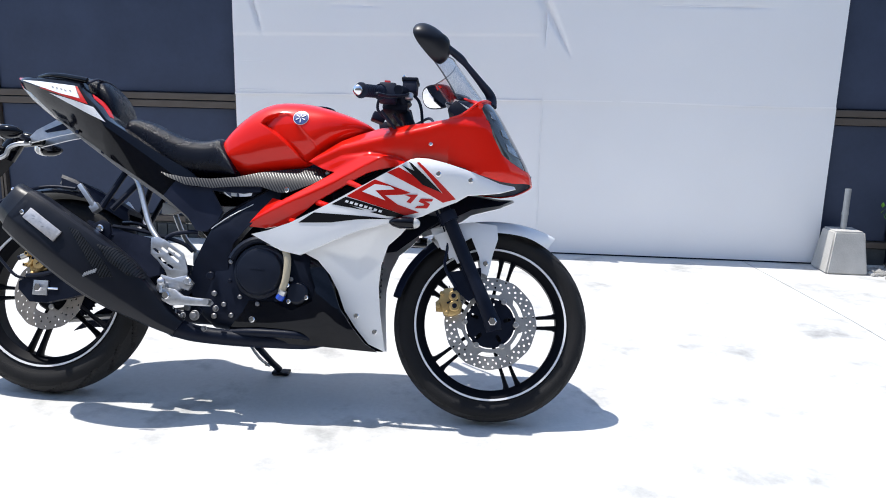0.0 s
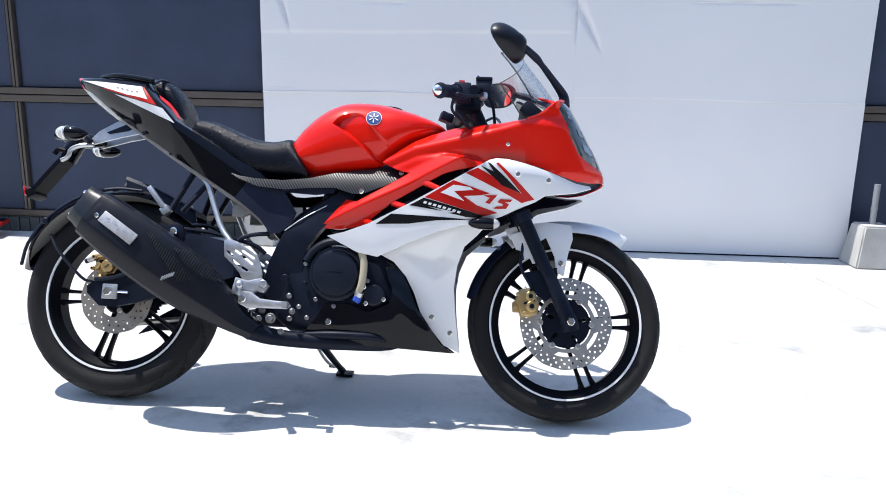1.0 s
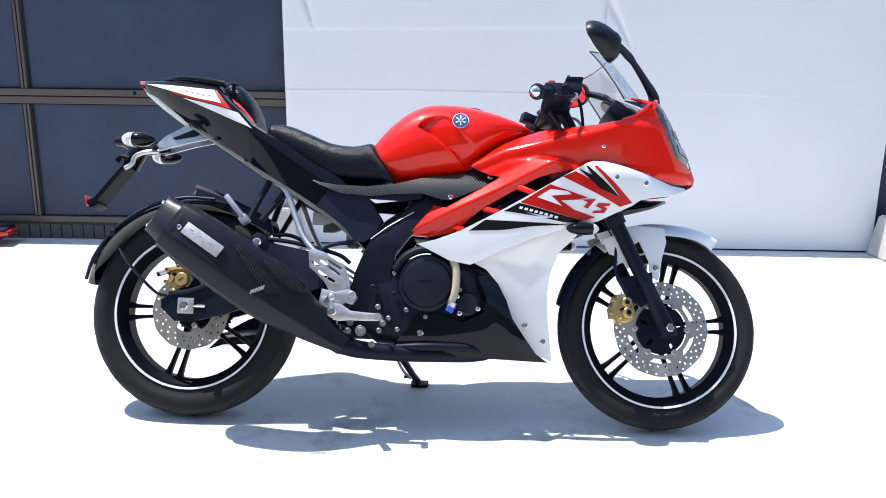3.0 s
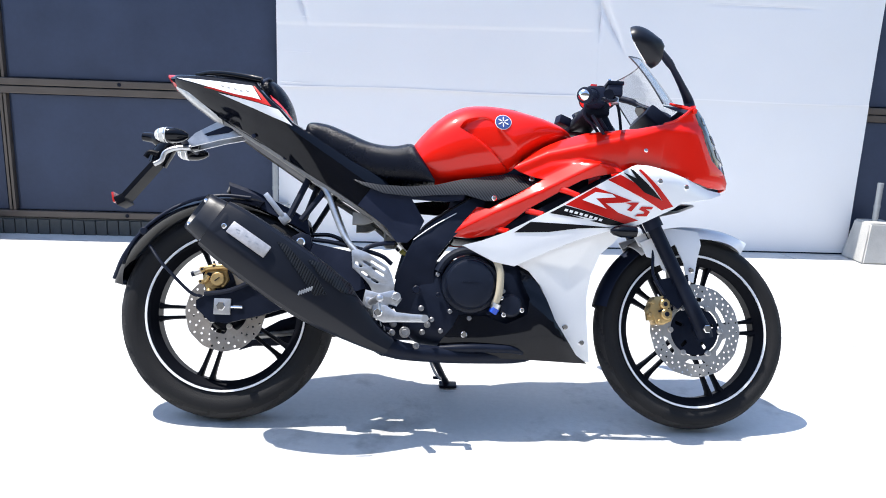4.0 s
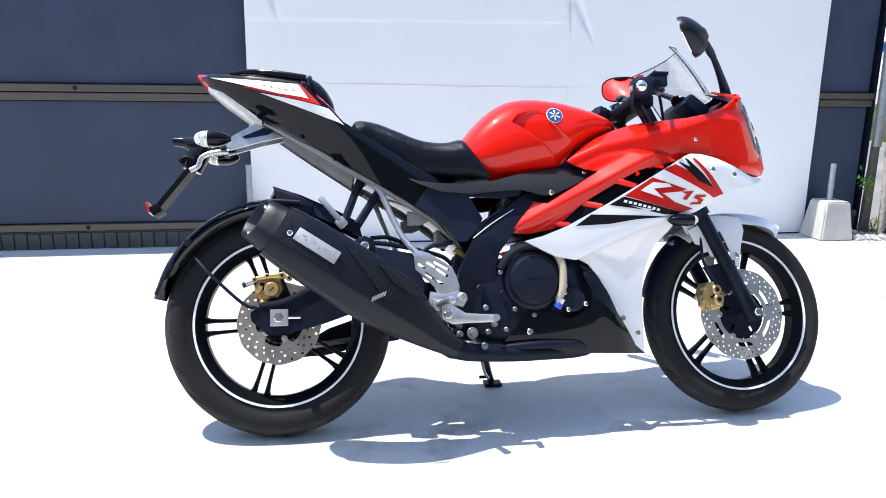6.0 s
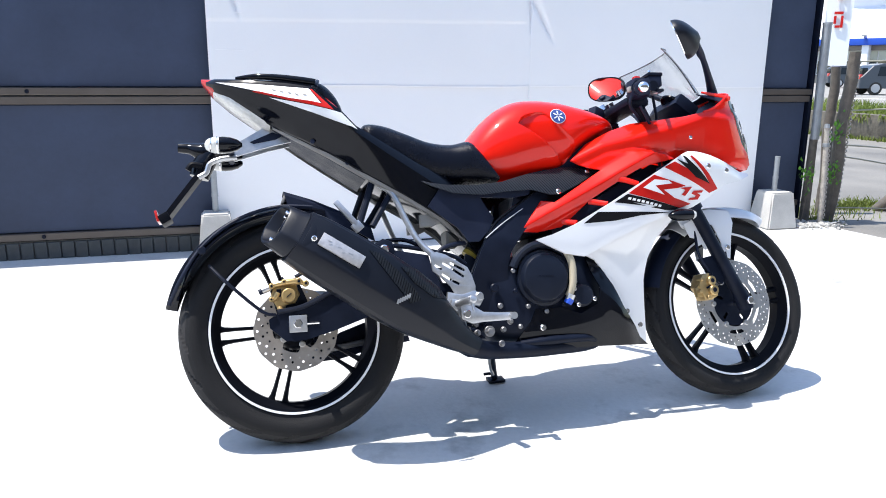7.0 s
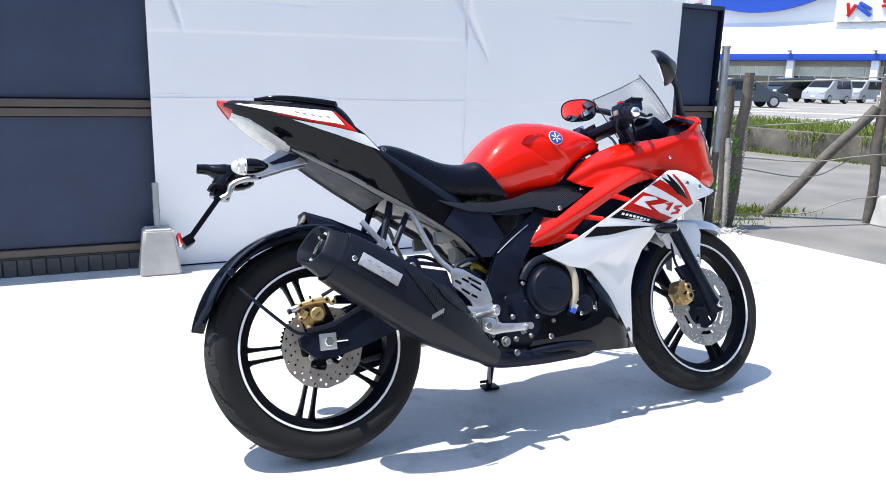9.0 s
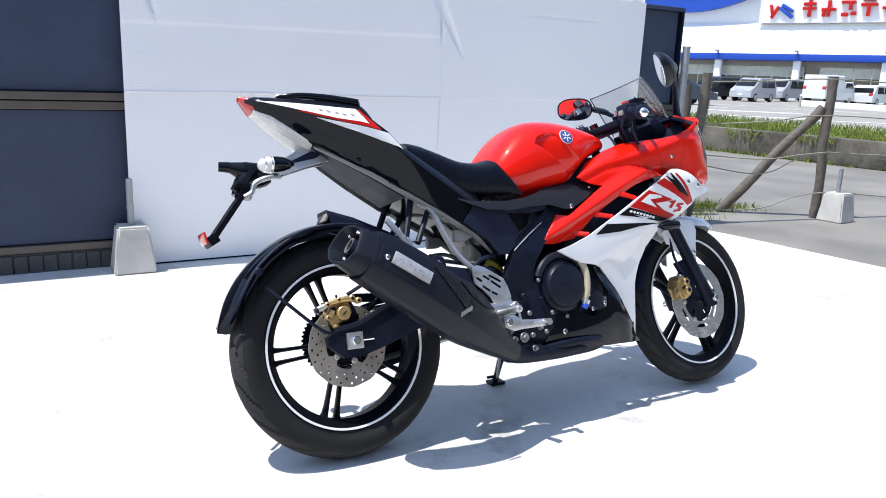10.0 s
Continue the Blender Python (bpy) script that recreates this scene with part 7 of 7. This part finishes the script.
# ---- rear stays, pegs, hangers
for s in (-1, 1):
    part("stay", tube([(0.222, s * 0.085, 0.69), (0.17, s * 0.12, 0.555)], 0.0095, 10, 0), BLACK_METAL, bike)
    part("stay", tube([(0.272, s * 0.09, 0.655), (0.205, s * 0.125, 0.55)], 0.0085, 10, 0), BLACK_METAL, bike)
    part("subframe_tube", tube([(0.235, s * 0.1, 0.668), (0.268, s * 0.108, 0.64), (0.3, s * 0.115, 0.565), (0.33, s * 0.125, 0.505), (0.365, s * 0.136, 0.465)], 0.0085, 12, 5), ALLOY, bike, "bare alloy hanger tube")
    part("pillion_peg", boxed(-0.042, 0.042, -0.006, 0.006, -0.0075, 0.0075, 0.003, pose(0.135, s * 0.145, 0.585, 0, 50, 0)), ALLOY, bike, "folded pillion peg")
    part("peg_lug", boxed(-0.013, 0.013, -0.011, 0.011, -0.013, 0.013, 0.004, pose(0.163, s * 0.14, 0.55, 0, 50, 0)), ALLOY, bike)
    heel = [(0.351, 0.468), (0.368, 0.472), (0.392, 0.464), (0.45, 0.428), (0.461, 0.405), (0.469, 0.377), (0.467, 0.352), (0.44, 0.349), (0.414, 0.356), (0.402, 0.378), (0.38, 0.402), (0.355, 0.423)]
    slot = []
    for x0, z0, x1, z1 in ((0.363, 0.437, 0.378, 0.427), (0.385, 0.441, 0.403, 0.43), (0.41, 0.424, 0.438, 0.404), (0.405, 0.441, 0.441, 0.421), (0.381, 0.412, 0.402, 0.397), (0.409, 0.393, 0.424, 0.385)):
        o, q = Vector((x0, z0)), Vector((x1, z1))
        d = (q - o).normalized() * 0.0045
        n = Vector((-d.y, d.x))
        slot.append([tuple(e_ + d * a + n * b) for e_, a, b in ((o, 0, -1), (q, 0, -1), (q, 0.8, -0.5), (q, 0.8, 0.5), (q, 0, 1), (o, 0, 1), (o, -0.8, 0.5), (o, -0.8, -0.5))])
    part("heel_guard", moved(plate(heel, slot, 0.006, 0.001), at((0, s * 0.153, 0))), ALLOY, bike, "slotted alloy heel guard")
    hang = part("peg_hanger", moved(plate([(0.395, 0.36), (0.43, 0.352), (0.467, 0.362), (0.487, 0.342), (0.476, 0.326), (0.455, 0.331), (0.447, 0.318), (0.436, 0.297), (0.405, 0.302), (0.389, 0.328)], [ring_pts(0.006, 12, 0.412, 0.338)], 0.016, 0.004), at((0, s * 0.15, 0))), ALLOY, bike, "alloy footpeg hanger")
    part("foot_peg", tube([(0.408, s * 0.165, 0.33), (0.42, s * 0.2, 0.334), (0.434, s * 0.24, 0.339), (0.436, s * 0.247, 0.34)], [0.0105, 0.0095, 0.0115, 0.006], 14, 3), ALLOY, hang)
    part("peg_feeler", tube([(0.433, s * 0.237, 0.334), (0.436, s * 0.24, 0.308)], [0.0045, 0.0035], 8, 0), ALLOY, hang)
    part("peg_fork", boxed(-0.012, 0.012, -0.014, 0.014, -0.015, 0.015, 0.004, pose(0.404, s * 0.164, 0.328, 0, 10, 0)), ALLOY, hang)
    lever_loop = [(0.418, 0.322), (0.449, 0.319), (0.476, 0.302), (0.52, 0.298), (0.555, 0.297), (0.561, 0.29), (0.555, 0.284), (0.52, 0.283), (0.476, 0.283), (0.445, 0.28), (0.42, 0.292)]
    part("brake_lever", moved(plate(lever_loop, (), 0.014, 0.004), at((0, s * 0.183, 0))), ALLOY, hang)
    part("lever_tip", tube([(0.554, s * 0.18, 0.291), (0.554, s * 0.212, 0.291)], [0.009, 0.0095], 14, 0), ALLOY, hang)
    part("lever_pivot", moved(disc_solid(0.011, 0, s * 0.008, 16, 0.002), at((0.43, s * 0.19, 0.303))), CHROME, hang)
    part("hanger_bolt", moved(disc_solid(0.012, 0, s * 0.01, 14, 0.003), at((0.476, s * 0.159, 0.348))), ALLOY, hang)

bm = loft([[(x - 0.25 * dz, y, z + dz) for y, dz in ((-w, -0.035), (-w, 0.0), (-w * 0.8, 0.012), (w * 0.8, 0.012), (w, 0.0), (w, -0.035), (w * 0.85, -0.035), (w * 0.8, -0.004), (-w * 0.8, -0.004), (-w * 0.85, -0.035))] for x, z, w in ((-0.015, 0.655, 0.045), (0.06, 0.63, 0.05), (0.16, 0.585, 0.055), (0.215, 0.555, 0.05))])
part("inner_mudguard", bm, BLACK, bike, "black inner mudguard under the tail")
part("mudguard_end", boxed(-0.004, 0.004, -0.034, 0.034, -0.014, 0.014, 0.003, pose(-0.016, 0, 0.648, 0, 25, 0)), GREY_PLASTIC, bike)
part("coolant_bottle", loft([seat_ring(*r, n=20, p=3.5) for r in [(0.432, 0.5, 0.575, 0.028), (0.438, 0.495, 0.58, 0.034), (0.462, 0.495, 0.58, 0.034), (0.468, 0.5, 0.575, 0.028)]]), GREY_PLASTIC, bike, "grey coolant bottle")
part("shock_collar", tube([(0.5, -0.03, 0.463), (0.508, -0.03, 0.473)], 0.03, 20, 0), BRASS, bike, "yellow shock absorber collar")
part("shock_body", tube([(0.49, -0.03, 0.4), (0.52, -0.03, 0.52)], 0.024, 18, 0), BLACK_METAL, bike)
part("breather_hose", tube([(0.372, -0.118, 0.462), (0.385, -0.12, 0.478), (0.402, -0.118, 0.488), (0.43, -0.11, 0.496), (0.465, -0.1, 0.5)], 0.0065, 10, 5), BLACK, bike)
part("rear_rod", tube([(0.215, -0.125, 0.5), (0.3, -0.122, 0.492), (0.42, -0.115, 0.465), (0.46, -0.11, 0.44)], 0.006, 8, 5), BLACK_METAL, bike)
part("rear_hose", tube([(0.24, -0.118, 0.512), (0.29, -0.12, 0.512), (0.34, -0.12, 0.49), (0.37, -0.12, 0.47)], 0.0055, 8, 5), BLACK_GLOSS, bike)
# side stand
stand = part("side_stand", tube([(0.585, 0.1, 0.2), (0.604, 0.16, 0.162), (0.628, 0.225, 0.12), (0.642, 0.264, 0.098)], [0.013, 0.011, 0.01, 0.011], 12, 4), BLACK_METAL, bike, "black side stand")
part("stand_foot", boxed(-0.026, 0.03, -0.02, 0.02, -0.005, 0.004, 0.003, pose(0.646, 0.272, 0.09, 19.5, 0, 0)), BLACK_METAL, stand)
part("stand_spring", tube([(0.575, 0.105, 0.19), (0.6, 0.17, 0.135), (0.622, 0.215, 0.11)], 0.0045, 8, 3), STEEL, stand)
part("stand_peg", tube([(0.63, 0.235, 0.113), (0.6, 0.245, 0.112)], 0.005, 8, 0), BLACK_METAL, stand)
part("stand_lug", boxed(0.56, 0.62, 0.05, 0.11, 0.185, 0.225, 0.006), BLACK_METAL, stand)

# small fixings round the footpeg
for x, z, r in ((0.41, 0.261, 0.008), (0.468, 0.251, 0.006), (0.502, 0.253, 0.01), (0.562, 0.276, 0.006), (0.534, 0.218, 0.006)):
    b_ = part("peg_bolt", moved(disc_solid(r, 0, -0.012, 6, 0.002), at((x, -0.152, z))), BOLT, bike)
    part("washer", moved(disc_solid(r * 1.5, 0, -0.003, 16, 0.001), at((x, -0.15, z))), BOLT, b_)
part("pedal_spring", tube([(0.43 + 0.012 * k / 3, -0.15 + 0.006 * math.cos(k * 2.1), 0.285 - 0.006 * k + 0.006 * math.sin(k * 2.1)) for k in range(13)], 0.0022, 6, 2), ALLOY, bike)
part("pedal_link", tube([(0.4, -0.146, 0.305), (0.43, -0.148, 0.27), (0.47, -0.146, 0.255)], 0.006, 8, 3), BLACK_METAL, bike)
part("frame_filler", boxed(0.63, 0.9, -0.06, 0.1, 0.52, 0.64, 0.015), BLACK, bike)
part("frame_filler", boxed(0.68, 0.86, -0.03, 0.13, 0.44, 0.518, 0.015), BLACK, bike)
